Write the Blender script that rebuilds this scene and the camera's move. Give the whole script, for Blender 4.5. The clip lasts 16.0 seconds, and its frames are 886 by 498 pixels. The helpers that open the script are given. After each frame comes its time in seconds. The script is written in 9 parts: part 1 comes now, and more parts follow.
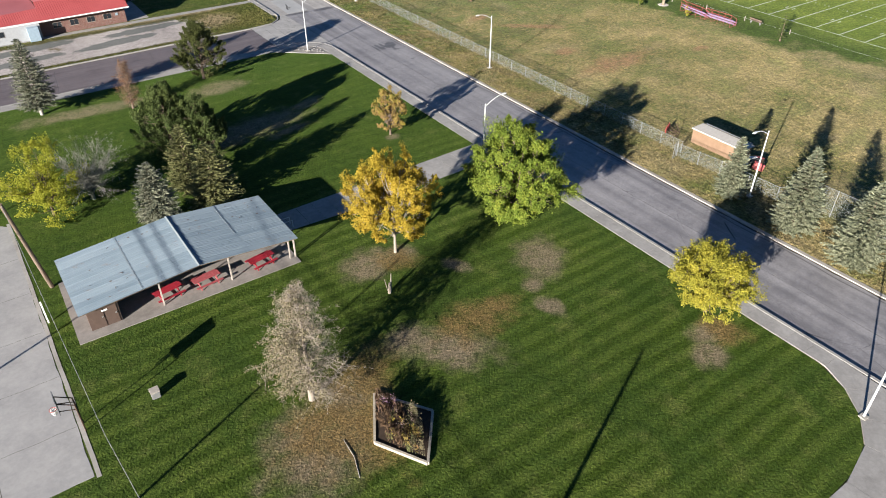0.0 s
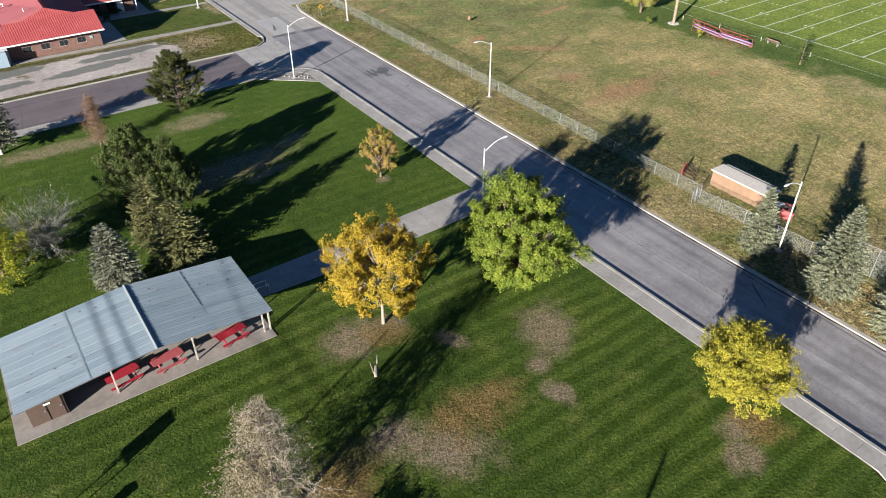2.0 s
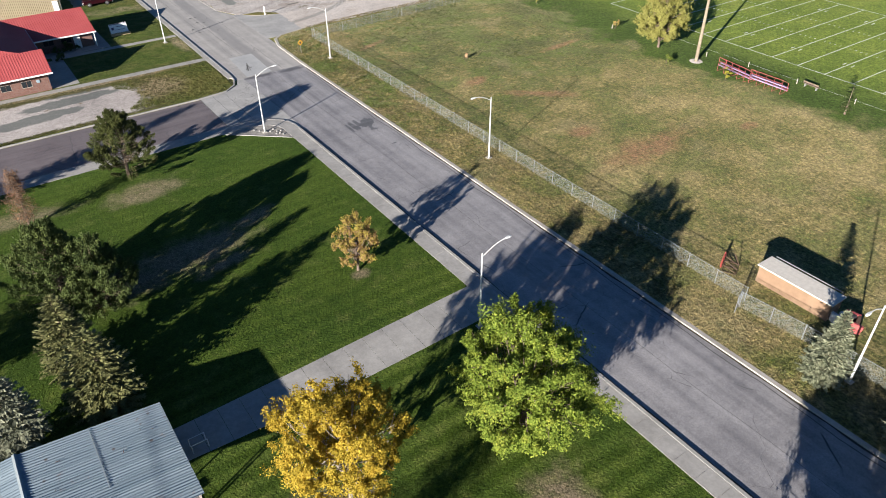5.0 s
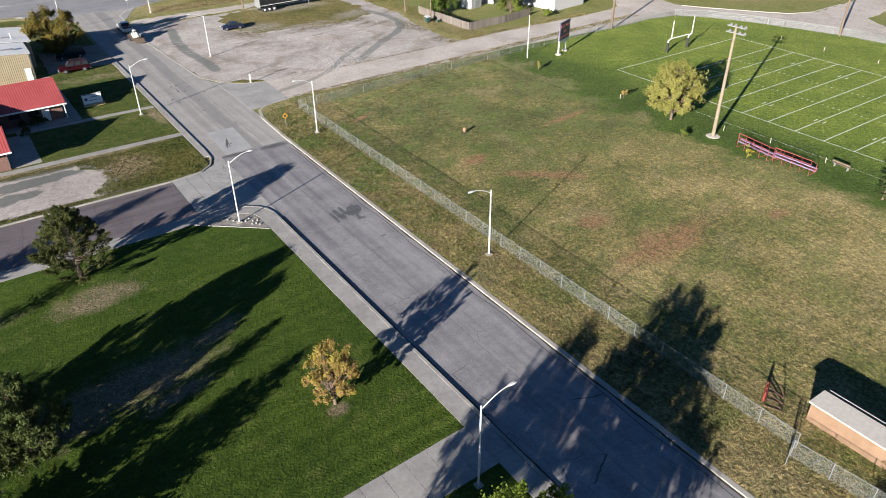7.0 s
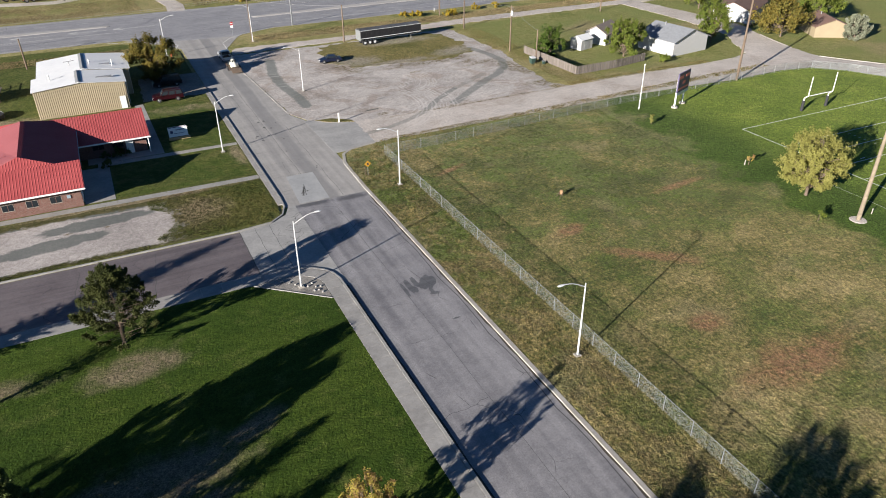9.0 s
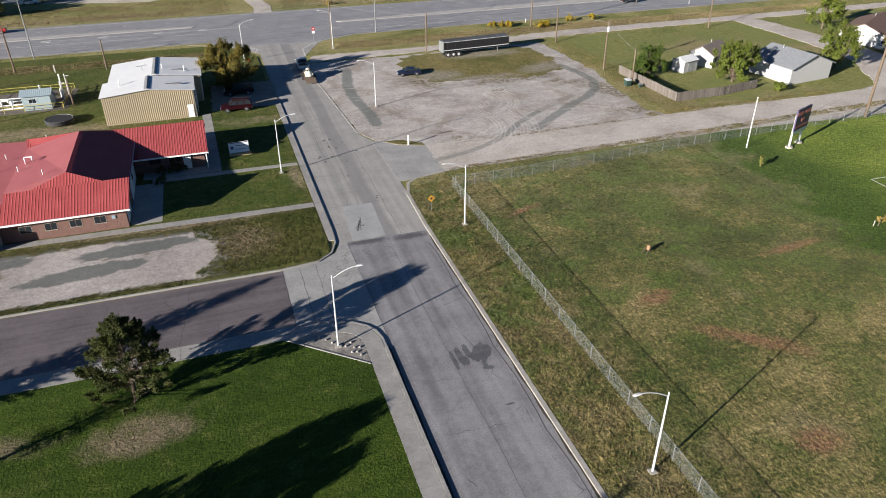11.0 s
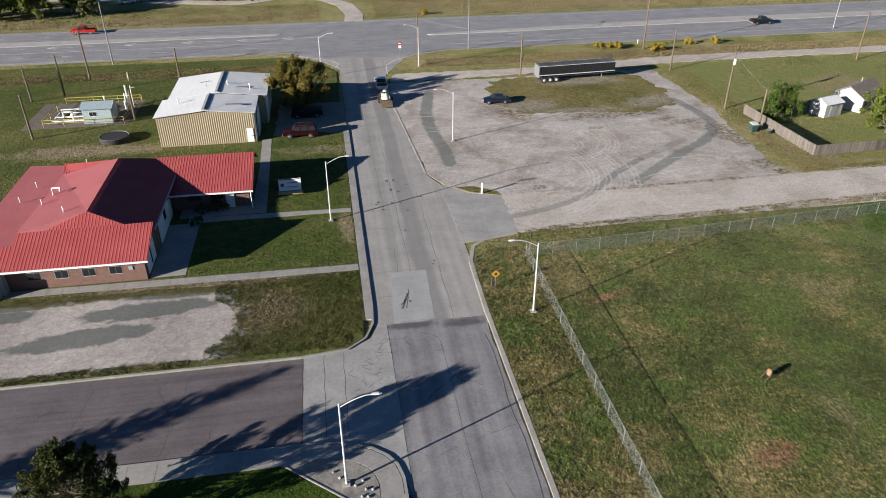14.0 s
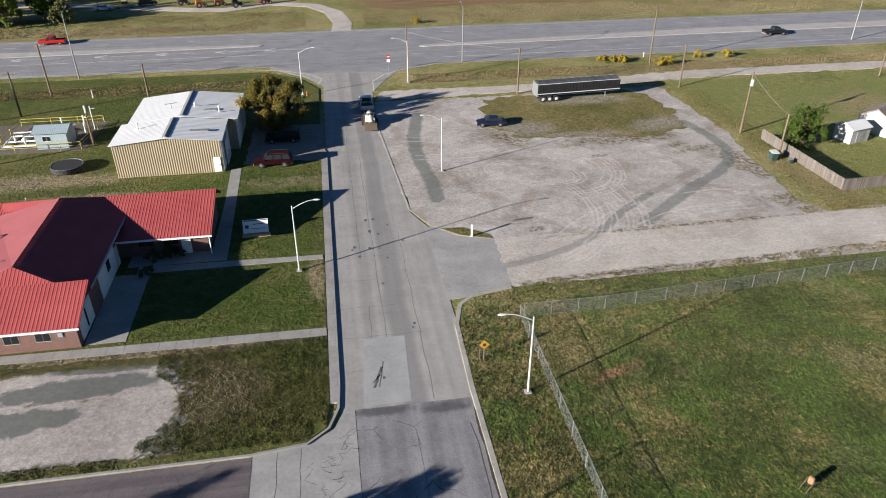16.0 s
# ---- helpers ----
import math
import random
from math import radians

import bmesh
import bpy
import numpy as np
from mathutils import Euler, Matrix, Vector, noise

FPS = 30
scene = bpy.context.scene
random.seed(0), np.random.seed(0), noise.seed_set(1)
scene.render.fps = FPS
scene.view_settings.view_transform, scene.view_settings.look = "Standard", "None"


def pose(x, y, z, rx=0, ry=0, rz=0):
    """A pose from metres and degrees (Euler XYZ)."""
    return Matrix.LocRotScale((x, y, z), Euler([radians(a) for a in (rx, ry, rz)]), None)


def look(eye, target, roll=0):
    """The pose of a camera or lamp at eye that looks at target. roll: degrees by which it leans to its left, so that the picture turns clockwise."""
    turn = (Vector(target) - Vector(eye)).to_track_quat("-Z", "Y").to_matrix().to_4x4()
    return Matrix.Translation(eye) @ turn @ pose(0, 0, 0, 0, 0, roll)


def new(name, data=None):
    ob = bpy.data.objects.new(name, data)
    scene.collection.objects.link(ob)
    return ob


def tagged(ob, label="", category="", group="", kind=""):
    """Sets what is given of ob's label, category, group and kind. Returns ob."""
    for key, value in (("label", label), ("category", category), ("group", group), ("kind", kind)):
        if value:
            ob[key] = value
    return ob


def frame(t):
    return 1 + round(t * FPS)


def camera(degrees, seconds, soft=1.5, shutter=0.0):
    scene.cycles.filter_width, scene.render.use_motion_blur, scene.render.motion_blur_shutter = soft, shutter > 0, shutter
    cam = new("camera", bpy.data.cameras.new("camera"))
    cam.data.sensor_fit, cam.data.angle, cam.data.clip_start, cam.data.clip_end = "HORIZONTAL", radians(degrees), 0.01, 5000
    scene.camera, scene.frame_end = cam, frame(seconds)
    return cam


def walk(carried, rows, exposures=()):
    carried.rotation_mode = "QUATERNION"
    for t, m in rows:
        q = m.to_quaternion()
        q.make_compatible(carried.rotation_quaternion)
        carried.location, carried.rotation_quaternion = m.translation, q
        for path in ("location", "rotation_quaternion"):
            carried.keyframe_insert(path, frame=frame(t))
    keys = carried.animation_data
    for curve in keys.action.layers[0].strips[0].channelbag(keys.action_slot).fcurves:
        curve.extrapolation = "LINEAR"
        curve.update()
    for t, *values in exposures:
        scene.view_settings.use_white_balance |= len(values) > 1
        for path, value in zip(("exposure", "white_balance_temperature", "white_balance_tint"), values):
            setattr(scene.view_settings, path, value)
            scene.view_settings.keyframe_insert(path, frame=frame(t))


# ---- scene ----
cam = camera(64.5, 16.0, soft=1.0)
METRES, EYE, TILT, LEAN, TURN = 90.064, 39.0, -0.555, 0.125, -35.3
ROWS = [
    (0.0, 0.0, 0.0, 0.0, 0.17, -35.36, -0.23),
    (0.5, 0.0009, 0.0239, 0.0017, 0.14, -35.35, -0.21),
    (1.0, 0.0024, 0.0495, 0.0033, 0.12, -35.32, -0.17),
    (1.5, 0.0042, 0.0764, 0.0046, 0.12, -35.32, -0.1),
    (2.0, 0.0061, 0.1043, 0.0052, 0.12, -35.32, -0.05),
    (2.5, 0.0082, 0.1332, 0.0056, 0.13, -35.33, 0.0),
    (3.0, 0.0099, 0.1628, 0.0064, 0.12, -35.33, 0.05),
    (3.5, 0.0119, 0.1931, 0.0082, 0.13, -35.32, 0.07),
    (4.0, 0.014, 0.224, 0.0091, 0.16, -35.35, 0.09),
    (6.5, 0.0228, 0.3832, 0.0124, 0.2, -33.32, 0.14),
    (7.0, 0.0247, 0.4156, 0.0133, 0.21, -31.81, 0.15),
    (7.5, 0.0263, 0.448, 0.0131, 0.21, -30.52, 0.14),
    (8.0, 0.029, 0.4799, 0.0134, 0.27, -29.92, 0.19),
    (8.5, 0.0284, 0.512, 0.0132, 2.0, -29.88, 0.12),
    (9.0, 0.0298, 0.5442, 0.0128, 9.03, -29.88, 0.04),
    (11.5, 0.0267, 0.7051, 0.0155, 19.01, -29.97, -0.16),
    (12.0, 0.0249, 0.7379, 0.0159, 21.62, -30.01, -0.17),
    (12.5, 0.0197, 0.7705, 0.016, 21.65, -30.04, -0.18),
    (13.0, 0.0133, 0.8022, 0.0156, 21.78, -30.06, -0.21),
    (13.5, 0.0074, 0.8335, 0.0158, 25.37, -30.06, -0.28),
    (14.0, -0.0001, 0.8655, 0.0153, 25.89, -30.06, -0.29),
    (14.5, -0.0085, 0.8969, 0.0146, 25.93, -30.06, -0.3),
    (15.0, -0.0188, 0.9279, 0.0155, 25.93, -30.13, -0.39),
    (15.5, -0.0292, 0.9588, 0.0158, 25.93, -30.16, -0.42),
    (16.0, -0.0392, 0.9898, 0.0153, 25.97, -30.15, -0.4),
]
EXPO = [(0, 1.64), (4, 1.67), (6.5, 1.60), (9, 1.36), (11.5, 1.24), (13, 1.20), (14.5, 1.20), (16, 1.32)]
walk(cam, [(t, pose(0, 0, EYE, TILT, LEAN, TURN) @ pose(METRES * x, METRES * y, METRES * z, 90 + pitch, roll, yaw)) for t, x, y, z, yaw, pitch, roll in ROWS], EXPO)

# ---------------------------------------------------------------- light
world = bpy.data.worlds.new("sky")
scene.world = world
world.use_nodes = True
wn = world.node_tree
sky = wn.nodes.new("ShaderNodeTexSky")
sky.sky_type, sky.sun_disc = "NISHITA", False
sky.ozone_density, sky.dust_density = 7.0, 0.2
sky.sun_elevation, sky.sun_rotation = radians(15), radians(246)
wn.links.new(sky.outputs[0], wn.nodes["Background"].inputs[0])
wn.nodes["Background"].inputs[1].default_value = 0.031
sun = new("sun", bpy.data.lights.new("sun", "SUN"))
sun.data.energy, sun.data.angle, sun.data.color = 5.0, radians(0.5), (1.0, 0.935, 0.86)
sun.matrix_world = look((0, 0, 90), (91.35, 40.67, 90 - 26.8))


# ---------------------------------------------------------------- material helpers
class Mat:
    """A principled material with a few node shortcuts; coordinates are world metres."""

    def __init__(self, name, rough=0.9, metal=0.0):
        self.mat = bpy.data.materials.new(name)
        self.mat.use_nodes = True
        self.nt = self.mat.node_tree
        self.bsdf = self.nt.nodes["Principled BSDF"]
        self.bsdf.inputs["Roughness"].default_value = rough
        self.bsdf.inputs["Metallic"].default_value = metal
        if rough >= 0.95:
            self.bsdf.inputs["Specular IOR Level"].default_value = 0.08
        self.geo = self.nt.nodes.new("ShaderNodeNewGeometry")
        self.pos = self.geo.outputs["Position"]

    def link(self, a, b):
        self.nt.links.new(a, b)

    def put(self, sock, v):
        if hasattr(v, "links"):
            self.link(v, sock)
        else:
            sock.default_value = v

    def noise(self, scale, detail=4, rough=0.6, dist=0.0, vec=None, stretch=None):
        n = self.nt.nodes.new("ShaderNodeTexNoise")
        n.inputs["Scale"].default_value, n.inputs["Detail"].default_value = scale, detail
        n.inputs["Roughness"].default_value, n.inputs["Distortion"].default_value = rough, dist
        v = vec or self.pos
        if stretch:
            v = self.vmath("MULTIPLY", v, stretch)
        self.link(v, n.inputs["Vector"])
        return n.outputs["Fac"]

    def voronoi(self, scale, feature="F1", vec=None, out="Distance"):
        n = self.nt.nodes.new("ShaderNodeTexVoronoi")
        n.feature = feature
        n.inputs["Scale"].default_value = scale
        self.link(vec or self.pos, n.inputs["Vector"])
        return n.outputs[out]

    def math(self, op, a, b=0.0, clamp=False):
        n = self.nt.nodes.new("ShaderNodeMath")
        n.operation, n.use_clamp = op, clamp
        self.put(n.inputs[0], a)
        self.put(n.inputs[1], b)
        return n.outputs[0]

    def vmath(self, op, a, b):
        n = self.nt.nodes.new("ShaderNodeVectorMath")
        n.operation = op
        self.put(n.inputs[0], a)
        self.put(n.inputs[1], b)
        return n.outputs["Value"] if op in ("LENGTH", "DISTANCE", "DOT_PRODUCT") else n.outputs["Vector"]

    def axis(self, k):
        n = self.nt.nodes.new("ShaderNodeSeparateXYZ")
        self.link(self.pos, n.inputs[0])
        return n.outputs[k]

    def step(self, v, lo, hi, a=0.0, b=1.0):
        n = self.nt.nodes.new("ShaderNodeMapRange")
        n.interpolation_type = "SMOOTHSTEP"
        self.put(n.inputs["Value"], v)
        n.inputs["From Min"].default_value, n.inputs["From Max"].default_value = lo, hi
        n.inputs["To Min"].default_value, n.inputs["To Max"].default_value = a, b
        return n.outputs[0]

    def mix(self, fac, a, b, kind="MIX"):
        n = self.nt.nodes.new("ShaderNodeMix")
        n.data_type, n.blend_type = "RGBA", kind
        self.put(n.inputs["Factor"], fac)
        for s, v in ((n.inputs[6], a), (n.inputs[7], b)):
            self.put(s, v if hasattr(v, "links") else (*v, 1.0))
        return n.outputs[2]

    def ramp(self, fac, stops):
        n = self.nt.nodes.new("ShaderNodeValToRGB")
        self.put(n.inputs[0], fac)
        e = n.color_ramp.elements
        while len(e) < len(stops):
            e.new(0.5)
        for k, (p, c) in zip(e, stops):
            k.position, k.color = p, (*c, 1.0)
        return n.outputs[0]

    def blob(self, x, y, rx, ry, turn=0.0, rag=0.5, wob=None):
        """1 inside an uneven oval on the ground, 0 outside."""
        n = self.nt.nodes.new("ShaderNodeMapping")
        n.vector_type = "TEXTURE"
        self.link(self.pos, n.inputs["Vector"])
        n.inputs["Location"].default_value = (x, y, 0)
        n.inputs["Rotation"].default_value = (0, 0, radians(turn))
        n.inputs["Scale"].default_value = (rx, ry, 1000)
        d = self.vmath("LENGTH", n.outputs[0], (0, 0, 0))
        d = self.math("ADD", d, self.math("MULTIPLY", self.math("SUBTRACT", wob, 0.5), rag * 3))
        return self.step(d, 1.2, 0.35)

    def blobs(self, rows, rag=0.5, scale=0.45):
        wob = self.noise(scale, 5, 0.65)
        out = None
        for r in rows:
            b = self.blob(*r, rag=rag, wob=wob)
            out = b if out is None else self.math("MAXIMUM", out, b)
        return out

    def trail(self, path, w, rag=0.5):
        """1 along an uneven band that follows a line on the ground, 0 beside it."""
        near = None
        flat = self.vmath("MULTIPLY", self.pos, (1, 1, 0))
        for (x0, y0), (x1, y1) in zip(path, path[1:]):
            p = self.vmath("SUBTRACT", flat, (x0, y0, 0))
            d = (x1 - x0, y1 - y0, 0)
            h = self.math("DIVIDE", self.vmath("DOT_PRODUCT", p, d), d[0] ** 2 + d[1] ** 2, True)
            n = self.nt.nodes.new("ShaderNodeVectorMath")
            n.operation = "SCALE"
            n.inputs[0].default_value = d
            self.link(h, n.inputs["Scale"])
            q = self.vmath("LENGTH", self.vmath("SUBTRACT", p, n.outputs[0]), (0, 0, 0))
            near = q if near is None else self.math("MINIMUM", near, q)
        near = self.math("ADD", near, self.math("MULTIPLY", self.math("SUBTRACT", self.noise(0.9, 4, 0.65), 0.5), rag * 3 * w))
        return self.step(near, w * 1.15, w * 0.65)

    def colour(self, c):
        self.put(self.bsdf.inputs["Base Color"], c if hasattr(c, "links") else (*c, 1.0))
        return self

    def bump(self, h, strength=0.5, dist=0.02):
        n = self.nt.nodes.new("ShaderNodeBump")
        n.inputs["Strength"].default_value, n.inputs["Distance"].default_value = strength, dist
        self.link(h, n.inputs["Height"])
        self.link(n.outputs[0], self.bsdf.inputs["Normal"])
        return self

    def island(self):
        return self.geo.outputs["Random Per Island"]

    def obj_random(self):
        n = self.nt.nodes.new("ShaderNodeObjectInfo")
        return n.outputs["Random"]


def plain(name, c, rough=0.6, metal=0.0, var=0.15, scale=3.0):
    """A painted or plain surface with light soiling at two scales."""
    m = Mat(name, rough, metal)
    a = m.noise(scale, 5)
    b = m.noise(scale * 14, 3)
    k = m.math("ADD", m.math("MULTIPLY", a, 0.7), m.math("MULTIPLY", b, 0.3))
    lo, hi = [max(0, v * (1 - var)) for v in c], [min(1, v * (1 + var)) for v in c]
    m.colour(m.ramp(k, [(0.3, lo), (0.7, hi)]))
    m.bump(b, 0.15, 0.004)
    return m.mat


# ---------------------------------------------------------------- ground materials
def grass_material(name, base, mow=0.0, dry=(), dry_c=((0.19, 0.15, 0.09), (0.31, 0.25, 0.17)), red=(), coarse=0.25, litter=(), hump=2.6, sheen=0.03):
    m = Mat(name, 0.95)
    big, mid, fine = m.noise(0.09, 5), m.noise(0.8, 5, 0.65), m.noise(7, 4, 0.7)
    blade = m.noise(26, 3, 0.7)
    k = m.math("ADD", m.math("MULTIPLY", big, 0.45), m.math("ADD", m.math("MULTIPLY", mid, 0.3), m.math("MULTIPLY", fine, 0.25)))
    c = m.ramp(k, base)
    if mow:
        y = m.math("ADD", m.axis(1), m.math("MULTIPLY", m.noise(0.12, 2), 1.2))
        w = m.math("SINE", m.math("MULTIPLY", y, 2 * math.pi / 1.62))
        w = m.step(w, -0.6, 0.6)
        stripe = m.math("MULTIPLY", w, m.step(mid, 0.3, 0.7, 0.45, 1.0))
        w = m.math("MULTIPLY", w, m.math("MULTIPLY", m.step(m.math("ADD", m.math("MULTIPLY", m.noise(0.09, 3), 0.6), m.math("MULTIPLY", mid, 0.4)), 0.40, 0.60, 0.35, 1.0), mow))
        w = m.mix(m.step(m.axis(1), 56, 66, 0, 0.75), w, (0.62, 0.62, 0.62))
        w = m.math("MAXIMUM", w, m.math("MULTIPLY", stripe, m.blobs([(38, 24, 11, 17, 0)], 0.4, 0.3)))
        c = m.mix(w, c, (0.46, 0.56, 0.38), "MULTIPLY")
        c = m.mix(m.step(m.noise(0.35, 5, 0.7), 0.52, 0.70, 0, 0.45), c, m.ramp(fine, [(0.35, (0.080, 0.100, 0.024)), (0.65, (0.16, 0.165, 0.050))]))
    if dry:
        d = m.blobs(dry)
        d = m.math("MULTIPLY", d, m.step(m.math("ADD", m.math("MULTIPLY", mid, 0.7), m.math("MULTIPLY", fine, 0.3)), 0.30, 0.54, 0.2, 0.95))
        c = m.mix(d, c, m.ramp(fine, [(0.35, dry_c[0]), (0.65, dry_c[1])]))
    if litter:
        q = m.math("MULTIPLY", m.blobs(litter, 0.6, 0.5), m.step(m.math("ADD", m.math("MULTIPLY", mid, 0.5), m.math("MULTIPLY", fine, 0.5)), 0.32, 0.56, 0.25, 0.95))
        c = m.mix(q, c, m.ramp(fine, [(0.35, (0.095, 0.062, 0.024)), (0.65, (0.215, 0.145, 0.06))]))
    if red:
        r = m.math("MULTIPLY", m.blobs(red, 0.8, 0.16), m.step(mid, 0.3, 0.7, 0.15, 0.9))
        c = m.mix(r, c, m.ramp(fine, [(0.35, (0.20, 0.10, 0.05)), (0.65, (0.30, 0.18, 0.09))]))
    tuft = m.noise(hump, 2, 0.55, 0.6)
    v = m.math("ADD", m.math("MULTIPLY", tuft, 0.5), m.math("ADD", m.math("MULTIPLY", fine, 0.3), m.math("MULTIPLY", blade, 0.2)))
    c = m.mix(1.0, c, m.ramp(v, [(0.36, (0.52, 0.54, 0.54)), (0.5, (0.98, 0.98, 0.98)), (0.63, (1.5, 1.46, 1.38))]), "MULTIPLY")
    m.colour(c)
    h = m.math("ADD", m.math("MULTIPLY", tuft, 1.5), m.math("ADD", m.math("MULTIPLY", fine, 0.3), m.math("MULTIPLY", blade, 0.15)))
    m.bump(h, 0.8, coarse)
    m.bsdf.inputs["Sheen Weight"].default_value = sheen
    m.bsdf.inputs["Sheen Roughness"].default_value = 0.4
    m.bsdf.inputs["Sheen Tint"].default_value = (0.26, 0.46, 0.10, 1)
    return m


LAWN = [(0.3, (0.022, 0.042, 0.008)), (0.45, (0.042, 0.070, 0.012)), (0.58, (0.074, 0.102, 0.018)), (0.75, (0.125, 0.138, 0.035))]
park_dry = [(37.6, 37.6, 2.5, 4.0, -35), (23.6, 32.8, 4.8, 2.4, -45), (21.4, 35.6, 2.4, 1.8, 30), (40.0, 20.4, 2.0, 1.6, 20), (41.8, 22.0, 1.9, 1.5, 0),
            (10.8, 31.0, 3.2, 3.4, 0), (14.5, 33.0, 3.0, 2.4, 0), (11.0, 94.8, 10.0, 1.9, -4), (27.4, 92.6, 4.6, 2.4, 8), (23.8, 45.8, 3.2, 2.6, 20),
            (27.0, 45.6, 2.0, 1.6, 0), (27.5, 78.6, 7.5, 3.2, 8), (35.0, 81.0, 3.4, 1.2, 25), (22.0, 77.3, 4.0, 3.0, 0), (30, 75.2, 3.5, 1.0, 15), (11.5, 29.5, 5.5, 3.4, 10), (39.3, 66.4, 1.0, 0.8, 0), (33.6, 32.0, 1.1, 1.6, 0), (30.6, 41.0, 1.0, 1.6, 30), (34.4, 34.8, 1.3, 1.2, 20)]
m_lawn = grass_material("mown_lawn", LAWN, 0.9, park_dry, dry_c=((0.135, 0.105, 0.068), (0.225, 0.176, 0.122)), coarse=0.065, hump=4.6, sheen=0.16, litter=[(14.0, 29.5, 3.4, 5.0, 10), (27.6, 34.2, 4.6, 2.6, 0), (16.5, 34.0, 4, 2.8, 30), (12.0, 30.5, 4.2, 3.4, 0), (43.2, 21.5, 1.8, 2.2, 0), (26.6, 44.8, 2.2, 1.8, 0)]).mat

# dry playing field: a fine mottle of straw, olive and green, greener to the north and round the pitch
m = Mat("dry_field_grass", 0.95)
X, Y = m.axis(0), m.axis(1)
fine, blade, clod = m.noise(5.0, 5, 0.72, 0.4, None, (1, 0.75, 1)), m.noise(22, 3, 0.7), m.noise(1.6, 5, 0.72, 0.3, None, (1.0, 0.6, 1))
big = m.noise(0.10, 6, 0.66)
streak = m.noise(1.1, 4, 0.7, 0.6, None, (0.45, 2.2, 1))
k = m.math("ADD", m.math("MULTIPLY", big, 0.38), m.math("ADD", m.math("MULTIPLY", m.math("ADD", m.math("MULTIPLY", clod, 0.5), m.math("MULTIPLY", streak, 0.5)), 0.36), m.math("MULTIPLY", fine, 0.26)))
k = m.math("ADD", m.math("MULTIPLY", k, 1.6), -0.30)
k = m.math("ADD", k, m.step(Y, 50, 105, 0.062, -0.005))
verge = m.math("MULTIPLY", m.step(X, 65.2, 64.2), 1.0)
k = m.math("ADD", k, m.math("MULTIPLY", m.step(X, 68, 80), m.step(Y, 82, 106, 0, -0.06)))
k = m.math("ADD", k, m.math("MULTIPLY", verge, m.step(Y, 45, 80, 0.03, 0.02)))
c = m.ramp(k, [(0.38, (0.030, 0.056, 0.010)), (0.45, (0.070, 0.094, 0.021)), (0.50, (0.135, 0.130, 0.042)), (0.56, (0.215, 0.182, 0.074)), (0.66, (0.325, 0.265, 0.125))])
weed = m.math("MULTIPLY", verge, m.step(m.math("ADD", m.math("MULTIPLY", m.noise(0.3, 5, 0.7, 0, None, (1.5, 0.4, 1)), 0.6), m.math("MULTIPLY", clod, 0.4)), 0.46, 0.6, 0, 0.7))
c = m.mix(weed, c, m.ramp(fine, [(0.36, (0.075, 0.062, 0.030)), (0.64, (0.185, 0.142, 0.075))]))
c = m.mix(m.math("MULTIPLY", m.step(m.noise(0.17, 5, 0.68), 0.47, 0.59, 0, 0.85), m.step(Y, 84, 104, 0.55, 1.0)), c, m.ramp(fine, [(0.36, (0.036, 0.078, 0.012)), (0.64, (0.095, 0.150, 0.028))]))
c = m.mix(m.step(m.noise(0.12, 4, 0.6, 0, m.vmath("ADD", m.pos, (37, 11, 0))), 0.56, 0.68, 0, 0.4), c, m.ramp(fine, [(0.36, (0.16, 0.135, 0.075)), (0.64, (0.29, 0.245, 0.14))]))
red = m.math("MULTIPLY", m.blobs([(80, 67.5, 9.5, 2.6, 3), (76.5, 75.4, 2.2, 1.6, 0), (79.5, 88, 5, 1.3, -40), (75, 96, 3, 1.1, 10), (71, 118, 3, 0.9, 20), (95, 100, 5, 0.8, 5), (95, 64.5, 2, 1, 0)], 0.8, 0.16), m.step(m.math("ADD", m.math("MULTIPLY", clod, 0.5), m.math("MULTIPLY", streak, 0.5)), 0.34, 0.56, 0.15, 0.95))
c = m.mix(red, c, m.ramp(fine, [(0.35, (0.175, 0.088, 0.048)), (0.65, (0.31, 0.172, 0.10))]))
edge = m.math("ADD", X, m.math("MULTIPLY", m.math("SUBTRACT", m.noise(0.12, 4), 0.5), 22))
edge = m.math("ADD", edge, m.step(Y, 75, 40, 0, -7))
edge = m.math("ADD", edge, m.step(Y, 100, 130, 0, -4))
gk = m.math("ADD", m.math("MULTIPLY", m.noise(0.15, 4), 0.6), m.math("MULTIPLY", m.noise(2.5, 4), 0.4))
gc = m.ramp(gk, [(0.35, (0.090, 0.150, 0.027)), (0.55, (0.150, 0.215, 0.044)), (0.7, (0.230, 0.275, 0.074))])
gc = m.mix(1.0, gc, m.ramp(m.step(X, 110, 124), [(0.0, (0.50, 0.60, 0.55)), (1.0, (1.28, 1.22, 1.0))]), "MULTIPLY")
pitch = m.step(edge, 101, 106)
c = m.mix(pitch, c, gc)
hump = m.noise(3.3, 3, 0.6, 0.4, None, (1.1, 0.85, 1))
# shade between the humps is put into the colour: dark hollows, light tops
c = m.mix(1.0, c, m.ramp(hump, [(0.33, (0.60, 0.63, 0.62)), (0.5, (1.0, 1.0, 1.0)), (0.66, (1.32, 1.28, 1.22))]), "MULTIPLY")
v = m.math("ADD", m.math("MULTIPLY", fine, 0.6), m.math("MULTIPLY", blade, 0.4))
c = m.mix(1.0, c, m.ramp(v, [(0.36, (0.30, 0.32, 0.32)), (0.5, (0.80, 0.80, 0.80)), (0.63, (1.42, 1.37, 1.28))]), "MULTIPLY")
m.colour(c)
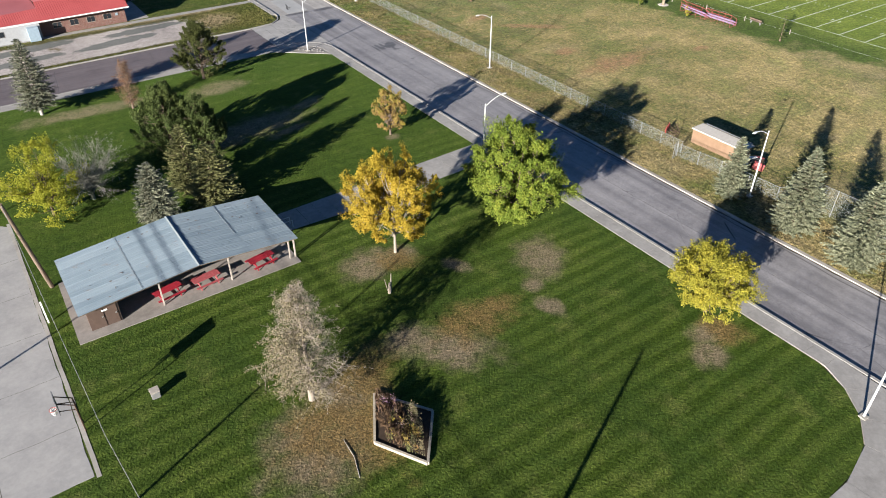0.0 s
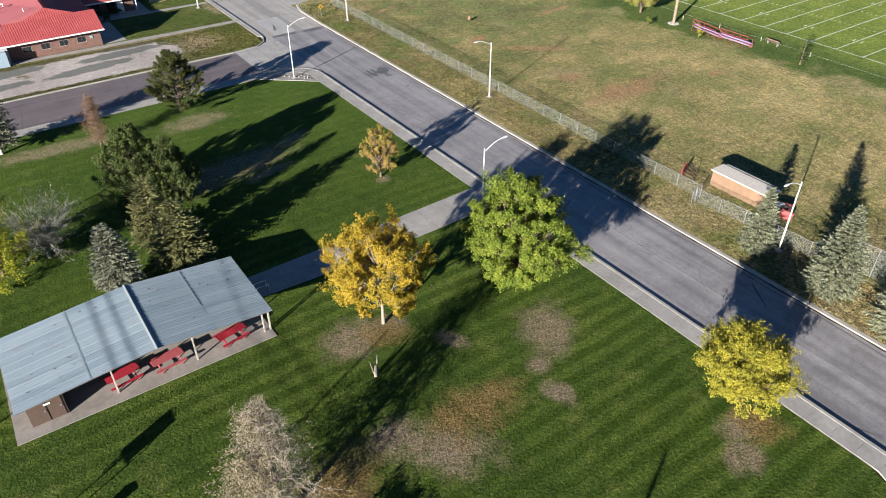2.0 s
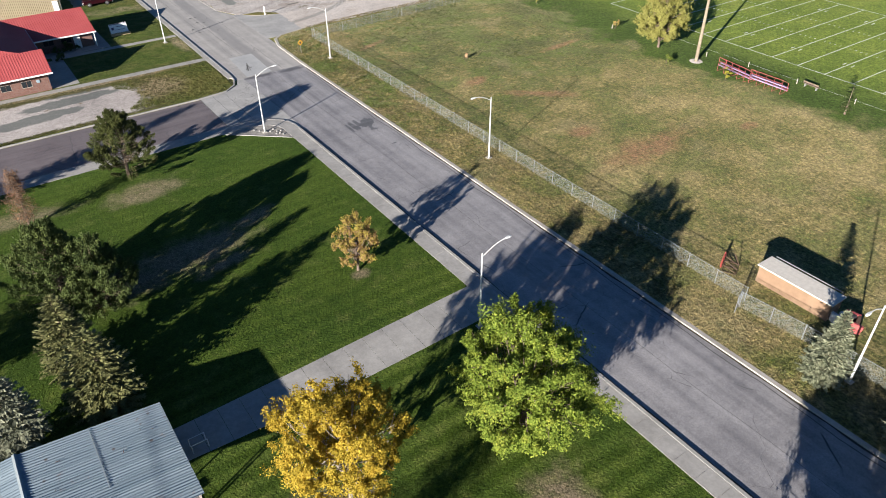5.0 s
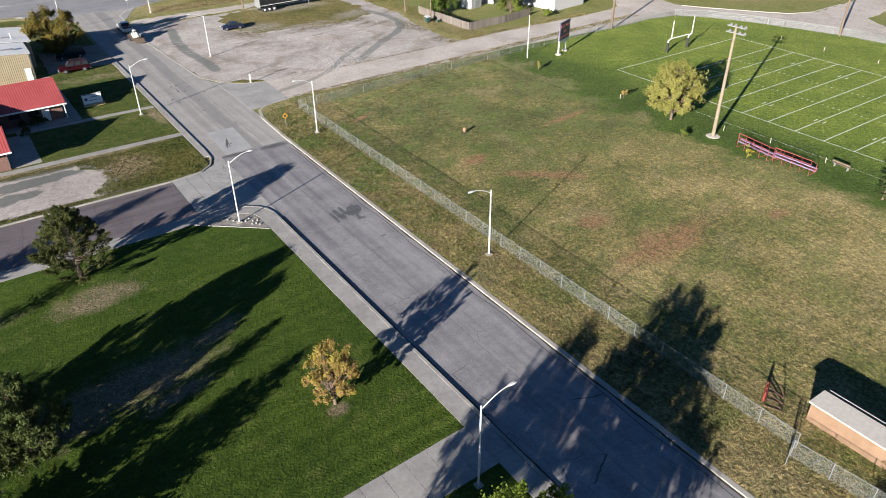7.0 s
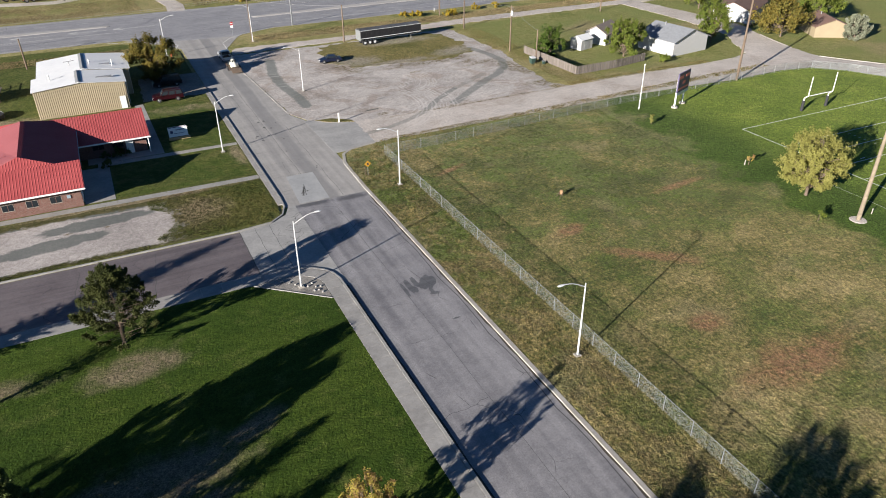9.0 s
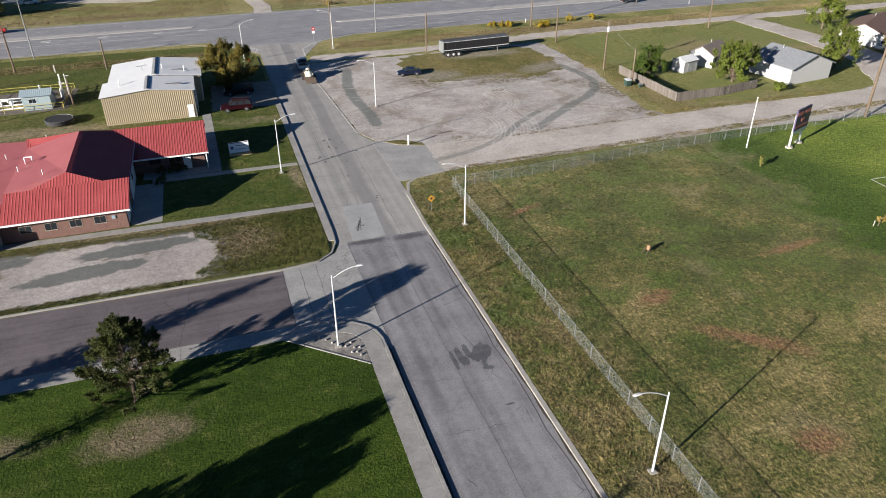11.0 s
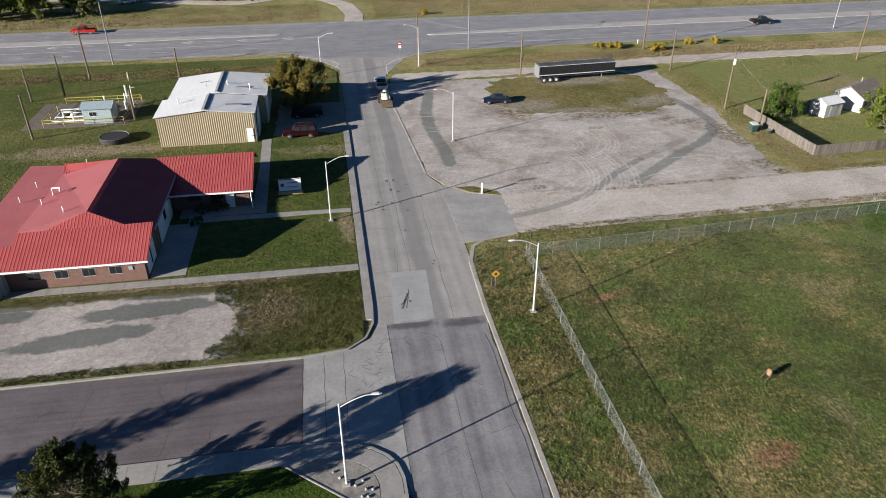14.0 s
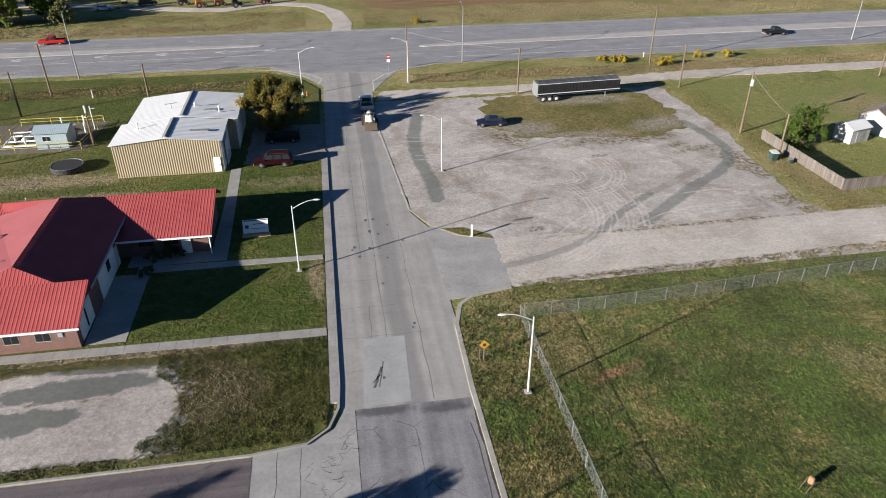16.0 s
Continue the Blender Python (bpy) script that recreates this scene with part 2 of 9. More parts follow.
h = m.math("ADD", m.math("MULTIPLY", hump, 1.5), m.math("ADD", m.math("MULTIPLY", clod, 0.4), m.math("MULTIPLY", fine, 0.3)))
m.bump(m.math("MULTIPLY", h, m.step(X, 64, 66.5, 1.5, 1.0)), 1.0, 0.125)
m.put(m.bsdf.inputs["Sheen Weight"], m.step(pitch, 0, 1, 0.22, 0.04))
m.bsdf.inputs["Sheen Roughness"].default_value = 0.5
m.bsdf.inputs["Sheen Tint"].default_value = (0.9, 0.78, 0.48, 1)
m_field = m.mat

m_weeds = grass_material("rough_weedy_grass", [(0.34, (0.060, 0.072, 0.022)), (0.44, (0.115, 0.105, 0.040)), (0.54, (0.185, 0.150, 0.066)), (0.7, (0.26, 0.205, 0.11))], 0, dry=[(78, 175, 6, 4, 0), (100, 174, 7, 3, 20), (92, 187, 10, 3, 0), (86, 171, 9, 2, 0)], dry_c=((0.20, 0.17, 0.135), (0.33, 0.29, 0.245)), coarse=0.10).mat
m = grass_material("yard_grass", [(0.3, (0.036, 0.054, 0.014)), (0.44, (0.066, 0.080, 0.023)), (0.54, (0.108, 0.108, 0.036)), (0.7, (0.185, 0.158, 0.07))], 0,
                        dry=[(37.5, 121, 4, 4, 0), (41, 161, 7, 2.5, 0), (10, 166, 14, 3, 0), (30, 127, 16, 1.2, 0), (45.5, 137, 1.2, 5, 0), (16, 160, 9, 1.5, 0)], coarse=0.10)
old = m.bsdf.inputs["Base Color"].links[0].from_socket
plot = m.math("MULTIPLY", m.math("MULTIPLY", m.step(m.axis(1), 128.6, 129.4), m.step(m.axis(1), 165.5, 163)), m.math("MULTIPLY", m.step(m.axis(0), 26, 27), m.step(m.math("ADD", m.axis(0), m.math("MULTIPLY", m.noise(0.5, 4), 3)), 47.6, 46.2)))
fresh = m.ramp(m.math("ADD", m.math("MULTIPLY", m.noise(7, 4, 0.7), 0.5), m.math("MULTIPLY", m.noise(0.8, 5), 0.5)), [(0.36, (0.026, 0.050, 0.010)), (0.5, (0.056, 0.086, 0.017)), (0.64, (0.115, 0.128, 0.035))])
m.colour(m.mix(m.math("MULTIPLY", plot, m.step(m.noise(0.3, 4, 0.65), 0.36, 0.58, 0.15, 0.7)), old, fresh))
m_yard = m.mat


# open land: roadside grass near by, dry prairie and a ploughed band beyond the highway
m = grass_material("open_land_grass", [(0.34, (0.080, 0.110, 0.030)), (0.44, (0.16, 0.160, 0.056)), (0.52, (0.26, 0.226, 0.10)), (0.66, (0.40, 0.325, 0.175))], 0,
                   dry=[(-20, 204, 70, 3.2, 0), (120, 203.6, 70, 3.4, 2), (120, 256, 90, 9, 0), (0, 250, 60, 5, 0), (112, 150, 4, 14, 10), (140, 178, 16, 7, 0), (165, 170, 14, 9, 0), (190, 132, 20, 11, -20), (212, 128, 26, 20, 0), (128, 144.6, 16, 2.2, 2), (205, 100, 16, 12, 0)], dry_c=((0.20, 0.155, 0.085), (0.36, 0.285, 0.165)), coarse=0.12)
old = m.bsdf.inputs["Base Color"].links[0].from_socket
yy = m.math("ADD", m.axis(1), m.math("MULTIPLY", m.noise(0.05, 3), 8))
plough = m.math("MULTIPLY", m.step(yy, 268, 271), m.step(yy, 305, 300))
plough = m.math("MULTIPLY", plough, m.step(m.axis(0), 50, 66))
gp = m.math("MULTIPLY", m.math("MULTIPLY", m.step(m.axis(0), 109, 112), m.step(m.axis(1), 196, 193)), m.step(m.noise(0.09, 4, 0.6), 0.40, 0.62, 0.1, 0.7))
old = m.mix(gp, old, m.ramp(m.noise(5, 4, 0.7), [(0.36, (0.075, 0.110, 0.026)), (0.64, (0.175, 0.200, 0.062))]))
c = m.mix(plough, old, m.ramp(m.noise(0.8, 4, 0.6, 0, None, (0.1, 1, 1)), [(0.35, (0.16, 0.085, 0.05)), (0.65, (0.25, 0.16, 0.10))]))
c = m.mix(m.step(yy, 305, 325), c, m.ramp(m.noise(0.1, 4), [(0.4, (0.24, 0.19, 0.09)), (0.65, (0.34, 0.28, 0.15))]))
m.colour(c)
m_land = m.mat


def asphalt(name, lo, hi, streak=True, rows=()):
    m = Mat(name, 0.6)
    a, b, f = m.noise(0.25, 5), m.noise(1.6, 4), m.noise(30, 3, 0.7)
    s = m.noise(1.0, 2, 0.5, 0, None, (0.9, 0.03, 1)) if streak == "y" else m.noise(1.0, 3, 0.6, 0, None, (0.04, 1.6, 1))
    k = m.math("ADD", m.math("MULTIPLY", a, 0.35), m.math("ADD", m.math("MULTIPLY", b, 0.2), m.math("MULTIPLY", s, 0.45)))
    c = m.ramp(k, [(0.39, lo), (0.61, hi)])
    c = m.mix(1.0, c, m.ramp(m.math("ADD", m.math("MULTIPLY", f, 0.5), m.math("MULTIPLY", m.noise(6, 4, 0.7), 0.5)), [(0.36, (0.72, 0.72, 0.72)), (0.62, (1.22, 1.22, 1.22))]), "MULTIPLY")
    if rows:
        c = m.mix(m.math("MULTIPLY", m.blobs(rows, 0.5, 1.2), 0.65), c, (0.035, 0.035, 0.037))
    crack = m.step(m.voronoi(0.14, "DISTANCE_TO_EDGE", m.vmath("ADD", m.pos, m.vmath("MULTIPLY", m.nt.nodes.new("ShaderNodeTexNoise").outputs[1], (2.0, 2.0, 0)))), 0.0, 0.004, 1, 0)
    c = m.mix(m.math("MULTIPLY", crack, m.step(m.noise(0.3, 2), 0.45, 0.6)), c, (0.03, 0.03, 0.03))
    m.colour(c)
    m.bump(f, 0.3, 0.01)
    return m.mat


m_road = asphalt("worn_asphalt", (0.15, 0.145, 0.152), (0.29, 0.28, 0.283), "y", [ (50.5, 116.6, 3.0, 0.7, 0), (55.8, 116.2, 2.4, 0.8, 0)])
m_side = asphalt("side_street_asphalt", (0.095, 0.080, 0.083), (0.160, 0.137, 0.139))
m_hwy = asphalt("highway_asphalt", (0.205, 0.200, 0.205), (0.325, 0.316, 0.318))


def concrete(name, lo, hi, joint=0.0):
    m = Mat(name, 0.85)
    a, b, f = m.noise(0.4, 5), m.noise(3.0, 5, 0.65), m.noise(40, 3)
    k = m.math("ADD", m.math("MULTIPLY", a, 0.5), m.math("ADD", m.math("MULTIPLY", b, 0.35), m.math("MULTIPLY", f, 0.15)))
    m.colour(m.ramp(k, [(0.35, lo), (0.62, hi)]))
    m.bump(m.math("ADD", f, b), 0.2, 0.006)
    return m.mat


m_walk = concrete("pavement_concrete", (0.205, 0.197, 0.186), (0.335, 0.323, 0.305))
m_oldconc = concrete("road_concrete", (0.22, 0.218, 0.212), (0.36, 0.352, 0.338))
m = Mat("worn_street_concrete", 0.88)
a, b, f = m.noise(0.35, 5), m.noise(2.2, 5, 0.65), m.noise(30, 3, 0.7)
k = m.math("ADD", m.math("MULTIPLY", a, 0.4), m.math("ADD", m.math("MULTIPLY", b, 0.25), m.math("MULTIPLY", m.noise(1.0, 3, 0.6, 0, None, (1.3, 0.03, 1)), 0.35)))
c = m.ramp(k, [(0.35, (0.245, 0.236, 0.226)), (0.65, (0.40, 0.382, 0.36))])
x = m.math("ADD", m.axis(0), m.math("MULTIPLY", m.math("SUBTRACT", m.noise(0.12, 3), 0.5), 1.2))
lane = m.math("MAXIMUM", m.math("MULTIPLY", m.step(x, 52.0, 52.5), m.step(x, 54.6, 54.0)), m.math("MULTIPLY", m.step(x, 49.6, 50.2), m.step(x, 51.4, 50.8, 0, 0.5)))
c = m.mix(m.math("MULTIPLY", lane, 0.55), c, (0.17, 0.168, 0.172))
c = m.mix(m.step(f, 0.3, 0.7, 0.0, 0.3), c, (0.6, 0.6, 0.6), "MULTIPLY")
m.colour(c)
m.bump(f, 0.25, 0.01)
m_street = m.mat
m_stained = concrete("stained_slab_concrete", (0.165, 0.148, 0.132), (0.29, 0.262, 0.238))
m_lot = concrete("parking_concrete", (0.26, 0.255, 0.25), (0.37, 0.36, 0.345))
m_kerb = concrete("kerb_concrete", (0.25, 0.232, 0.205), (0.41, 0.385, 0.345))


def gravel(name, lo, hi, dark=(), tracks=(), weeds=(), fringe=None, trails=(), blotch=0.0):
    """Gravel: stains, pale tyre arcs (x, y, long and short radius, turn, ring sizes, window) and a weedy fringe."""
    m = Mat(name, 0.95)
    a, b, f = m.noise(0.12, 5, 0.65), m.noise(1.5, 5, 0.65), m.noise(14, 4, 0.75)
    k = m.math("ADD", m.math("MULTIPLY", a, 0.45), m.math("ADD", m.math("MULTIPLY", b, 0.3), m.math("MULTIPLY", f, 0.25)))
    c = m.ramp(k, [(0.36, lo), (0.6, hi)])
    c = m.mix(1.0, c, m.ramp(m.math("ADD", m.math("MULTIPLY", f, 0.6), m.math("MULTIPLY", m.noise(3.6, 4, 0.75), 0.4)), [(0.36, (0.58, 0.58, 0.59)), (0.62, (1.28, 1.27, 1.25))]), "MULTIPLY")
    streak = m.noise(0.9, 5, 0.75, 1.6, None, (0.22, 1.0, 1))
    c = m.mix(1.0, c, m.ramp(streak, [(0.34, (0.92, 0.92, 0.91)), (0.5, (1.0, 1.0, 1.0)), (0.66, (1.06, 1.06, 1.05))]), "MULTIPLY")
    if dark:
        c = m.mix(m.math("MULTIPLY", m.step(m.blobs(dark, 0.34, 0.6), 0.2, 0.6), m.step(f, 0.3, 0.7, 0.6, 0.9)), c, (0.082, 0.098, 0.092))
    if weeds:
        c = m.mix(m.math("MULTIPLY", m.blobs(weeds, 0.75, 0.5), m.step(b, 0.42, 0.58, 0.1, 0.9)), c, m.ramp(f, [(0.35, (0.085, 0.07, 0.035)), (0.65, (0.19, 0.15, 0.075))]))
    if blotch:
        c = m.mix(m.step(m.noise(0.16, 6, 0.7, 0.5), 0.48, 0.62, 0, blotch), c, (0.72, 0.66, 0.61), "MULTIPLY")
        c = m.mix(m.step(m.noise(0.5, 5, 0.72, 0.8, m.vmath("ADD", m.pos, (31, 7, 0))), 0.50, 0.66, 0, blotch), c, (1.22, 1.20, 1.18), "MULTIPLY")
    for path, w, k in trails:
        c = m.mix(m.math("MULTIPLY", m.trail(path, w, 0.32), m.step(b, 0.3, 0.7, 0.75 * k, k)), c, (0.118, 0.138, 0.130))
    sway = m.noise(0.22, 2)
    fade = m.step(m.noise(0.5, 3, 0.6), 0.36, 0.6, 0.08, 0.5)
    for x, y, ra, rb, turn, rings, (x0, x1, y0, y1) in tracks:
        n = m.nt.nodes.new("ShaderNodeMapping")
        n.vector_type = "TEXTURE"
        m.link(m.vmath("MULTIPLY", m.pos, (1, 1, 0)), n.inputs["Vector"])
        n.inputs["Location"].default_value = (x, y, 0)
        n.inputs["Rotation"].default_value = (0, 0, radians(turn))
        n.inputs["Scale"].default_value = (1, rb / ra, 1)
        d = m.math("ADD", m.vmath("LENGTH", n.outputs[0], (0, 0, 0)), m.math("MULTIPLY", m.math("SUBTRACT", sway, 0.5), 1.1))
        near = m.math("MULTIPLY", m.math("MULTIPLY", m.step(m.axis(0), x0, x0 + 2), m.step(m.axis(0), x1, x1 - 2)), m.math("MULTIPLY", m.step(m.axis(1), y0, y0 + 2), m.step(m.axis(1), y1, y1 - 2)))
        line = None
        for r in rings:
            q = m.step(m.math("ABSOLUTE", m.math("SUBTRACT", d, r)), 0.20, 0.06)
            line = q if line is None else m.math("MAXIMUM", line, q)
        c = m.mix(m.math("MULTIPLY", m.math("MULTIPLY", line, near), fade), c, (0.60, 0.565, 0.53))
    if fringe:
        wob = m.math("SUBTRACT", m.math("ADD", m.math("MULTIPLY", m.noise(0.35, 5, 0.68), 0.65), m.math("MULTIPLY", b, 0.35)), 0.5)
        x, y = m.math("ADD", m.axis(0), m.math("MULTIPLY", wob, 14)), m.math("ADD", m.axis(1), m.math("MULTIPLY", wob, 5))
        e, n0, s0 = fringe
        g = m.math("MAXIMUM", m.step(x, e - 0.6, e + 0.9), m.math("MAXIMUM", m.step(y, n0 - 0.3, n0 + 0.5), m.step(m.math("SUBTRACT", y, m.math("MULTIPLY", wob, 2)), s0 + 0.3, s0 - 0.3)))
        c = m.mix(g, c, m.ramp(m.math("ADD", m.math("MULTIPLY", f, 0.5), m.math("MULTIPLY", b, 0.5)), [(0.36, (0.042, 0.045, 0.018)), (0.5, (0.085, 0.080, 0.034)), (0.64, (0.16, 0.135, 0.07))]))
    m.colour(c)
    m.bump(m.math("ADD", f, b), 0.5, 0.03)
    return m.mat


TRAIL_A = [(64.6, 136.0), (69.9, 137.3), (73.5, 138.8), (76.9, 140.8), (79.5, 143.1), (82.3, 146.0), (87.9, 150.3)]
TRAIL_B = [(84.4, 143.2), (90.8, 148.5), (95.9, 152.4), (99.6, 154.9), (103.1, 158.2), (105.1, 162.7), (105.0, 168), (103.8, 174)]
TRAIL_C = [(62.3, 184), (61.4, 179.2), (60.5, 174.5), (60.15, 168.7), (60.4, 162.6), (60.9, 158.1), (60.8, 153.1)]
m_gravel = gravel("pale_gravel", (0.275, 0.255, 0.240), (0.53, 0.493, 0.462), [(70.2, 146.2, 1.5, 0.3, 8), (83, 141.9, 3.0, 0.3, 2), (95, 142.0, 5, 0.3, 2)],
                  [(75.0, 158.8, 6.2, 3.5, -25, (4.9, 5.5, 6.2, 6.9), (66, 84, 150, 167)),
                   (78.6, 159.0, 8.3, 8.3, 0, (5.8, 6.9, 7.5, 8.2, 8.8), (77, 90, 149, 167)),
                   (66.8, 148.8, 13, 13, 0, (12.2, 12.8, 13.4, 14.3, 14.9, 16.4, 17.0, 18.2, 18.8), (73, 88, 135, 155)),
                   (96, 120, 30, 30, 0, (24.5, 26.2, 30, 31.7), (66, 100, 141, 152)),
                   (64, 200, 34, 34, 0, (26, 27.8, 33, 34.7), (58, 96, 150, 176))],
                  [(92, 168.5, 12, 2.2, 3), (75, 172, 3, 6, 10), (105, 157, 3, 8, 15), (106, 146, 6, 2, 0), (86, 163, 1.2, 0.6, 0), (98, 165, 3, 1, 20), (71, 143.6, 1.4, 0.7, 0), (90, 141.6, 20, 0.5, 0), (101, 163.5, 4.5, 1.3, 12)],
                  trails=[(TRAIL_A, 0.62, 0.62), ([(87.9, 150.3), (92.2, 153.0), (97, 156)], 0.7, 0.3), (TRAIL_B, 0.95, 0.66), (TRAIL_C, 1.1, 0.8)], blotch=0.75)
m_lotgravel = gravel("parking_gravel", (0.27, 0.242, 0.228), (0.49, 0.447, 0.420),
                     [(26.0, 123.0, 8, 1.6, 3), (21.0, 119.3, 8, 1.7, 7), (8, 123.4, 9, 1.6, 5), (6, 118.4, 9, 1.5, 6), (-10, 121, 9, 1.5, 3), (28, 125.6, 7, 1.0, 0), (12, 125.4, 7, 0.8, 0)], (), [(12, 121.5, 1.0, 1.4, 30), (23, 121.5, 0.6, 0.3, 0), (27, 121.4, 0.5, 0.3, 0)], fringe=(34.2, 125.2, 114.6))
m_dirt = gravel("dirt_road", (0.40, 0.362, 0.33), (0.56, 0.512, 0.47), (), [(66.8, 148.8, 13, 13, 0, (12.8, 13.4, 14.3, 14.9), (71, 84, 133, 145))], [(90, 141.8, 18, 0.5, 1), (75, 133.2, 12, 0.4, 2)], trails=[(TRAIL_A, 0.62, 0.5)], blotch=0.4)
# ---------------------------------------------------------------- other materials
m_white = plain("white_paint", (0.78, 0.77, 0.74), 0.45, 0, 0.06)
m_whitemetal = plain("white_painted_metal", (0.56, 0.57, 0.57), 0.4, 0.0, 0.08, 1.5)
m_galv = plain("galvanised_metal", (0.25, 0.262, 0.265), 0.5, 0.4, 0.12)
m_redpaint = plain("red_table_paint", (0.30, 0.018, 0.032), 0.55, 0, 0.2)
m_fadedred = plain("faded_red_table_paint", (0.32, 0.070, 0.078), 0.65, 0, 0.2)
m_redsteel = plain("red_bleacher_paint", (0.30, 0.06, 0.058), 0.5)
m_purple = plain("lilac_seat_boards", (0.30, 0.235, 0.35), 0.6)
m_vinyl = plain("red_vinyl_pad", (0.30, 0.055, 0.045), 0.5)
m_rust = plain("rusty_steel", (0.085, 0.05, 0.035), 0.7, 0.3, 0.3, 8)
m_black = plain("black_rubber", (0.022, 0.022, 0.024), 0.8)
m_brown = plain("brown_painted_boards", (0.085, 0.055, 0.042), 0.7)
m_yellow = plain("yellow_safety_paint", (0.50, 0.42, 0.09), 0.5)
m_blueshed = plain("grey_blue_siding", (0.30, 0.37, 0.40), 0.55)
m_bluedoor = plain("pale_blue_door_paint", (0.26, 0.34, 0.40), 0.5)
m_siding = plain("pale_grey_siding", (0.33, 0.34, 0.35), 0.6)
m_grey = plain("grey_steel", (0.30, 0.30, 0.30), 0.5, 0.4)
m_signyellow = plain("yellow_sign_face", (0.42, 0.23, 0.025), 0.4)
m_signred = plain("red_sign_face", (0.36, 0.025, 0.03), 0.5)
m_navy = plain("navy_board_paint", (0.075, 0.06, 0.125), 0.5)
m_boardred = plain("scoreboard_red", (0.58, 0.16, 0.16), 0.5)
m_line = plain("white_line_paint", (0.62, 0.66, 0.58), 0.9, 0, 0.2, 2)
m_rdline = plain("worn_road_line_paint", (0.58, 0.57, 0.54), 0.8, 0, 0.25, 2)
m_brass = plain("fire_hydrant_paint", (0.42, 0.10, 0.03), 0.5)
m_hydrant_pale = plain("weathered_tan_wood", (0.46, 0.33, 0.19), 0.8)

m = Mat("window_glass", 0.2)
m.bsdf.inputs["Specular IOR Level"].default_value = 0.25
m.colour((0.02, 0.025, 0.03))
m_glass = m.mat

m = Mat("weathered_wood", 0.85)
g1 = m.noise(2.0, 5, 0.6, 0.3, None, (3, 3, 0.25))
m.colour(m.ramp(g1, [(0.3, (0.085, 0.058, 0.040)), (0.7, (0.19, 0.14, 0.10))]))
m.bump(g1, 0.4, 0.01)
m_wood = m.mat
m = Mat("grey_fence_wood", 0.9)
g1 = m.noise(2.0, 5, 0.6, 0.3, None, (5, 5, 0.4))
m.colour(m.ramp(m.math("ADD", m.math("MULTIPLY", g1, 0.6), m.math("MULTIPLY", m.obj_random(), 0.4)), [(0.25, (0.095, 0.080, 0.068)), (0.75, (0.19, 0.165, 0.145))]))
m_fencewood = m.mat

m = Mat("bark", 0.95)
g1 = m.noise(6, 5, 0.7, 0.3, None, (3, 3, 0.5))
m.colour(m.ramp(g1, [(0.3, (0.07, 0.05, 0.037)), (0.7, (0.20, 0.155, 0.12))]))
m.bump(g1, 0.8, 0.03)
m_bark = m.mat
m = Mat("pale_bark", 0.95)
g1 = m.noise(6, 5, 0.7, 0.3, None, (3, 3, 0.5))
m.colour(m.ramp(g1, [(0.3, (0.24, 0.215, 0.185)), (0.7, (0.44, 0.405, 0.36))]))
m.bump(g1, 0.6, 0.03)
m_palebark = m.mat
m = Mat("dead_grey_bark", 0.95)
g1 = m.noise(6, 5, 0.7, 0.3, None, (3, 3, 0.5))
m.colour(m.ramp(g1, [(0.3, (0.18, 0.152, 0.122)), (0.7, (0.33, 0.285, 0.235))]))
m_greybark = m.mat
m = Mat("ash_grey_bark", 0.95)
g1 = m.noise(6, 5, 0.7, 0.3, None, (3, 3, 0.5))
m.colour(m.ramp(g1, [(0.3, (0.17, 0.165, 0.14)), (0.7, (0.31, 0.30, 0.26))]))
m_ashbark = m.mat

# corrugated iron of the shelter: weathered zinc with rust spots
m = Mat("weathered_zinc_sheet", 0.5, 0.15)
a, b = m.noise(0.5, 5), m.noise(5, 4)
s = m.noise(1.2, 4, 0.6, 0, None, (0.12, 2.2, 1))
k = m.math("ADD", m.math("MULTIPLY", a, 0.3), m.math("ADD", m.math("MULTIPLY", s, 0.45), m.math("MULTIPLY", m.obj_random(), 0.25)))
c = m.ramp(k, [(0.25, (0.150, 0.200, 0.238)), (0.75, (0.262, 0.322, 0.362))])
c = m.mix(m.step(m.voronoi(0.55), 0.09, 0.03), c, (0.10, 0.085, 0.08))
c = m.mix(m.math("MULTIPLY", m.step(m.noise(0.8, 5, 0.7), 0.60, 0.72), 0.5), c, (0.20, 0.13, 0.095))
m.colour(c)
m_zinc = m.mat
m_palezinc = plain("pale_zinc_trim", (0.24, 0.275, 0.29), 0.5, 0, 0.15, 2)
m_oldwhite = plain("weathered_white_paint", (0.36, 0.325, 0.28), 0.7, 0, 0.3, 4)

m = Mat("red_roof_sheet", 0.55, 0.0)
a, b = m.noise(0.35, 5), m.noise(3, 4)
m.colour(m.ramp(m.math("ADD", m.math("MULTIPLY", a, 0.7), m.math("MULTIPLY", b, 0.3)), [(0.3, (0.30, 0.060, 0.062)), (0.7, (0.38, 0.088, 0.088))]))
m.bsdf.inputs["Specular IOR Level"].default_value = 0.06
m_redroof = m.mat
# lighter copy of the red sheet: sunlight on the west slopes put in colour
m = Mat("sunlit_red_roof_sheet", 0.55)
a, b = m.noise(0.35, 5), m.noise(3, 4)
m.colour(m.ramp(m.math("ADD", m.math("MULTIPLY", a, 0.7), m.math("MULTIPLY", b, 0.3)), [(0.3, (0.335, 0.095, 0.10)), (0.7, (0.40, 0.125, 0.128))]))
m_sunlitroof = m.mat
m = Mat("white_roof_sheet", 0.45)
a, b = m.noise(0.3, 5), m.noise(3, 4, 0.6, 0, None, (0.4, 2, 1))
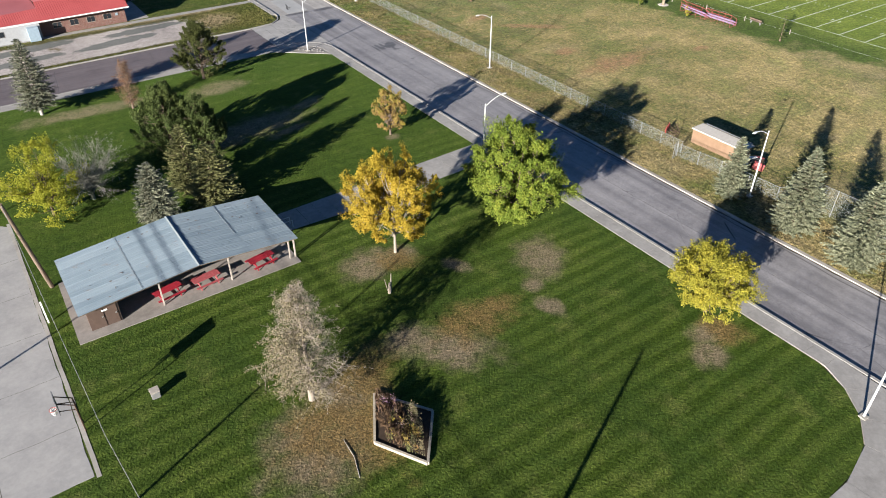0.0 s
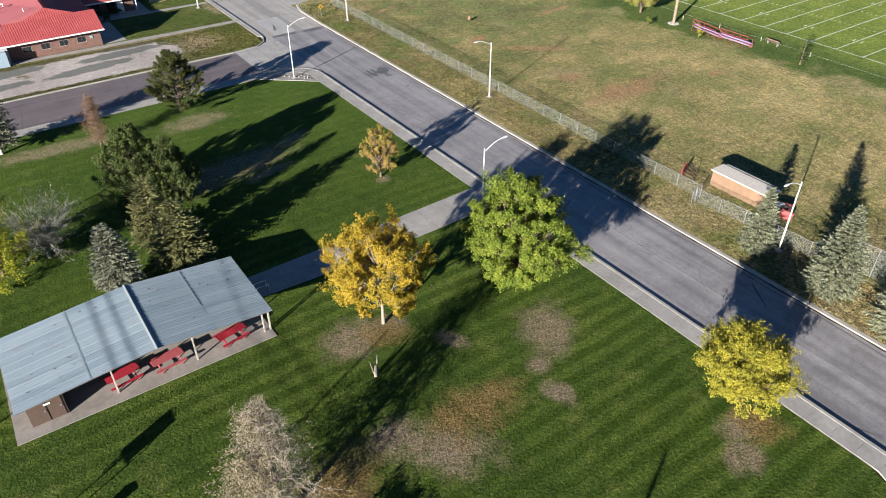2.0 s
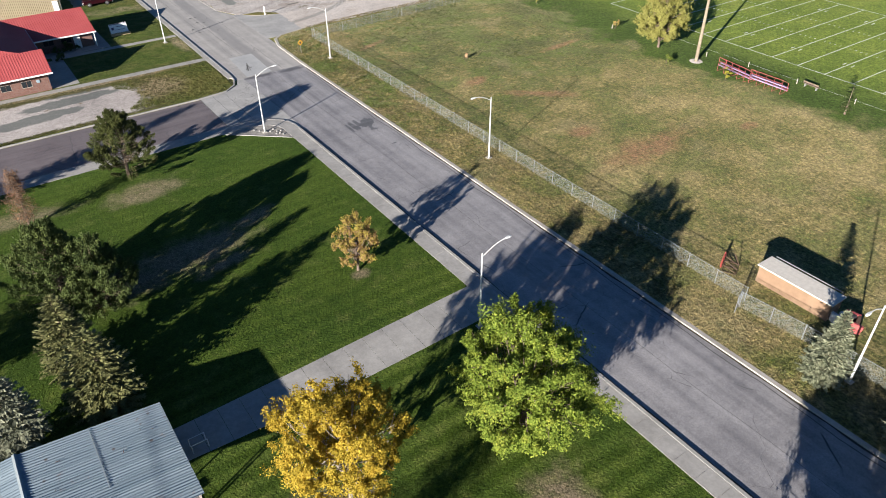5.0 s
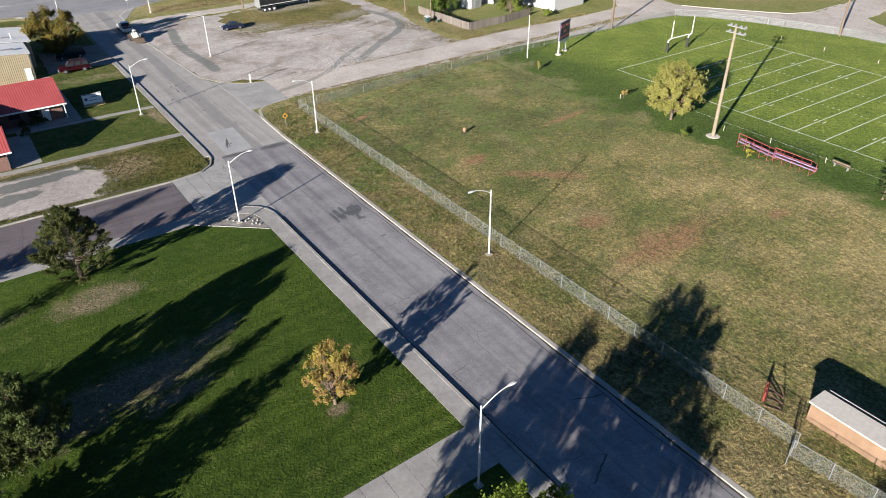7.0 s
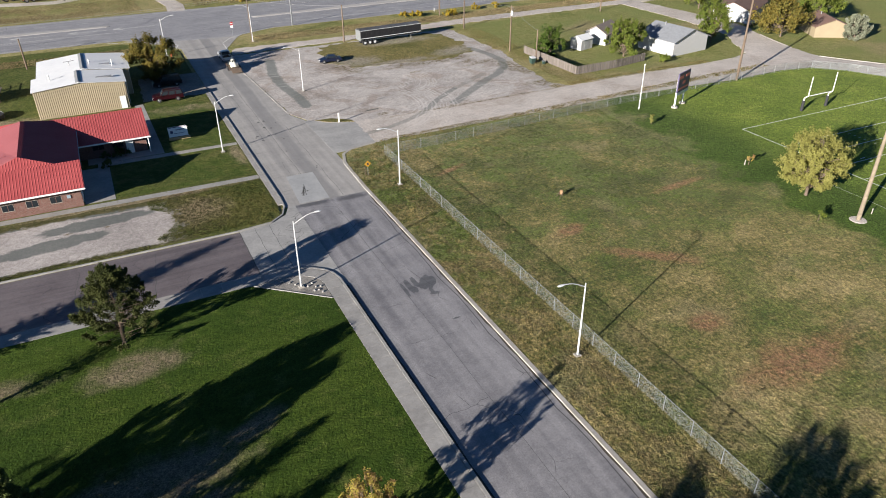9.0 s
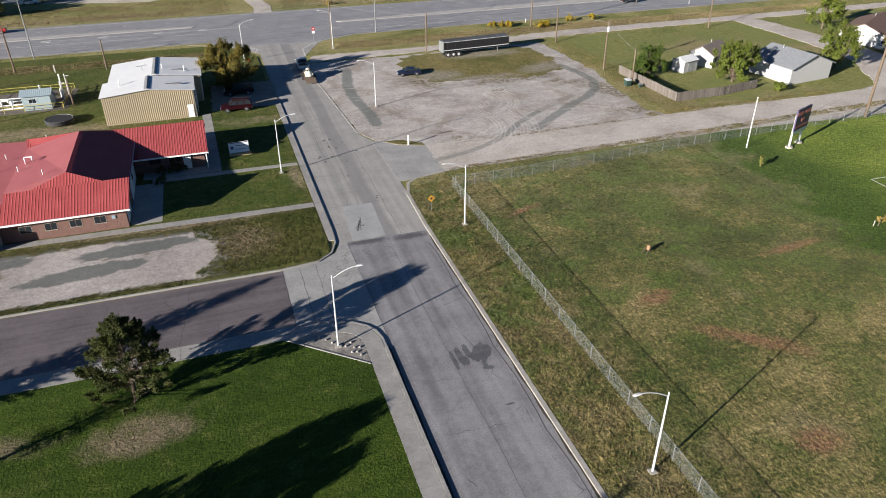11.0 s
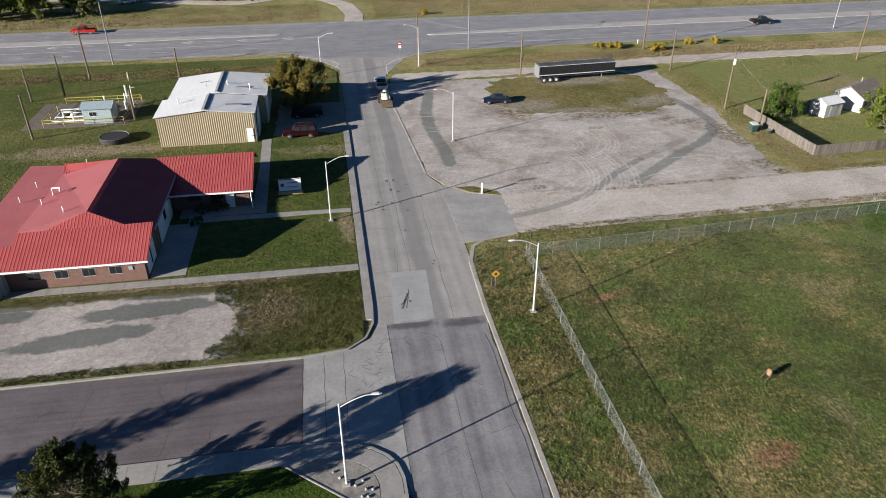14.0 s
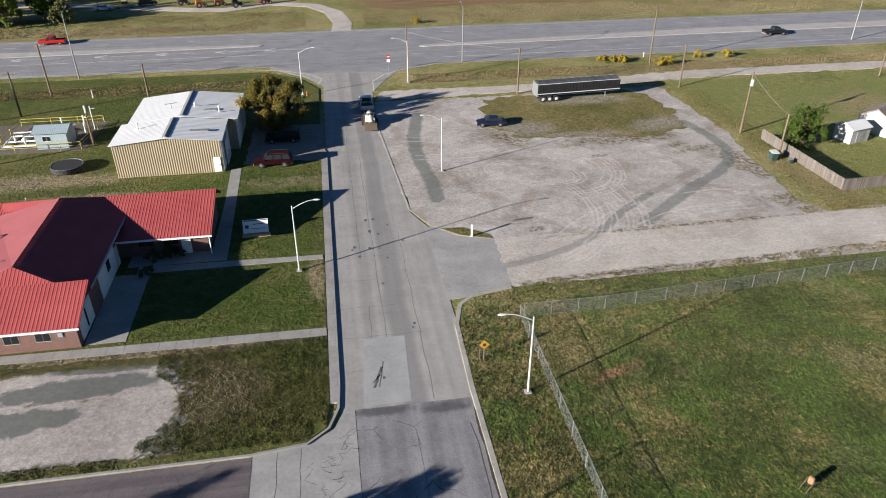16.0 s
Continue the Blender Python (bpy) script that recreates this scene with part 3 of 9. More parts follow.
m.colour(m.ramp(m.math("ADD", m.math("MULTIPLY", a, 0.5), m.math("MULTIPLY", b, 0.5)), [(0.3, (0.60, 0.61, 0.62)), (0.7, (0.76, 0.76, 0.75))]))
m_whiteroof = m.mat
m_tan = plain("tan_wall_sheet", (0.30, 0.245, 0.16), 0.55, 0, 0.1, 0.6)
m_shingle = plain("brown_roof_shingles", (0.20, 0.165, 0.14), 0.9, 0, 0.25, 2)
m_shingle2 = plain("dark_brown_shingles", (0.15, 0.09, 0.07), 0.9, 0, 0.25, 2)

m = Mat("red_brick", 0.9)
t = m.nt.nodes.new("ShaderNodeTexBrick")
mp = m.nt.nodes.new("ShaderNodeCombineXYZ")
sx = m.math("ADD", m.axis(0), m.axis(1))
m.link(sx, mp.inputs[0])
m.link(m.axis(2), mp.inputs[1])
m.link(mp.outputs[0], t.inputs["Vector"])
t.inputs["Scale"].default_value = 1.0
t.inputs["Brick Width"].default_value, t.inputs["Row Height"].default_value, t.inputs["Mortar Size"].default_value = 0.23, 0.085, 0.012
t.inputs["Color1"].default_value, t.inputs["Color2"].default_value, t.inputs["Mortar"].default_value = (0.125, 0.052, 0.040, 1), (0.185, 0.083, 0.064, 1), (0.20, 0.15, 0.13, 1)
m.colour(m.mix(m.step(m.noise(1.5, 4), 0.3, 0.7, 0, 0.35), t.outputs[0], (0.6, 0.5, 0.45), "MULTIPLY"))
m.bump(t.outputs["Fac"], -0.4, 0.006)
m_brick = m.mat
m = Mat("tan_block_wall", 0.85)
a = m.noise(1.2, 5)
m.colour(m.ramp(a, [(0.3, (0.165, 0.102, 0.063)), (0.7, (0.22, 0.143, 0.09))]))
m_block = m.mat

# chain link: thin wires, mostly open
m = Mat("chain_link_wire", 0.5, 0.3)
m.colour((0.26, 0.285, 0.27))
tr = m.nt.nodes.new("ShaderNodeBsdfTransparent")
mx = m.nt.nodes.new("ShaderNodeMixShader")
su = m.math("ADD", m.axis(0), m.math("MULTIPLY", m.axis(1), 1.7))
d1 = m.math("ABSOLUTE", m.math("SINE", m.math("MULTIPLY", m.math("ADD", su, m.axis(2)), 105)))
d2 = m.math("ABSOLUTE", m.math("SINE", m.math("MULTIPLY", m.math("SUBTRACT", su, m.axis(2)), 105)))
wire = m.step(m.math("MINIMUM", d1, d2), 0.20, 0.13)
m.link(wire, mx.inputs[0])
m.link(tr.outputs[0], mx.inputs[1])
m.link(m.bsdf.outputs[0], mx.inputs[2])
m.link(mx.outputs[0], m.nt.nodes["Material Output"].inputs[0])
m_link = m.mat


def leaf(name, stops, trans=0.35, clump=0.6):
    """Foliage: colour varies from leaf to leaf and from clump to clump, and lets some light through."""
    m = Mat(name, 0.75)
    m.bsdf.inputs["Specular IOR Level"].default_value = 0.15
    k = m.math("ADD", m.math("MULTIPLY", m.island(), 0.2), m.math("ADD", m.math("MULTIPLY", m.noise(clump, 4), 0.5), m.math("MULTIPLY", m.noise(2.2, 3), 0.3)))
    c = m.ramp(k, stops)
    m.colour(c)
    t = m.nt.nodes.new("ShaderNodeBsdfTranslucent")
    m.link(c, t.inputs[0])
    x = m.nt.nodes.new("ShaderNodeMixShader")
    x.inputs[0].default_value = trans
    m.link(m.bsdf.outputs[0], x.inputs[1])
    m.link(t.outputs[0], x.inputs[2])
    m.link(x.outputs[0], m.nt.nodes["Material Output"].inputs[0])
    return m.mat


lf_green = leaf("maple_leaves", [(0.3, (0.075, 0.115, 0.016)), (0.45, (0.14, 0.195, 0.028)), (0.58, (0.215, 0.265, 0.040)), (0.78, (0.37, 0.345, 0.055))])
lf_gold = leaf("golden_ash_leaves", [(0.25, (0.19, 0.165, 0.020)), (0.45, (0.34, 0.255, 0.030)), (0.62, (0.45, 0.32, 0.042)), (0.82, (0.40, 0.21, 0.038))])
lf_lime = leaf("lime_yellow_leaves", [(0.25, (0.11, 0.130, 0.020)), (0.45, (0.26, 0.25, 0.035)), (0.66, (0.43, 0.37, 0.05)), (0.85, (0.43, 0.29, 0.045))])
lf_rust = leaf("russet_leaves", [(0.3, (0.21, 0.12, 0.055)), (0.46, (0.29, 0.185, 0.085)), (0.56, (0.34, 0.27, 0.06)), (0.75, (0.33, 0.33, 0.045))], 0.3, 0.45)
lf_willow = leaf("yellow_green_leaves", [(0.25, (0.13, 0.17, 0.02)), (0.5, (0.28, 0.29, 0.03)), (0.8, (0.40, 0.36, 0.05))])
lf_field = leaf("pale_yellow_leaves", [(0.25, (0.15, 0.155, 0.04)), (0.5, (0.26, 0.25, 0.07)), (0.8, (0.37, 0.345, 0.11))])
lf_far = leaf("summer_green_leaves", [(0.25, (0.055, 0.085, 0.016)), (0.5, (0.13, 0.165, 0.03)), (0.8, (0.24, 0.255, 0.05))])
lf_dusk = leaf("deep_green_leaves", [(0.25, (0.03, 0.06, 0.012)), (0.5, (0.075, 0.12, 0.022)), (0.8, (0.17, 0.21, 0.04))])
lf_autumn = leaf("olive_gold_leaves", [(0.25, (0.065, 0.072, 0.02)), (0.5, (0.155, 0.13, 0.03)), (0.72, (0.28, 0.19, 0.04))], 0.3, 0.3)
lf_blue = leaf("grey_spruce_needles", [(0.25, (0.09, 0.105, 0.07)), (0.5, (0.175, 0.185, 0.128)), (0.8, (0.29, 0.285, 0.21))], 0.1)
lf_pale = leaf("pale_spruce_needles", [(0.25, (0.123, 0.143, 0.086)), (0.5, (0.234, 0.250, 0.160)), (0.8, (0.353, 0.353, 0.238))], 0.15)
lf_olive = leaf("olive_spruce_needles", [(0.25, (0.058, 0.068, 0.028)), (0.5, (0.135, 0.14, 0.055)), (0.8, (0.24, 0.23, 0.10))], 0.12)
lf_dark = leaf("dark_juniper_needles", [(0.25, (0.030, 0.047, 0.015)), (0.5, (0.064, 0.088, 0.026)), (0.8, (0.125, 0.148, 0.044))], 0.12)
lf_pine = leaf("pine_needles", [(0.25, (0.024, 0.032, 0.010)), (0.5, (0.055, 0.065, 0.019)), (0.8, (0.108, 0.112, 0.032))], 0.12)
lf_reddish = leaf("dry_red_brown_needles", [(0.3, (0.13, 0.06, 0.03)), (0.55, (0.21, 0.11, 0.06)), (0.8, (0.27, 0.17, 0.09))], 0.15)
lf_stalk = leaf("dark_dry_stalks", [(0.3, (0.060, 0.035, 0.020)), (0.55, (0.11, 0.070, 0.042)), (0.8, (0.17, 0.115, 0.07))], 0.1)
lf_deadgreen = leaf("fading_needles", [(0.25, (0.105, 0.095, 0.05)), (0.5, (0.18, 0.155, 0.09)), (0.8, (0.26, 0.22, 0.14))], 0.15)


# ---------------------------------------------------------------- geometry helpers
def mesh_of(name, verts, faces, mat, smooth=False):
    me = bpy.data.meshes.new(name)
    me.from_pydata([tuple(v) for v in verts], [], [tuple(f) for f in faces])
    me.materials.append(mat)
    if smooth:
        me.shade_smooth()
    return me


def finish(name, bm, mat, smooth=False):
    me = bpy.data.meshes.new(name)
    bmesh.ops.recalc_face_normals(bm, faces=bm.faces)
    bm.to_mesh(me)
    bm.free()
    me.materials.append(mat)
    if smooth:
        me.shade_smooth()
    return me


def part(name, data, mat, parent, label=""):
    """One mesh object under a thing or a part. data: a bmesh or a finished mesh."""
    me = data if isinstance(data, bpy.types.Mesh) else finish(name, data, mat)
    ob = new(name, me)
    ob.parent = parent
    return tagged(ob, label)


def thing(name, label, category, group="", kind="", at=None):
    ob = new(name)
    ob.empty_display_size = 0.3
    if at is not None:
        ob.matrix_world = at if isinstance(at, Matrix) else pose(*at)
    return tagged(ob, label, category, group, kind)


def setting(name, data, mat, label, category):
    me = data if isinstance(data, bpy.types.Mesh) else finish(name, data, mat)
    return tagged(new(name, me), label, category, "", "structure")


def B():
    return bmesh.new()


def box(bm, x0, y0, z0, x1, y1, z1, bevel=0.0):
    r = bmesh.ops.create_cube(bm, size=1.0, matrix=Matrix.Translation(((x0 + x1) / 2, (y0 + y1) / 2, (z0 + z1) / 2)) @ Matrix.Diagonal((abs(x1 - x0), abs(y1 - y0), abs(z1 - z0), 1)))
    if bevel:
        vs = set(r["verts"])
        es = [e for e in bm.edges if e.verts[0] in vs and e.verts[1] in vs]
        bmesh.ops.bevel(bm, geom=es, offset=bevel, segments=2, affect="EDGES")
    return bm


def rod(bm, a, b, r0, r1=None, n=8):
    a, b = Vector(a), Vector(b)
    d = b - a
    m = Matrix.Translation((a + b) / 2) @ d.to_track_quat("Z", "Y").to_matrix().to_4x4()
    bmesh.ops.create_cone(bm, cap_ends=True, segments=n, radius1=r0, radius2=r0 if r1 is None else r1, depth=d.length, matrix=m)
    return bm


def beam(bm, a, b, w, h):
    a, b = Vector(a), Vector(b)
    d = b - a
    m = Matrix.Translation((a + b) / 2) @ d.to_track_quat("X", "Z").to_matrix().to_4x4() @ Matrix.Diagonal((d.length, w, h, 1))
    bmesh.ops.create_cube(bm, size=1.0, matrix=m)
    return bm


def prism(bm, poly, z0, z1):
    lo = [bm.verts.new((x, y, z0)) for x, y in poly]
    hi = [bm.verts.new((x, y, z1)) for x, y in poly]
    n = len(poly)
    bm.faces.new(hi)
    bm.faces.new(lo[::-1])
    for i in range(n):
        bm.faces.new((lo[i], lo[(i + 1) % n], hi[(i + 1) % n], hi[i]))
    return bm


def solid(bm, rings):
    """A closed skin through rings of equal point count."""
    vs = [[bm.verts.new(p) for p in r] for r in rings]
    n = len(rings[0])
    for a, b in zip(vs, vs[1:]):
        for i in range(n):
            bm.faces.new((a[i], a[(i + 1) % n], b[(i + 1) % n], b[i]))
    bm.faces.new(vs[0][::-1])
    bm.faces.new(vs[-1])
    return bm


def strip(bm, path, w, z0, z1):
    """A bar of width w along a path on the ground, to the left of its run."""
    p = [Vector((x, y)) for x, y in path]
    off = []
    for i, q in enumerate(p):
        d = (p[min(i + 1, len(p) - 1)] - p[max(i - 1, 0)]).normalized()
        off.append(q + Vector((-d.y, d.x)) * w)
    n = len(p)
    rows = [[bm.verts.new((*q, z)) for q in r] for r, z in ((p, z0), (off, z0), (off, z1), (p, z1))]
    for i in range(n - 1):
        for k in range(4):
            a, b = rows[k], rows[(k + 1) % 4]
            bm.faces.new((a[i], a[i + 1], b[i + 1], b[i]))
    for i in (0, n - 1):
        bm.faces.new([r[i] for r in rows])
    return bm


def wave_sheet(origin, run, slope, pitch, depth, thick=0.02, per=4):
    """Ribbed sheet: ribs follow `slope`, and repeat along `run`."""
    o, u, v = Vector(origin), Vector(run), Vector(slope)
    nrm = u.cross(v).normalized()
    if nrm.z < 0:
        nrm = -nrm
    n = max(1, int(u.length / pitch)) * per
    verts, faces = [], []
    for i in range(n + 1):
        h = depth * (0.5 + 0.5 * math.cos(2 * math.pi * i / per))
        p = o + u * (i / n)
        for q in (p + nrm * h, p + v + nrm * h, p + nrm * (h - thick), p + v + nrm * (h - thick)):
            verts.append(q)
    for i in range(n):
        a, b = 4 * i, 4 * i + 4
        faces += [(a, b, b + 1, a + 1), (a + 2, a + 3, b + 3, b + 2), (a, a + 2, b + 2, b), (a + 1, b + 1, b + 3, a + 3)]
    faces += [(0, 1, 3, 2), (4 * n, 4 * n + 2, 4 * n + 3, 4 * n + 1)]
    return verts, faces


def rag(poly, step=0.7, amp=0.45, seed=0, skip=()):
    """A polygon whose sides wander as worn ground edges do; sides in skip stay straight."""
    out = []
    n = len(poly)
    for i in range(n):
        (x0, y0), (x1, y1) = poly[i], poly[(i + 1) % n]
        out.append((x0, y0))
        L = math.hypot(x1 - x0, y1 - y0)
        if i in skip or L > 200:
            continue
        k = int(L / step)
        for j in range(1, k):
            x, y = x0 + (x1 - x0) * j / k, y0 + (y1 - y0) * j / k
            w = amp * 1.6 * noise.noise((x * 0.55, y * 0.55, seed)) + amp * 0.3 * noise.noise((x * 1.5, y * 1.5, seed + 5))
            out.append((x - (y1 - y0) / L * w, y + (x1 - x0) / L * w))
    return out


# ---------------------------------------------------------------- ground, roads, pavements
bm = B()
bmesh.ops.create_grid(bm, x_segments=2, y_segments=2, size=2600, matrix=pose(0, 200, -0.02))
setting("ground", bm, m_land, "open grassland and dry prairie to the horizon", "ground")

KX0, KX1 = 48.1, 58.0       # kerb faces of the main road
road = B()
prism(road, [(KX0 - 0.3, -90), (KX1 + 0.3, -90), (KX1 + 0.3, 117), (KX0 - 0.3, 117)], -0.1, 0.01)
setting("road", road, m_road, "worn grey asphalt street with tyre streaks and patches", "road")
bm = B()
prism(bm, [(47.3, 117), (58.6, 117), (58.6, 146), (57.0, 150), (55.4, 180), (56.0, 197), (60.5, 207), (65, 214), (37, 214.5), (44, 208), (47.4, 202), (47.3, 170)], -0.1, 0.012)
setting("road_concrete_section", bm, m_street, "older pale concrete street running to the highway", "road")
bm = B()
for y in (117.0, 121.6, 126.3, 131.0, 135.8, 140.5, 145.3, 150.2, 155, 160, 165, 170, 175, 180):
    pts = [(48.0 + 0.9 * i + 0.0, y + 0.06 * math.sin(y * 3.1 + i * 1.7)) for i in range(9)]
    if y > 117:
        pts = pts[: 5 + int(y * 7) % 5]
    strip(bm, pts, 0.03, 0.0, 0.0145)
for x, y0, y1 in ((50.6, 117.2, 131), (51.9, 117.2, 170), (55.0, 117.2, 145), (50.4, 140, 176)):
    strip(bm, [(x + 0.07 * math.sin(i * 1.9 + x), y0 + (y1 - y0) * i / 14) for i in range(15)], 0.05, 0.0, 0.0146)
setting("street_joints", bm, plain("dusty_joint_filler", (0.15, 0.147, 0.142), 0.9), "worn joints between the old concrete slabs", "road joint")
bm = B()
strip(bm, [(40.8 + 0.03 * math.sin(i * 2.3), 103.2 + i) for i in range(11)], 0.09, 0.0, 0.0245)
for x in (42.6, 44.3):
    strip(bm, [(x + 0.05 * math.sin(i * 2.1 + x), 103.0 + i * 1.05) for i in range(11)], 0.04, 0.0, 0.0246)
rs = random.Random(4)
for k in range(16):
    x, y = rs.uniform(44.6, 47.8), rs.uniform(107, 116)
    pts = [(x, y)]
    for i in range(6):
        x, y = x + rs.uniform(-0.5, 0.5), y + rs.uniform(-0.15, 0.55)
        pts.append((x, y))
    strip(bm, pts, 0.035, 0.0, 0.0247)
for k in range(5):
    x0 = -12 + k * 11 + rs.uniform(-2, 2)
    strip(bm, [(x0 + 0.12 * i + rs.uniform(-0.12, 0.12), 103.3 + i) for i in range(10)], 0.05, 0.0, 0.0105)
strip(bm, [(57.45 + 0.12 * math.sin(i * 1.3) + 0.05 * math.sin(i * 3.7), -20 + i * 2.2) for i in range(62)], 0.09, 0.0, 0.0125)
strip(bm, [(53.1 + 0.05 * math.sin(i * 1.1), -20 + i * 2.2) for i in range(62)], 0.03, 0.0, 0.0125)
setting("crack_sealant", bm, plain("black_tar", (0.075, 0.073, 0.072), 0.7), "dark tar joints and cracks in the street", "road crack")
bm = B()
prism(bm, rag([(49.2, 117.3), (53.1, 117.3), (53.5, 126.0), (49.8, 126.0)], 0.8, 0.03, 4), 0.0, 0.0165)
setting("road_slab", bm, concrete("pale_new_concrete", (0.27, 0.275, 0.275), (0.36, 0.362, 0.358)), "paler replaced concrete slab in the street", "road")
bm = B()
rs = random.Random(17)
for x0, y0, x1, y1, w in ((50.35, 119.3, 51.15, 121.9, 0.22), (50.75, 119.4, 51.3, 122.6, 0.10), (50.2, 119.9, 50.9, 120.9, 0.12)):
    strip(bm, [(x0 + (x1 - x0) * i / 6 + rs.uniform(-0.04, 0.04), y0 + (y1 - y0) * i / 6) for i in range(7)], w, 0.0, 0.018)
for k in range(16):
    x, y, r = rs.uniform(49.2, 56.4), rs.uniform(118, 150), rs.uniform(0.08, 0.26)
    prism(bm, [(x + r * rs.uniform(0.6, 1.2) * math.cos(a * 0.785), y + 1.5 * r * rs.uniform(0.6, 1.2) * math.sin(a * 0.785)) for a in range(8)], 0.0, 0.0182)
setting("road_stains", bm, plain("dark_oil_stain", (0.10, 0.098, 0.095), 0.8, 0, 0.3), "dark skid marks and oil spots on the street", "road stain")
bm = B()
prism(bm, [(-90, 103.2), (40.8, 103.2), (40.8, 113.2), (-90, 113.2)], -0.1, 0.008)
setting("side_street", bm, m_side, "purplish grey asphalt side street with cracks", "road")
bm = B()
prism(bm, [(40.8, 102.9), (42.6, 102.8), (44.4, 102.4), (46.0, 101.7), (47.0, 100.8), (47.65, 99.9), (48.0, 98.6), (48.5, 97)] + [(48.5, 117.0), (47.6, 117)] + [(46.8, 115.2), (45.0, 113.9), (40.8, 113.4)], -0.1, 0.022)
setting("road_apron", bm, m_oldconc, "cracked concrete apron where the side street meets the road", "road")
bm = B()
prism(bm, [(58.3, 146.2), (58.4, 131), (59.6, 131.0), (65.3, 132.4), (66, 141.8), (61.5, 143.4), (59.0, 146)], -0.1, 0.024)
setting("driveway_apron", bm, m_oldconc, "concrete apron at the mouth of the dirt road", "road")
bm = B()
prism(bm, rag([(57.0, 150.5), (59, 146), (61.5, 143.4), (65.5, 141.8), (107.7, 141.2), (105.5, 145), (106.5, 156.8), (108.2, 167.3), (108.0, 177.6), (107.6, 191.9), (75, 191), (60, 191.5), (56, 191.5), (55.4, 180)], 0.7, 0.55, 10, (0, 1, 2, 3, 11, 12)), -0.1, 0.016)
setting("gravel_lot", bm, m_gravel, "pale gravel lot with curved tyre tracks", "gravel")
bm = B()
prism(bm, rag([(65.3, 132.3), (113, 132.2), (137, 130.6), (156.5, 129.8), (165.2, 116.1), (171.2, 98.2), (172, 92), (174, 60), (183, 60), (184.6, 97.9), (188.3, 103.8), (198, 104.6), (230, 106), (230, 115), (196, 113.8), (184, 113.6), (178.5, 115.7), (174.8, 120.3), (168.7, 129.2), (165.1, 134.9), (165.8, 142.6), (167.3, 148.5), (169, 154), (172, 161), (173, 168), (171.5, 180), (170, 191), (169, 197), (162.5, 197), (163, 189.4), (163.5, 179), (163.3, 167), (162, 157), (157.2, 150.3), (153.5, 143.5), (148.5, 142.0), (138.7, 141.5), (125, 142.2), (110, 142.3), (65.6, 142)], 0.7, 0.4, 9, ()), -0.1, 0.026)
setting("dirt_road", bm, m_dirt, "pale packed dirt road past the playing field", "road")
bm = B()
prism(bm, rag([(56.2, 192), (80, 192.8), (102, 194.5), (121, 196.0), (260, 196), (260, 200.4), (117, 200.4), (80, 196.6), (58, 197)], 0.7, 0.5, 13, ()), -0.1, 0.03)
setting("frontage_lane", bm, m_dirt, "pale dirt lane beside the highway", "road")
bm = B()
prism(bm, [(-700, 215.6), (37, 215.6), (45, 210), (60.5, 208.5), (70, 212.8), (900, 217), (900, 244), (-700, 244)], -0.1, 0.02)
setting("highway", bm, m_hwy, "wide grey asphalt highway with turn lanes", "road")
bm = B()
strip(bm, [(50.0, 243.5), (50.6, 251), (48.8, 263), (44.2, 271), (34.8, 274.6), (24, 268.4), (14, 269.8), (4, 273), (-14, 279), (-40, 284)], -4.6, -0.1, 0.026)
setting("farm_track", bm, m_dirt, "pale dirt track leading off beyond the highway", "road")

lawn = B()
prism(lawn, [(-90, 8.0), (35.7, 7.8), (39, 8.0), (41.4, 8.8), (43.6, 10.3), (45.2, 12.4), (46.1, 15), (46.2, 55.2), (46.2, 92), (46.2, 95.2), (39.2, 101.0), (-90, 101.0)], -0.1, 0.12)
setting("lawn", lawn, m_lawn, "mown green park lawn with stripes and dry patches", "lawn")
bm = B()
prism(bm, [(58.25, -90), (400, -90), (400, 60), (174, 60), (172.2, 92), (171.4, 98.4), (168.4, 107.8), (165.4, 116.3), (161, 125.2), (156.5, 130.0), (150, 131.2), (137, 130.8), (113, 132.4), (65.2, 132.0), (60.8, 131.2), (59.3, 130.0), (58.4, 127), (58.25, 122)], -0.1, 0.11)
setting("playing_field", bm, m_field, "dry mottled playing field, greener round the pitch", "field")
bm = B()
prism(bm, [(-90, 113.5), (40, 113.5), (44.6, 114.0), (46.2, 115.4), (46.5, 118), (46.6, 200), (43, 207), (36, 212), (-90, 213)], -0.1, 0.10)
setting("yard", bm, m_yard, "mixed green and dry grass round the buildings", "lawn")
bm = B()
prism(bm, rag([(-90, 114.2), (36, 114.0), (39.5, 115.5), (41.5, 118.5), (40.6, 122), (37, 126.3), (20, 126.6), (-90, 126.6)], 0.6, 0.3, 14, (0,)), -0.1, 0.112)
setting("gravel_parking", bm, m_lotgravel, "stained pale gravel parking strip", "gravel")
bm = B()
prism(bm, rag([(74, 190), (72.4, 178), (77, 171), (97, 168.6), (102.6, 171), (104.4, 178), (103.6, 187), (101, 190.8), (90, 190.8)], 0.7, 1.1, 12, ()), -0.1, 0.05)
setting("grass_island", bm, m_weeds, "patchy weedy grass beside the gravel lot", "lawn")
bm = B()
prism(bm, rag([(35.9, 167.6), (47.2, 167.8), (47.2, 182), (36.5, 182)], 0.7, 0.4, 8, ()), -0.1, 0.115)
setting("driveway", bm, gravel("driveway_gravel", (0.19, 0.175, 0.155), (0.31, 0.285, 0.25)), "rough gravel drive beside the tan building", "gravel")
bm = B()
prism(bm, rag([(-90, 36.2), (-2.2, 36.2), (-2.0, 71.3), (-2.6, 72.0), (-90, 72.0)], 0.5, 0.10, 3, (3,)), -0.1, 0.135)
setting("parking_lot", bm, m_lot, "grey concrete parking lot beside the park", "parking")

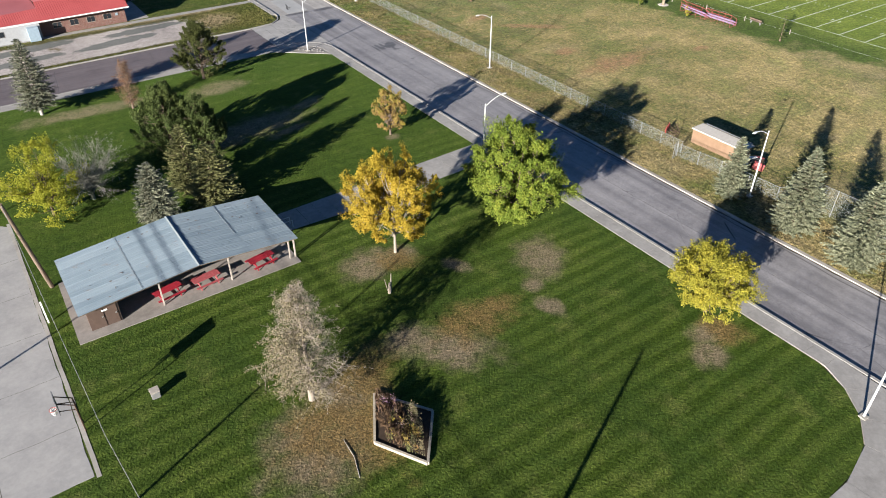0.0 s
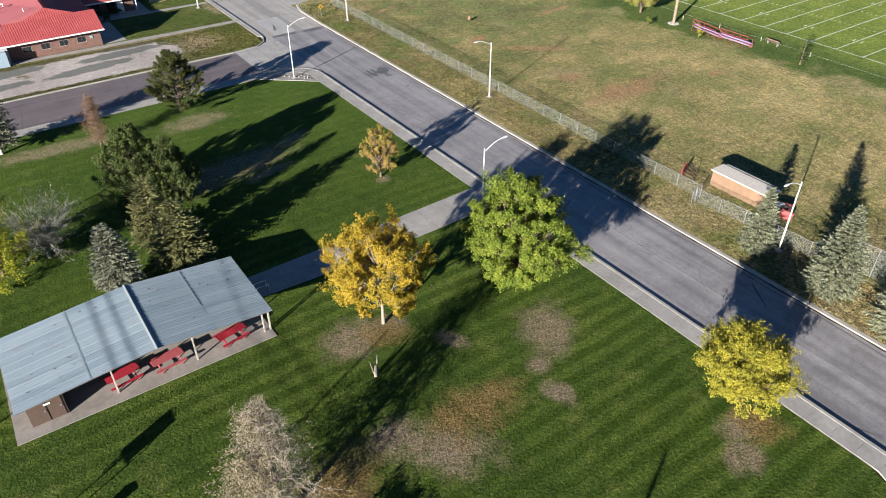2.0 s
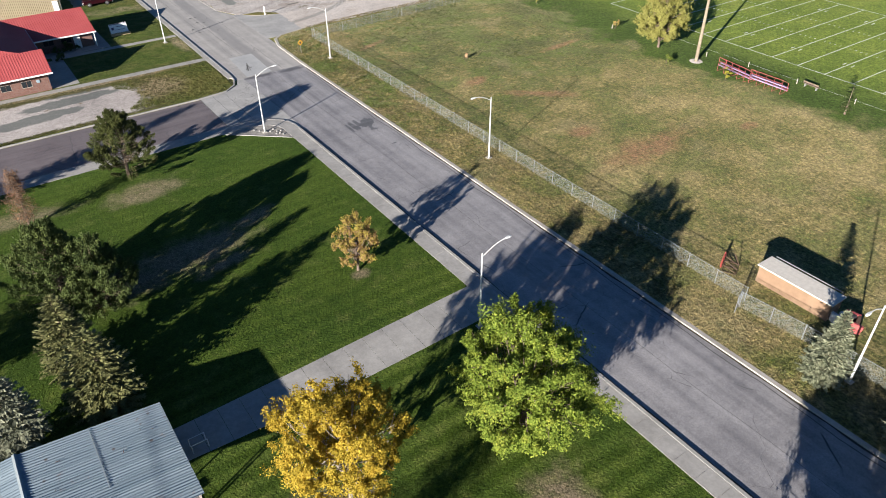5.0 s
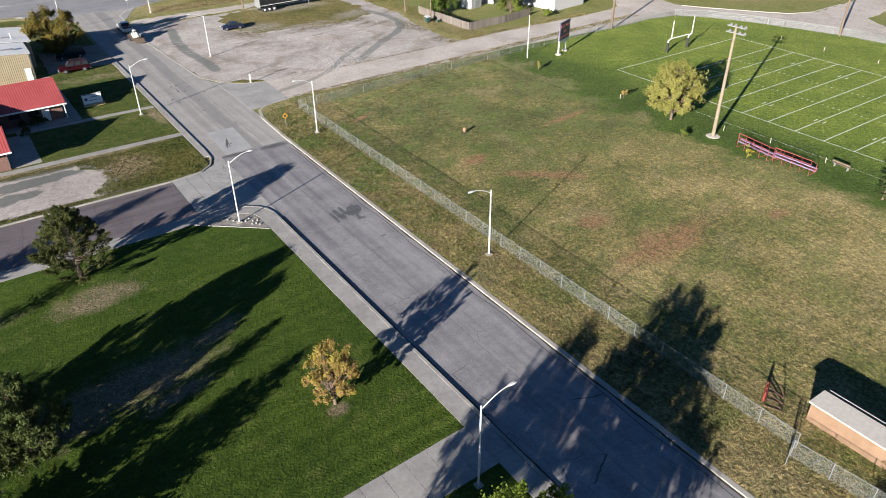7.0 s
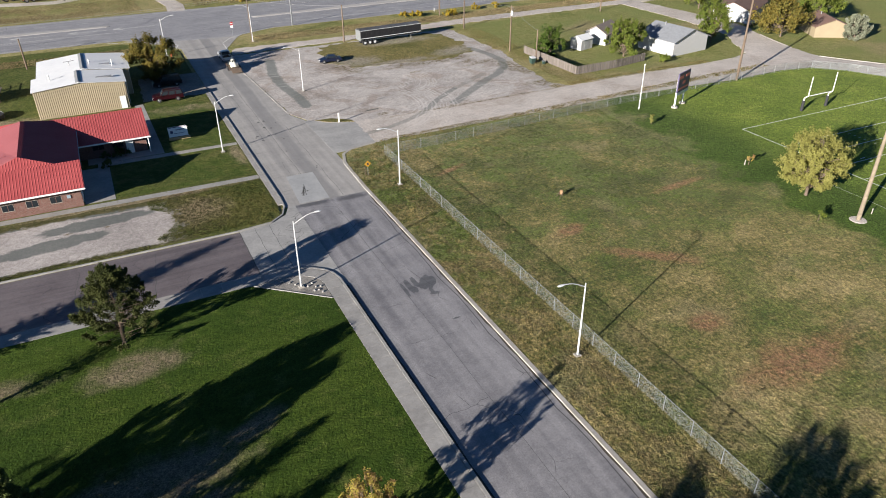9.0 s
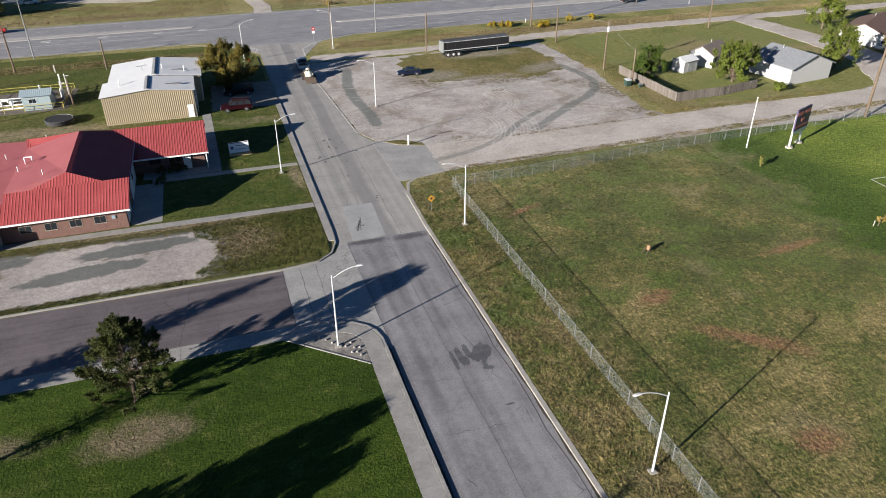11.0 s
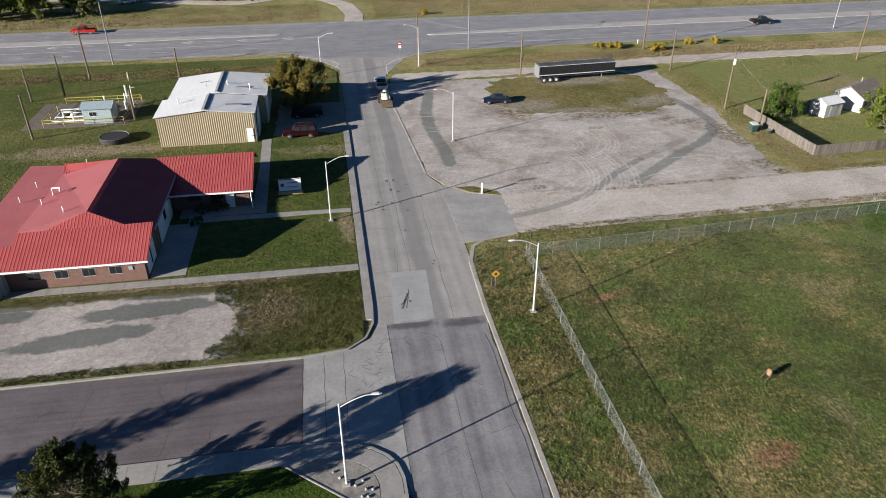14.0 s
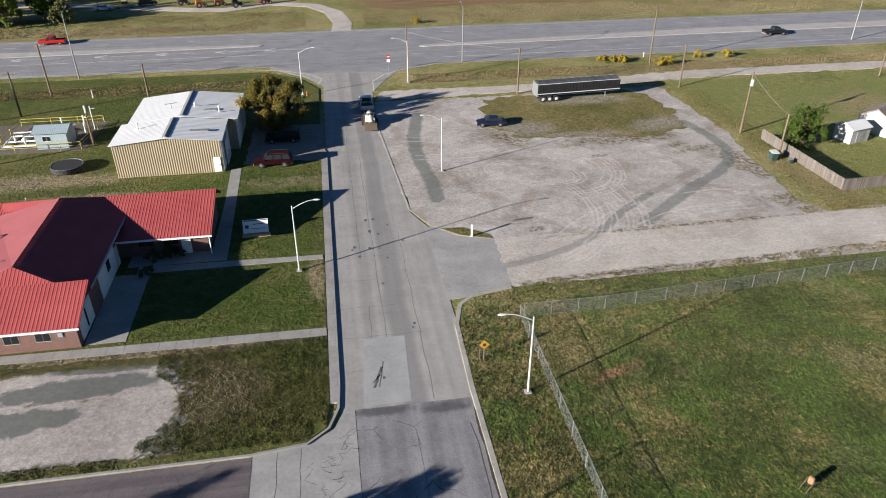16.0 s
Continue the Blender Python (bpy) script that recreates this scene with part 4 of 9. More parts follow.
bm = B()
for x in (-7.4, -12.6, -17.8, -23):
    strip(bm, [(x + 0.05 * math.sin(i * 1.9 + x), 36.4 + i * 1.55) for i in range(23)], 0.05, 0.1, 0.1365)
for y in (41.2, 47.0, 53.0, 59.0, 65.0):
    strip(bm, [(-40 + i * 1.26, y + 0.04 * math.sin(i * 2.3 + y)) for i in range(31)], 0.03, 0.1, 0.1362)
setting("lot_joints", bm, plain("dirty_slab_joint", (0.12, 0.115, 0.10), 0.95, 0, 0.3), "dirty joints and cracks between parking slabs", "road joint")

# kerbs
bm = B()
strip(bm, [(KX0, 97), (KX0, -90)], -0.28, -0.05, 0.185)
strip(bm, [(48.1, 97), (48.07, 98.6), (47.75, 99.9), (47.1, 100.9), (46.0, 101.8), (44.4, 102.5), (42.6, 102.9), (40.8, 103.0), (-90, 103.0)], 0.22, -0.05, 0.155)
setting("kerb_west", bm, m_walk, "pale concrete kerb along the park", "kerb")
bm = B()
strip(bm, [(KX1, -90), (KX1, 118), (58.3, 126.8), (59.2, 130.0), (60.8, 131.3), (65.0, 132.2)], -0.42, -0.05, 0.14)
setting("kerb_east", bm, m_kerb, "weathered pale kerb along the playing field", "kerb")
bm = B()
strip(bm, [(-90, 113.3), (40.6, 113.3), (44.8, 113.8), (46.5, 115.2), (47.3, 117.3), (47.45, 120), (47.45, 170)], 0.2, -0.05, 0.14)
setting("kerb_north_west", bm, m_walk, "broken pale kerb round the gravel parking strip", "kerb")
bm = B()
# the west strip paints the kerb's shadow together with gutter dirt
strip(bm, [(48.1 + 0.05 * math.sin(i * 1.7), 97 - i * 1.9) for i in range(60)], 0.24, 0.0, 0.0127)
strip(bm, [(57.82 + 0.06 * math.sin(i * 1.9) + 0.03 * math.sin(i * 4.1), -20 + i * 1.4) for i in range(98)], -0.22, 0.0, 0.0123)
setting("gutter_dirt_shade", bm, plain("dark_gutter_dirt_and_shade", (0.065, 0.058, 0.05), 0.95, 0, 0.35, 1.5), "dark dirt along the kerbs, with painted kerb shadow on the west", "gutter")
bm = B()
strip(bm, [(56.9, 150.5), (55.5, 178), (55.6, 190)], -0.2, -0.05, 0.045)
strip(bm, [(-2.08 + 0.02 * math.sin(i * 1.7), 36 + i * 2.0) for i in range(19)], -0.3, 0.0, 0.139)
strip(bm, [(112, 142.5), (125, 142.3), (138.7, 141.6), (148.5, 142.1), (153.2, 143.4)], 0.16, -0.05, 0.07)
strip(bm, [(165.3, 135), (168.9, 129.3), (175, 120.5), (178.7, 115.9), (184, 113.8), (196, 114)], 0.2, -0.05, 0.09)
strip(bm, [(166.0, 142.6), (167.5, 148.5), (169.2, 154)], 0.2, -0.05, 0.09)
setting("kerb_lot", bm, m_kerb, "low concrete kerb along the gravel lot", "kerb")


def slab_row(name, label, quads, top, mat=None):
    """A pavement whose slabs are separate pieces with open joints."""
    bed = B()
    for q in quads:
        prism(bed, q, -0.05, top - 0.03)
    ob = setting(name, bed, m_dirt, label, "pavement")
    for q in quads:
        cx, cy = sum(p[0] for p in q) / len(q), sum(p[1] for p in q) / len(q)
        s = B()
        prism(s, [(x - 0.012 * (1 if x > cx else -1) - cx, y - 0.012 * (1 if y > cy else -1) - cy) for x, y in q], top - 0.05, top + random.uniform(-0.004, 0.004))
        p = part("slab", s, mat or m_walk, ob)
        p.location = (cx, cy, 0)
    return ob


def run_x(x0, x1, ya0, yb0, ya1, yb1, n):
    """Quads between two lines that run from x0 to x1."""
    f = lambda a, b, k: a + (b - a) * k / n
    return [[(f(x0, x1, i), f(ya0, ya1, i)), (f(x0, x1, i + 1), f(ya0, ya1, i + 1)), (f(x0, x1, i + 1), f(yb0, yb1, i + 1)), (f(x0, x1, i), f(yb0, yb1, i))] for i in range(n)]


def run_y(y0, y1, x0, x1, n):
    d = (y1 - y0) / n
    return [[(x0, y0 + i * d), (x1, y0 + i * d), (x1, y0 + (i + 1) * d), (x0, y0 + (i + 1) * d)] for i in range(n)]
slab_row("pavement_west", "concrete pavement between park lawn and road", run_y(14.5, 95.2, 46.2, 47.8, 45), 0.14)
slab_row("pavement_shelter", "concrete path from the shelter to the road", run_x(19.2, 29.5, 55.0, 58.3, 54.6, 58.6, 6) + run_x(29.5, 46.2, 54.6, 58.6, 55.0, 59.2, 9), 0.135)
slab_row("pavement_side", "narrow concrete pavement along the side street", run_x(-30, 40.8, 101.0, 102.8, 101.0, 102.8, 34), 0.137)
slab_row("pavement_corner_south", "pale concrete pavement round the street corner", [[(46.2, 14.5), (45.2, 12.3), (47.6, 10.2), (47.8, 14.5)], [(45.2, 12.3), (43.5, 10.2), (45.6, 7.0), (47.6, 10.2)], [(43.5, 10.2), (41.4, 8.7), (42.6, 4.6), (45.6, 7.0)], [(41.4, 8.7), (37.6, 7.8), (38, 3.6), (42.6, 4.6)], [(37.6, 7.8), (32, 7.8), (32, 3.4), (38, 3.6)]], 0.139)
corner_in = [(46.2, 95.2), (46.2, 97), (46.2, 98.3), (45.95, 99.2), (45.5, 99.9), (44.7, 100.5), (43.6, 100.95), (42.2, 101.2), (40.8, 101.1)]
corner_out = [(47.8, 95.2), (47.84, 97), (47.82, 98.5), (47.5, 99.75), (46.9, 100.7), (45.85, 101.55), (44.3, 102.25), (42.5, 102.65), (40.8, 102.76)]
slab_row("pavement_corner_north", "concrete landing that curves round the street corner", [[i0, i1, o1, o0] for i0, i1, o0, o1 in zip(corner_in, corner_in[1:], corner_out, corner_out[1:])], 0.141)
slab_row("pavement_building", "concrete pavement along the brick building", run_x(2, 46.5, 127.5, 128.7, 127.0, 128.2, 30), 0.13)
slab_row("pavement_entry", "short concrete walk from building to street", run_x(27.2, 46.4, 140.6, 142.0, 140.6, 141.5, 12), 0.132)
slab_row("pavement_court", "concrete court in front of the building entrance", [[(25.02, 129), (28.6, 129), (28.6, 140.55), (25.02, 140.55)], [(26, 142), (36.2, 142), (36.2, 144.5), (26, 144.5)], [(34.4, 144.5), (36.2, 144.5), (36.0, 156), (34.6, 156)], [(34.6, 156), (36.0, 156), (35.8, 166.4), (34.4, 166.4)]], 0.128)
slab_row("pavement_north", "concrete pavement strip along the street", run_y(118, 168, 46.6, 47.25, 24), 0.125)
bm = B()
prism(bm, [(39.5, 101.0), (46.15, 95.35)] + [(x - 0.04, y - 0.03) for x, y in corner_in[1:8]], -0.05, 0.128)
setting("rubble_bed", bm, gravel("dark_rubble", (0.16, 0.15, 0.14), (0.34, 0.32, 0.29)), "dark stone bed at the street corner", "gravel")

bm = B()
beam(bm, (39.5, 100.95, 0.13), (46.12, 95.3, 0.13), 0.1, 0.1)
setting("bed_edging", bm, m_walk, "thin pale concrete edging between lawn and stone bed", "edging")
rs = random.Random(21)
for x, y in ((44.6, 98.3), (45.2, 97.9), (45.4, 97.2), (45.0, 98.7), (44.9, 97.3), (45.7, 96.7), (43.0, 99.8), (42.4, 100.3), (43.5, 99.2), (45.6, 97.8)):
    bm = B()
    bmesh.ops.create_icosphere(bm, subdivisions=2, radius=0.12)
    for v in bm.verts:
        v.co *= 1 + 0.5 * noise.noise(v.co * 7 + Vector((x * 3, y * 5, 0)))
        v.co.z *= 0.8
    st = tagged(new("rock", finish("rock", bm, m_walk)), "pale rough rock on the dark stone bed", "rock", "rocks in the bed")
    st.matrix_world = pose(x + rs.uniform(-0.1, 0.1), y, 0.19, 0, 0, rs.uniform(0, 360))

# ---------------------------------------------------------------- painted lines
bm = B()
FX0, FX1, FY = 118.3, 152.4, 111.2
box(bm, FX0, 0, 0.112, FX0 + 0.13, FY, 0.116)
box(bm, FX1, 0, 0.112, FX1 + 0.13, FY, 0.116)
box(bm, FX0 + 0.13, FY - 0.13, 0.112, FX1, FY, 0.116)
YL = 4.325
for k in range(1, 26):
    y = 103.1 - YL * (k - 1)
    if y < 1:
        break
    box(bm, FX0 + 0.13, y, 0.112, FX1, y + 0.13, 0.116)
    for i in range(1, 5):
        for x in (131.4, 140.0):
            box(bm, x - 0.25, y - i * YL / 5, 0.112, x + 0.25, y - i * YL / 5 + 0.09, 0.116)
    if k % 2 == 1 and k > 1:
        for x in (124.7, 146.35):
            for dy in (-0.75, 0.55):
                box(bm, x - 0.5, y + dy, 0.112, x + 0.5, y + dy + 0.16, 0.116)
# thin limit line outside the pitch
box(bm, FX0 - 5.2, 20, 0.112, FX0 - 5.16, 96, 0.1155)
setting("field_markings", bm, m_line, "white football yard lines and hash marks on grass", "line marking")

bm = B()
box(bm, -700, 216.4, 0.022, 34, 216.55, 0.0245)
box(bm, 72, 217.4, 0.022, 900, 217.55, 0.0245)
box(bm, -700, 242.6, 0.022, 900, 242.75, 0.0245)
for i in range(70):
    x = -200 + 9.5 * i
    if not 36 < x < 66:
        box(bm, x, 220.8, 0.022, x + 2.6, 220.95, 0.0245)
        box(bm, x, 238.4, 0.022, x + 2.6, 238.55, 0.0245)
box(bm, -120, 224.6, 0.022, 36, 224.78, 0.0245)
for p in ([(46.6, 203), (47.4, 206), (45.5, 209), (40, 212.5), (33, 214.5)], [(56.4, 197), (56.6, 203), (59, 207), (64, 210.5), (70, 212.6)]):
    strip(bm, p, 0.18, 0.022, 0.0245)
for x in (-28, -14, 2, 14, 26, 36):
    beam(bm, (x, 228.4, 0.0235), (x + 9.0, 228.4, 0.0235), 0.15, 0.003)
    beam(bm, (x - 0.5, 228.4, 0.0236), (x + 1.7, 229.5, 0.0236), 0.34, 0.003)
    beam(bm, (x - 0.5, 228.4, 0.0237), (x + 1.7, 227.3, 0.0237), 0.34, 0.003)
setting("road_markings", bm, m_rdline, "worn white lane lines and turn arrows", "line marking")

bm = B()
rs = random.Random(9)
for i, (x, y, rx, ry, turn) in enumerate(((53.2, 93.5, 0.2, 1.35, 0), (53.85, 93.9, 0.3, 1.35, 0), (54.15, 93.2, 0.3, 0.7, 0), (54.65, 94.4, 0.27, 1.1, 0), (55.2, 93.5, 0.55, 0.75, 0), (55.95, 93.9, 0.85, 1.25, -20), (55.6, 92.2, 0.2, 0.6, 0), (55.7, 91.7, 0.5, 0.25, -10), (55.7, 86.9, 0.4, 0.12, 0))):
    ring = []
    for j in range(26):
        a = 2 * math.pi * j / 26
        k = 1 + 0.28 * noise.noise((2 * math.cos(a) + x, 2 * math.sin(a) + y, i))
        u, v, q = rx * k * math.cos(a), ry * k * math.sin(a), radians(turn)
        ring.append((x + u * math.cos(q) - v * math.sin(q), y + u * math.sin(q) + v * math.cos(q)))
    prism(bm, ring, 0.0, 0.0130 + 0.0004 * i)
setting("road_patch", bm, asphalt("patch_asphalt", (0.085, 0.085, 0.09), (0.135, 0.135, 0.14)), "dark asphalt repair patch on the street", "road")
bm = B()
prism(bm, [(68.4, 226.7), (69.4, 226.0), (133.8, 227.2), (420, 229.0), (420, 234.2), (136.4, 232.0), (69.4, 227.4)], -0.05, 0.11)
prism(bm, [(35.0, 232.3), (34.2, 233.1), (-18.6, 234.3), (-120, 236.5), (-120, 231.0), (-17.3, 230.6), (34.2, 231.6)], -0.05, 0.11)
setting("highway_median", bm, concrete("median_concrete", (0.30, 0.285, 0.27), (0.43, 0.41, 0.39)), "long narrow raised concrete median in the highway", "median")
# ---------------------------------------------------------------- trees
def quads_mesh(name, c, u, v, mat):
    """One mesh of loose four-cornered leaves: centres c, half axes u and v (arrays)."""
    n = len(c)
    verts = np.empty((n, 4, 3))
    verts[:, 0], verts[:, 1], verts[:, 2], verts[:, 3] = c - u, c + v * 0.8, c + u, c - v * 0.8
    me = bpy.data.meshes.new(name)
    me.vertices.add(n * 4)
    me.vertices.foreach_set("co", verts.ravel())
    me.loops.add(n * 4)
    me.loops.foreach_set("vertex_index", np.arange(n * 4))
    me.polygons.add(n)
    me.polygons.foreach_set("loop_start", np.arange(n) * 4)
    me.update(calc_edges=True)
    me.validate()
    me.materials.append(mat)
    return me


def unit(a):
    return a / np.maximum(np.linalg.norm(a, axis=1, keepdims=True), 1e-9)


def limbs_mesh(name, segs, mat, n=6):
    """Tapered limbs: segs of (p0, p1, r0, r1)."""
    verts, faces = [], []
    for p, q, r0, r1 in segs:
        p, q = Vector(p), Vector(q)
        m3 = (q - p).to_track_quat("Z", "Y").to_matrix()
        k = len(verts)
        for base, r in ((p, r0), (q, r1)):
            for i in range(n):
                a = 2 * math.pi * i / n
                verts.append(base + m3 @ Vector((r * math.cos(a), r * math.sin(a), 0)))
        for i in range(n):
            faces.append((k + i, k + (i + 1) % n, k + n + (i + 1) % n, k + n + i))
        faces.append(tuple(k + n + i for i in range(n)))
    return mesh_of(name, verts, faces, mat, True)


def broadleaf(label, x, y, h, r, mat, seed, clear=0.22, leaves=9000, leaf=0.19, bark=None, squash=1.0, lobes=26, gaps=0.0, z=0.11, category="tree", point=0.25, stem=1.0, plume=0.25, uneven=0.34):
    """Trunk, limbs and a crown of many small leaves in uneven lobes."""
    rng = np.random.default_rng(seed)
    ob = thing("tree", label, category, at=(x, y, z))
    bark = bark or m_bark
    base = h * clear
    cz, rz = base + (h - base) * 0.5, (h - base) * 0.5 * squash
    cs, rs = [], []
    for i in range(lobes):
        d = unit(rng.normal(size=(1, 3)))[0]
        bulge = 1.0 + uneven * noise.noise((d[0] * 1.9, d[1] * 1.9, d[2] * 1.9 + seed))
        k = (rng.uniform(0.62, 1.0) if i % 4 else rng.uniform(0.2, 0.6)) * bulge
        taper = 1.0 - point * max(0, d[2])
        cs.append((d[0] * r * k * taper, d[1] * r * k * taper, cz + d[2] * rz * k))
        rs.append(rng.uniform(0.6, 1.35) * r * (0.19 if lobes > 60 else 0.26))
    cs, rs = np.array(cs), np.array(rs)
    segs = [((0, 0, -0.1), (0, 0, base * 0.7), 0.035 * h ** 0.85 * 1.1 * stem, 0.028 * h ** 0.85 * stem), ((0, 0, base * 0.7), (0.1, 0.05, cz), 0.028 * h ** 0.85 * stem, 0.016 * h ** 0.8 * stem)]
    trunk = limbs_mesh("trunk", segs, bark, 10)
    part("trunk", trunk, bark, ob)
    segs = []
    for c in cs:
        s = Vector((0, 0, rng.uniform(base * 0.7, cz)))
        mid = s.lerp(Vector(c), 0.55) + Vector((0, 0, -0.1 * r))
        segs += [(s, mid, 0.007 * h * stem, 0.004 * h * stem), (mid, mid.lerp(Vector(c), 0.8), 0.004 * h * stem, 0.0015 * h)]
        for j in range(3):
            e = Vector(c) + Vector(rng.normal(size=3)) * r * 0.07
            segs.append((mid.lerp(Vector(c), 0.5), e, 0.0022 * h, 0.0008 * h))
    part("branchwork", limbs_mesh("branchwork", segs, bark, 5), bark, ob)
    # every lobe is a handful of leafy sprays that reach outwards and up
    ncl = lobes * 8
    pick = np.arange(ncl) % lobes
    axis = unit(cs - np.array((0, 0, cz - 0.35 * rz)))
    d = unit(rng.normal(size=(ncl, 3)) + axis[pick] * 0.4)
    cl = cs[pick] + d * (rs[pick] * rng.uniform(0.15, 1.05, ncl))[:, None]
    cr = rs[pick] * rng.uniform(0.3, 0.62, ncl)
    way = unit(axis[pick] * 0.8 + rng.normal(size=(ncl, 3)) * 0.55 + np.array((0, 0, plume)))
    if gaps:
        ok = rng.random(ncl) > gaps * rng.uniform(0.3, 1.7, lobes)[pick]
        cl, cr, d, pick, way = cl[ok], cr[ok], d[ok], pick[ok], way[ok]
    idx = rng.integers(0, len(cl), leaves)
    c = cl[idx] + way[idx] * (cr[idx] * rng.uniform(-1.1, 1.3, leaves))[:, None] + rng.normal(size=(leaves, 3)) * (cr[idx] * 0.31)[:, None]
    c[:, 2] = np.maximum(c[:, 2], base * 0.75)
    nrm = unit(axis[pick][idx] * 0.45 + d[idx] * 0.35 + np.array((0, 0, 0.35)) + rng.normal(size=(leaves, 3)) * 0.55)
    u = unit(np.cross(nrm, rng.normal(size=(leaves, 3))))
    v = unit(np.cross(nrm, u))
    s = rng.uniform(0.55, 1.4, leaves)[:, None] * leaf
    part("crown", quads_mesh("crown", c, u * s, v * s * 0.6, mat), mat, ob)
    return ob


def conifer(label, x, y, h, r, mat, seed, skirt=0.06, droop=0.25, dense=1.0, z=0.11, power=0.8, leaf=1.0, bark=None, rag=0.72, broad=0.32):
    """A spruce: whorls of drooping boughs, each set with flat sprays of needles."""
    rng = np.random.default_rng(seed)
    bark = bark or m_bark
    ob = thing("conifer_tree", label, "tree", at=(x, y, z))
    part("trunk", limbs_mesh("trunk", [((0, 0, -0.1), (0, 0, h * 0.5), 0.018 * h + 0.06, 0.012 * h), ((0, 0, h * 0.5), (0, 0, h * 0.98), 0.012 * h, 0.01)], bark, 9), bark, ob)
    C, U, V, segs = [], [], [], []
    nw = int(h * 3.2)
    for i in range(nw):
        f = i / (nw - 1)
        zz = h * (skirt + (0.985 - skirt) * f)
        R = r * (1 - f) ** power + 0.12
        if f < 0.1:
            R *= 0.82 + 1.8 * f
        nb = int((7 + 7 * (1 - f)) * dense)
        a0 = rng.uniform(0, 6.28)
        for b in range(nb):
            L = R * rng.uniform(rag, 1.12)
            a = a0 + 6.283 * b / nb + rng.normal() * 0.12
            dx, dy = math.cos(a), math.sin(a)
            zb = zz + rng.normal() * 0.08
            up = 0.35 * f - droop * (1 - f)
            steps = max(2, int(L / 0.22))
            if L > 0.8 and b % 2 == 0:
                segs.append(((0, 0, zb), (dx * L * 0.85, dy * L * 0.85, zb + L * up * 0.7), 0.012 * L + 0.008, 0.005))
            for k in range(steps):
                s = (k + 0.6) / steps
                if s < 0.25 and L > 1.2:
                    continue
                p = np.array((dx * L * s, dy * L * s, zb + L * (up * s + 0.12 * s * s)))
                side = np.array((-dy, dx, 0.0))
                fw = np.array((dx, dy, up))
                wdt = (0.17 + 0.11 * (1 - s) * min(L, 2)) * leaf
                for sg in (-1, 0, 1):
                    q = fw * rng.uniform(0.7, 1.1) + side * sg * rng.uniform(0.6, 1.0) + np.array((0, 0, rng.normal() * 0.18 - 0.1 * abs(sg)))
                    q = q / np.linalg.norm(q)
                    w = np.cross(q, np.array((0, 0, 1.0)) + rng.normal(size=3) * 0.35)
                    w = w / max(1e-6, np.linalg.norm(w))
                    ln = wdt * rng.uniform(0.85, 1.3)
                    C.append(p + q * ln * 0.6)
                    U.append(q * ln)
                    V.append(w * ln * broad)
    part("branchwork", limbs_mesh("branchwork", segs, bark, 4), bark, ob)
    part("crown", quads_mesh("crown", np.array(C), np.array(U), np.array(V), mat), mat, ob)
    return ob


def plumed(label, x, y, h, r, mat, seed, clear=0.05, plumes=200, per=170, size=0.07, long=0.9, fat=0.2, lift=0.9, bark=None, z=0.11, point=0.6, uneven=0.45, stem=1.0):
    """An evergreen whose limbs end in upswept brushes of needles."""
    rng = np.random.default_rng(seed)
    bark = bark or m_bark
    ob = thing("conifer_tree", label, "tree", at=(x, y, z))
    part("trunk", limbs_mesh("trunk", [((0, 0, -0.1), (0.08, 0, h * 0.4), (0.022 * h + 0.05) * stem, 0.016 * h * stem), ((0.08, 0, h * 0.4), (0, 0.05, h * 0.9), 0.016 * h * stem, 0.02)], bark, 9), bark, ob)
    segs, C, U, V = [], [], [], []
    for i in range(plumes):
        f = ((i + rng.uniform(0, 1)) / plumes) ** 0.9
        a = rng.uniform(0, 6.283)
        prof = min(1.0, 0.5 + 2.2 * f) * (1 - f ** 1.6) ** point + 0.06
        R = r * prof * (rng.uniform(0.72, 1.0) if i % 3 else rng.uniform(0.25, 0.7)) * (1 + uneven * noise.noise((1.4 * math.cos(a), 1.4 * math.sin(a), f * 2.6 + seed)))
        out = np.array((math.cos(a), math.sin(a), 0.0))
        e = out * R + np.array((0, 0, h * (clear + (0.92 - clear) * f)))
        segs.append(((0, 0, max(0.2, e[2] - 0.4 * R)), tuple(e), 0.010 * R + 0.012, 0.006))
        ax = unit((out * (1 - 0.6 * f) + np.array((0, 0, lift)) + rng.normal(size=3) * 0.25)[None])[0]
        L = long * rng.uniform(0.6, 1.25)
        t = rng.uniform(-0.35, 1.0, per)
        wd = fat * L * np.sqrt(np.clip(1.02 - t, 0.03, 1.0)) * np.clip(1.2 + t * 2, 0.3, 1.0)
        C.append(e + np.outer(t * L * 0.7, ax) + rng.normal(size=(per, 3)) * wd[:, None])
        U.append(unit(ax * 0.8 + rng.normal(size=(per, 3)) * 0.55))
    C, U = np.concatenate(C), np.concatenate(U)
    V = unit(np.cross(U, rng.normal(size=U.shape)))
    s = rng.uniform(0.6, 1.3, len(C))[:, None] * size
    part("branchwork", limbs_mesh("branchwork", segs, bark, 4), bark, ob)
    part("crown", quads_mesh("crown", C, U * s * 1.5, V * s * 0.6, mat), mat, ob)
    return ob


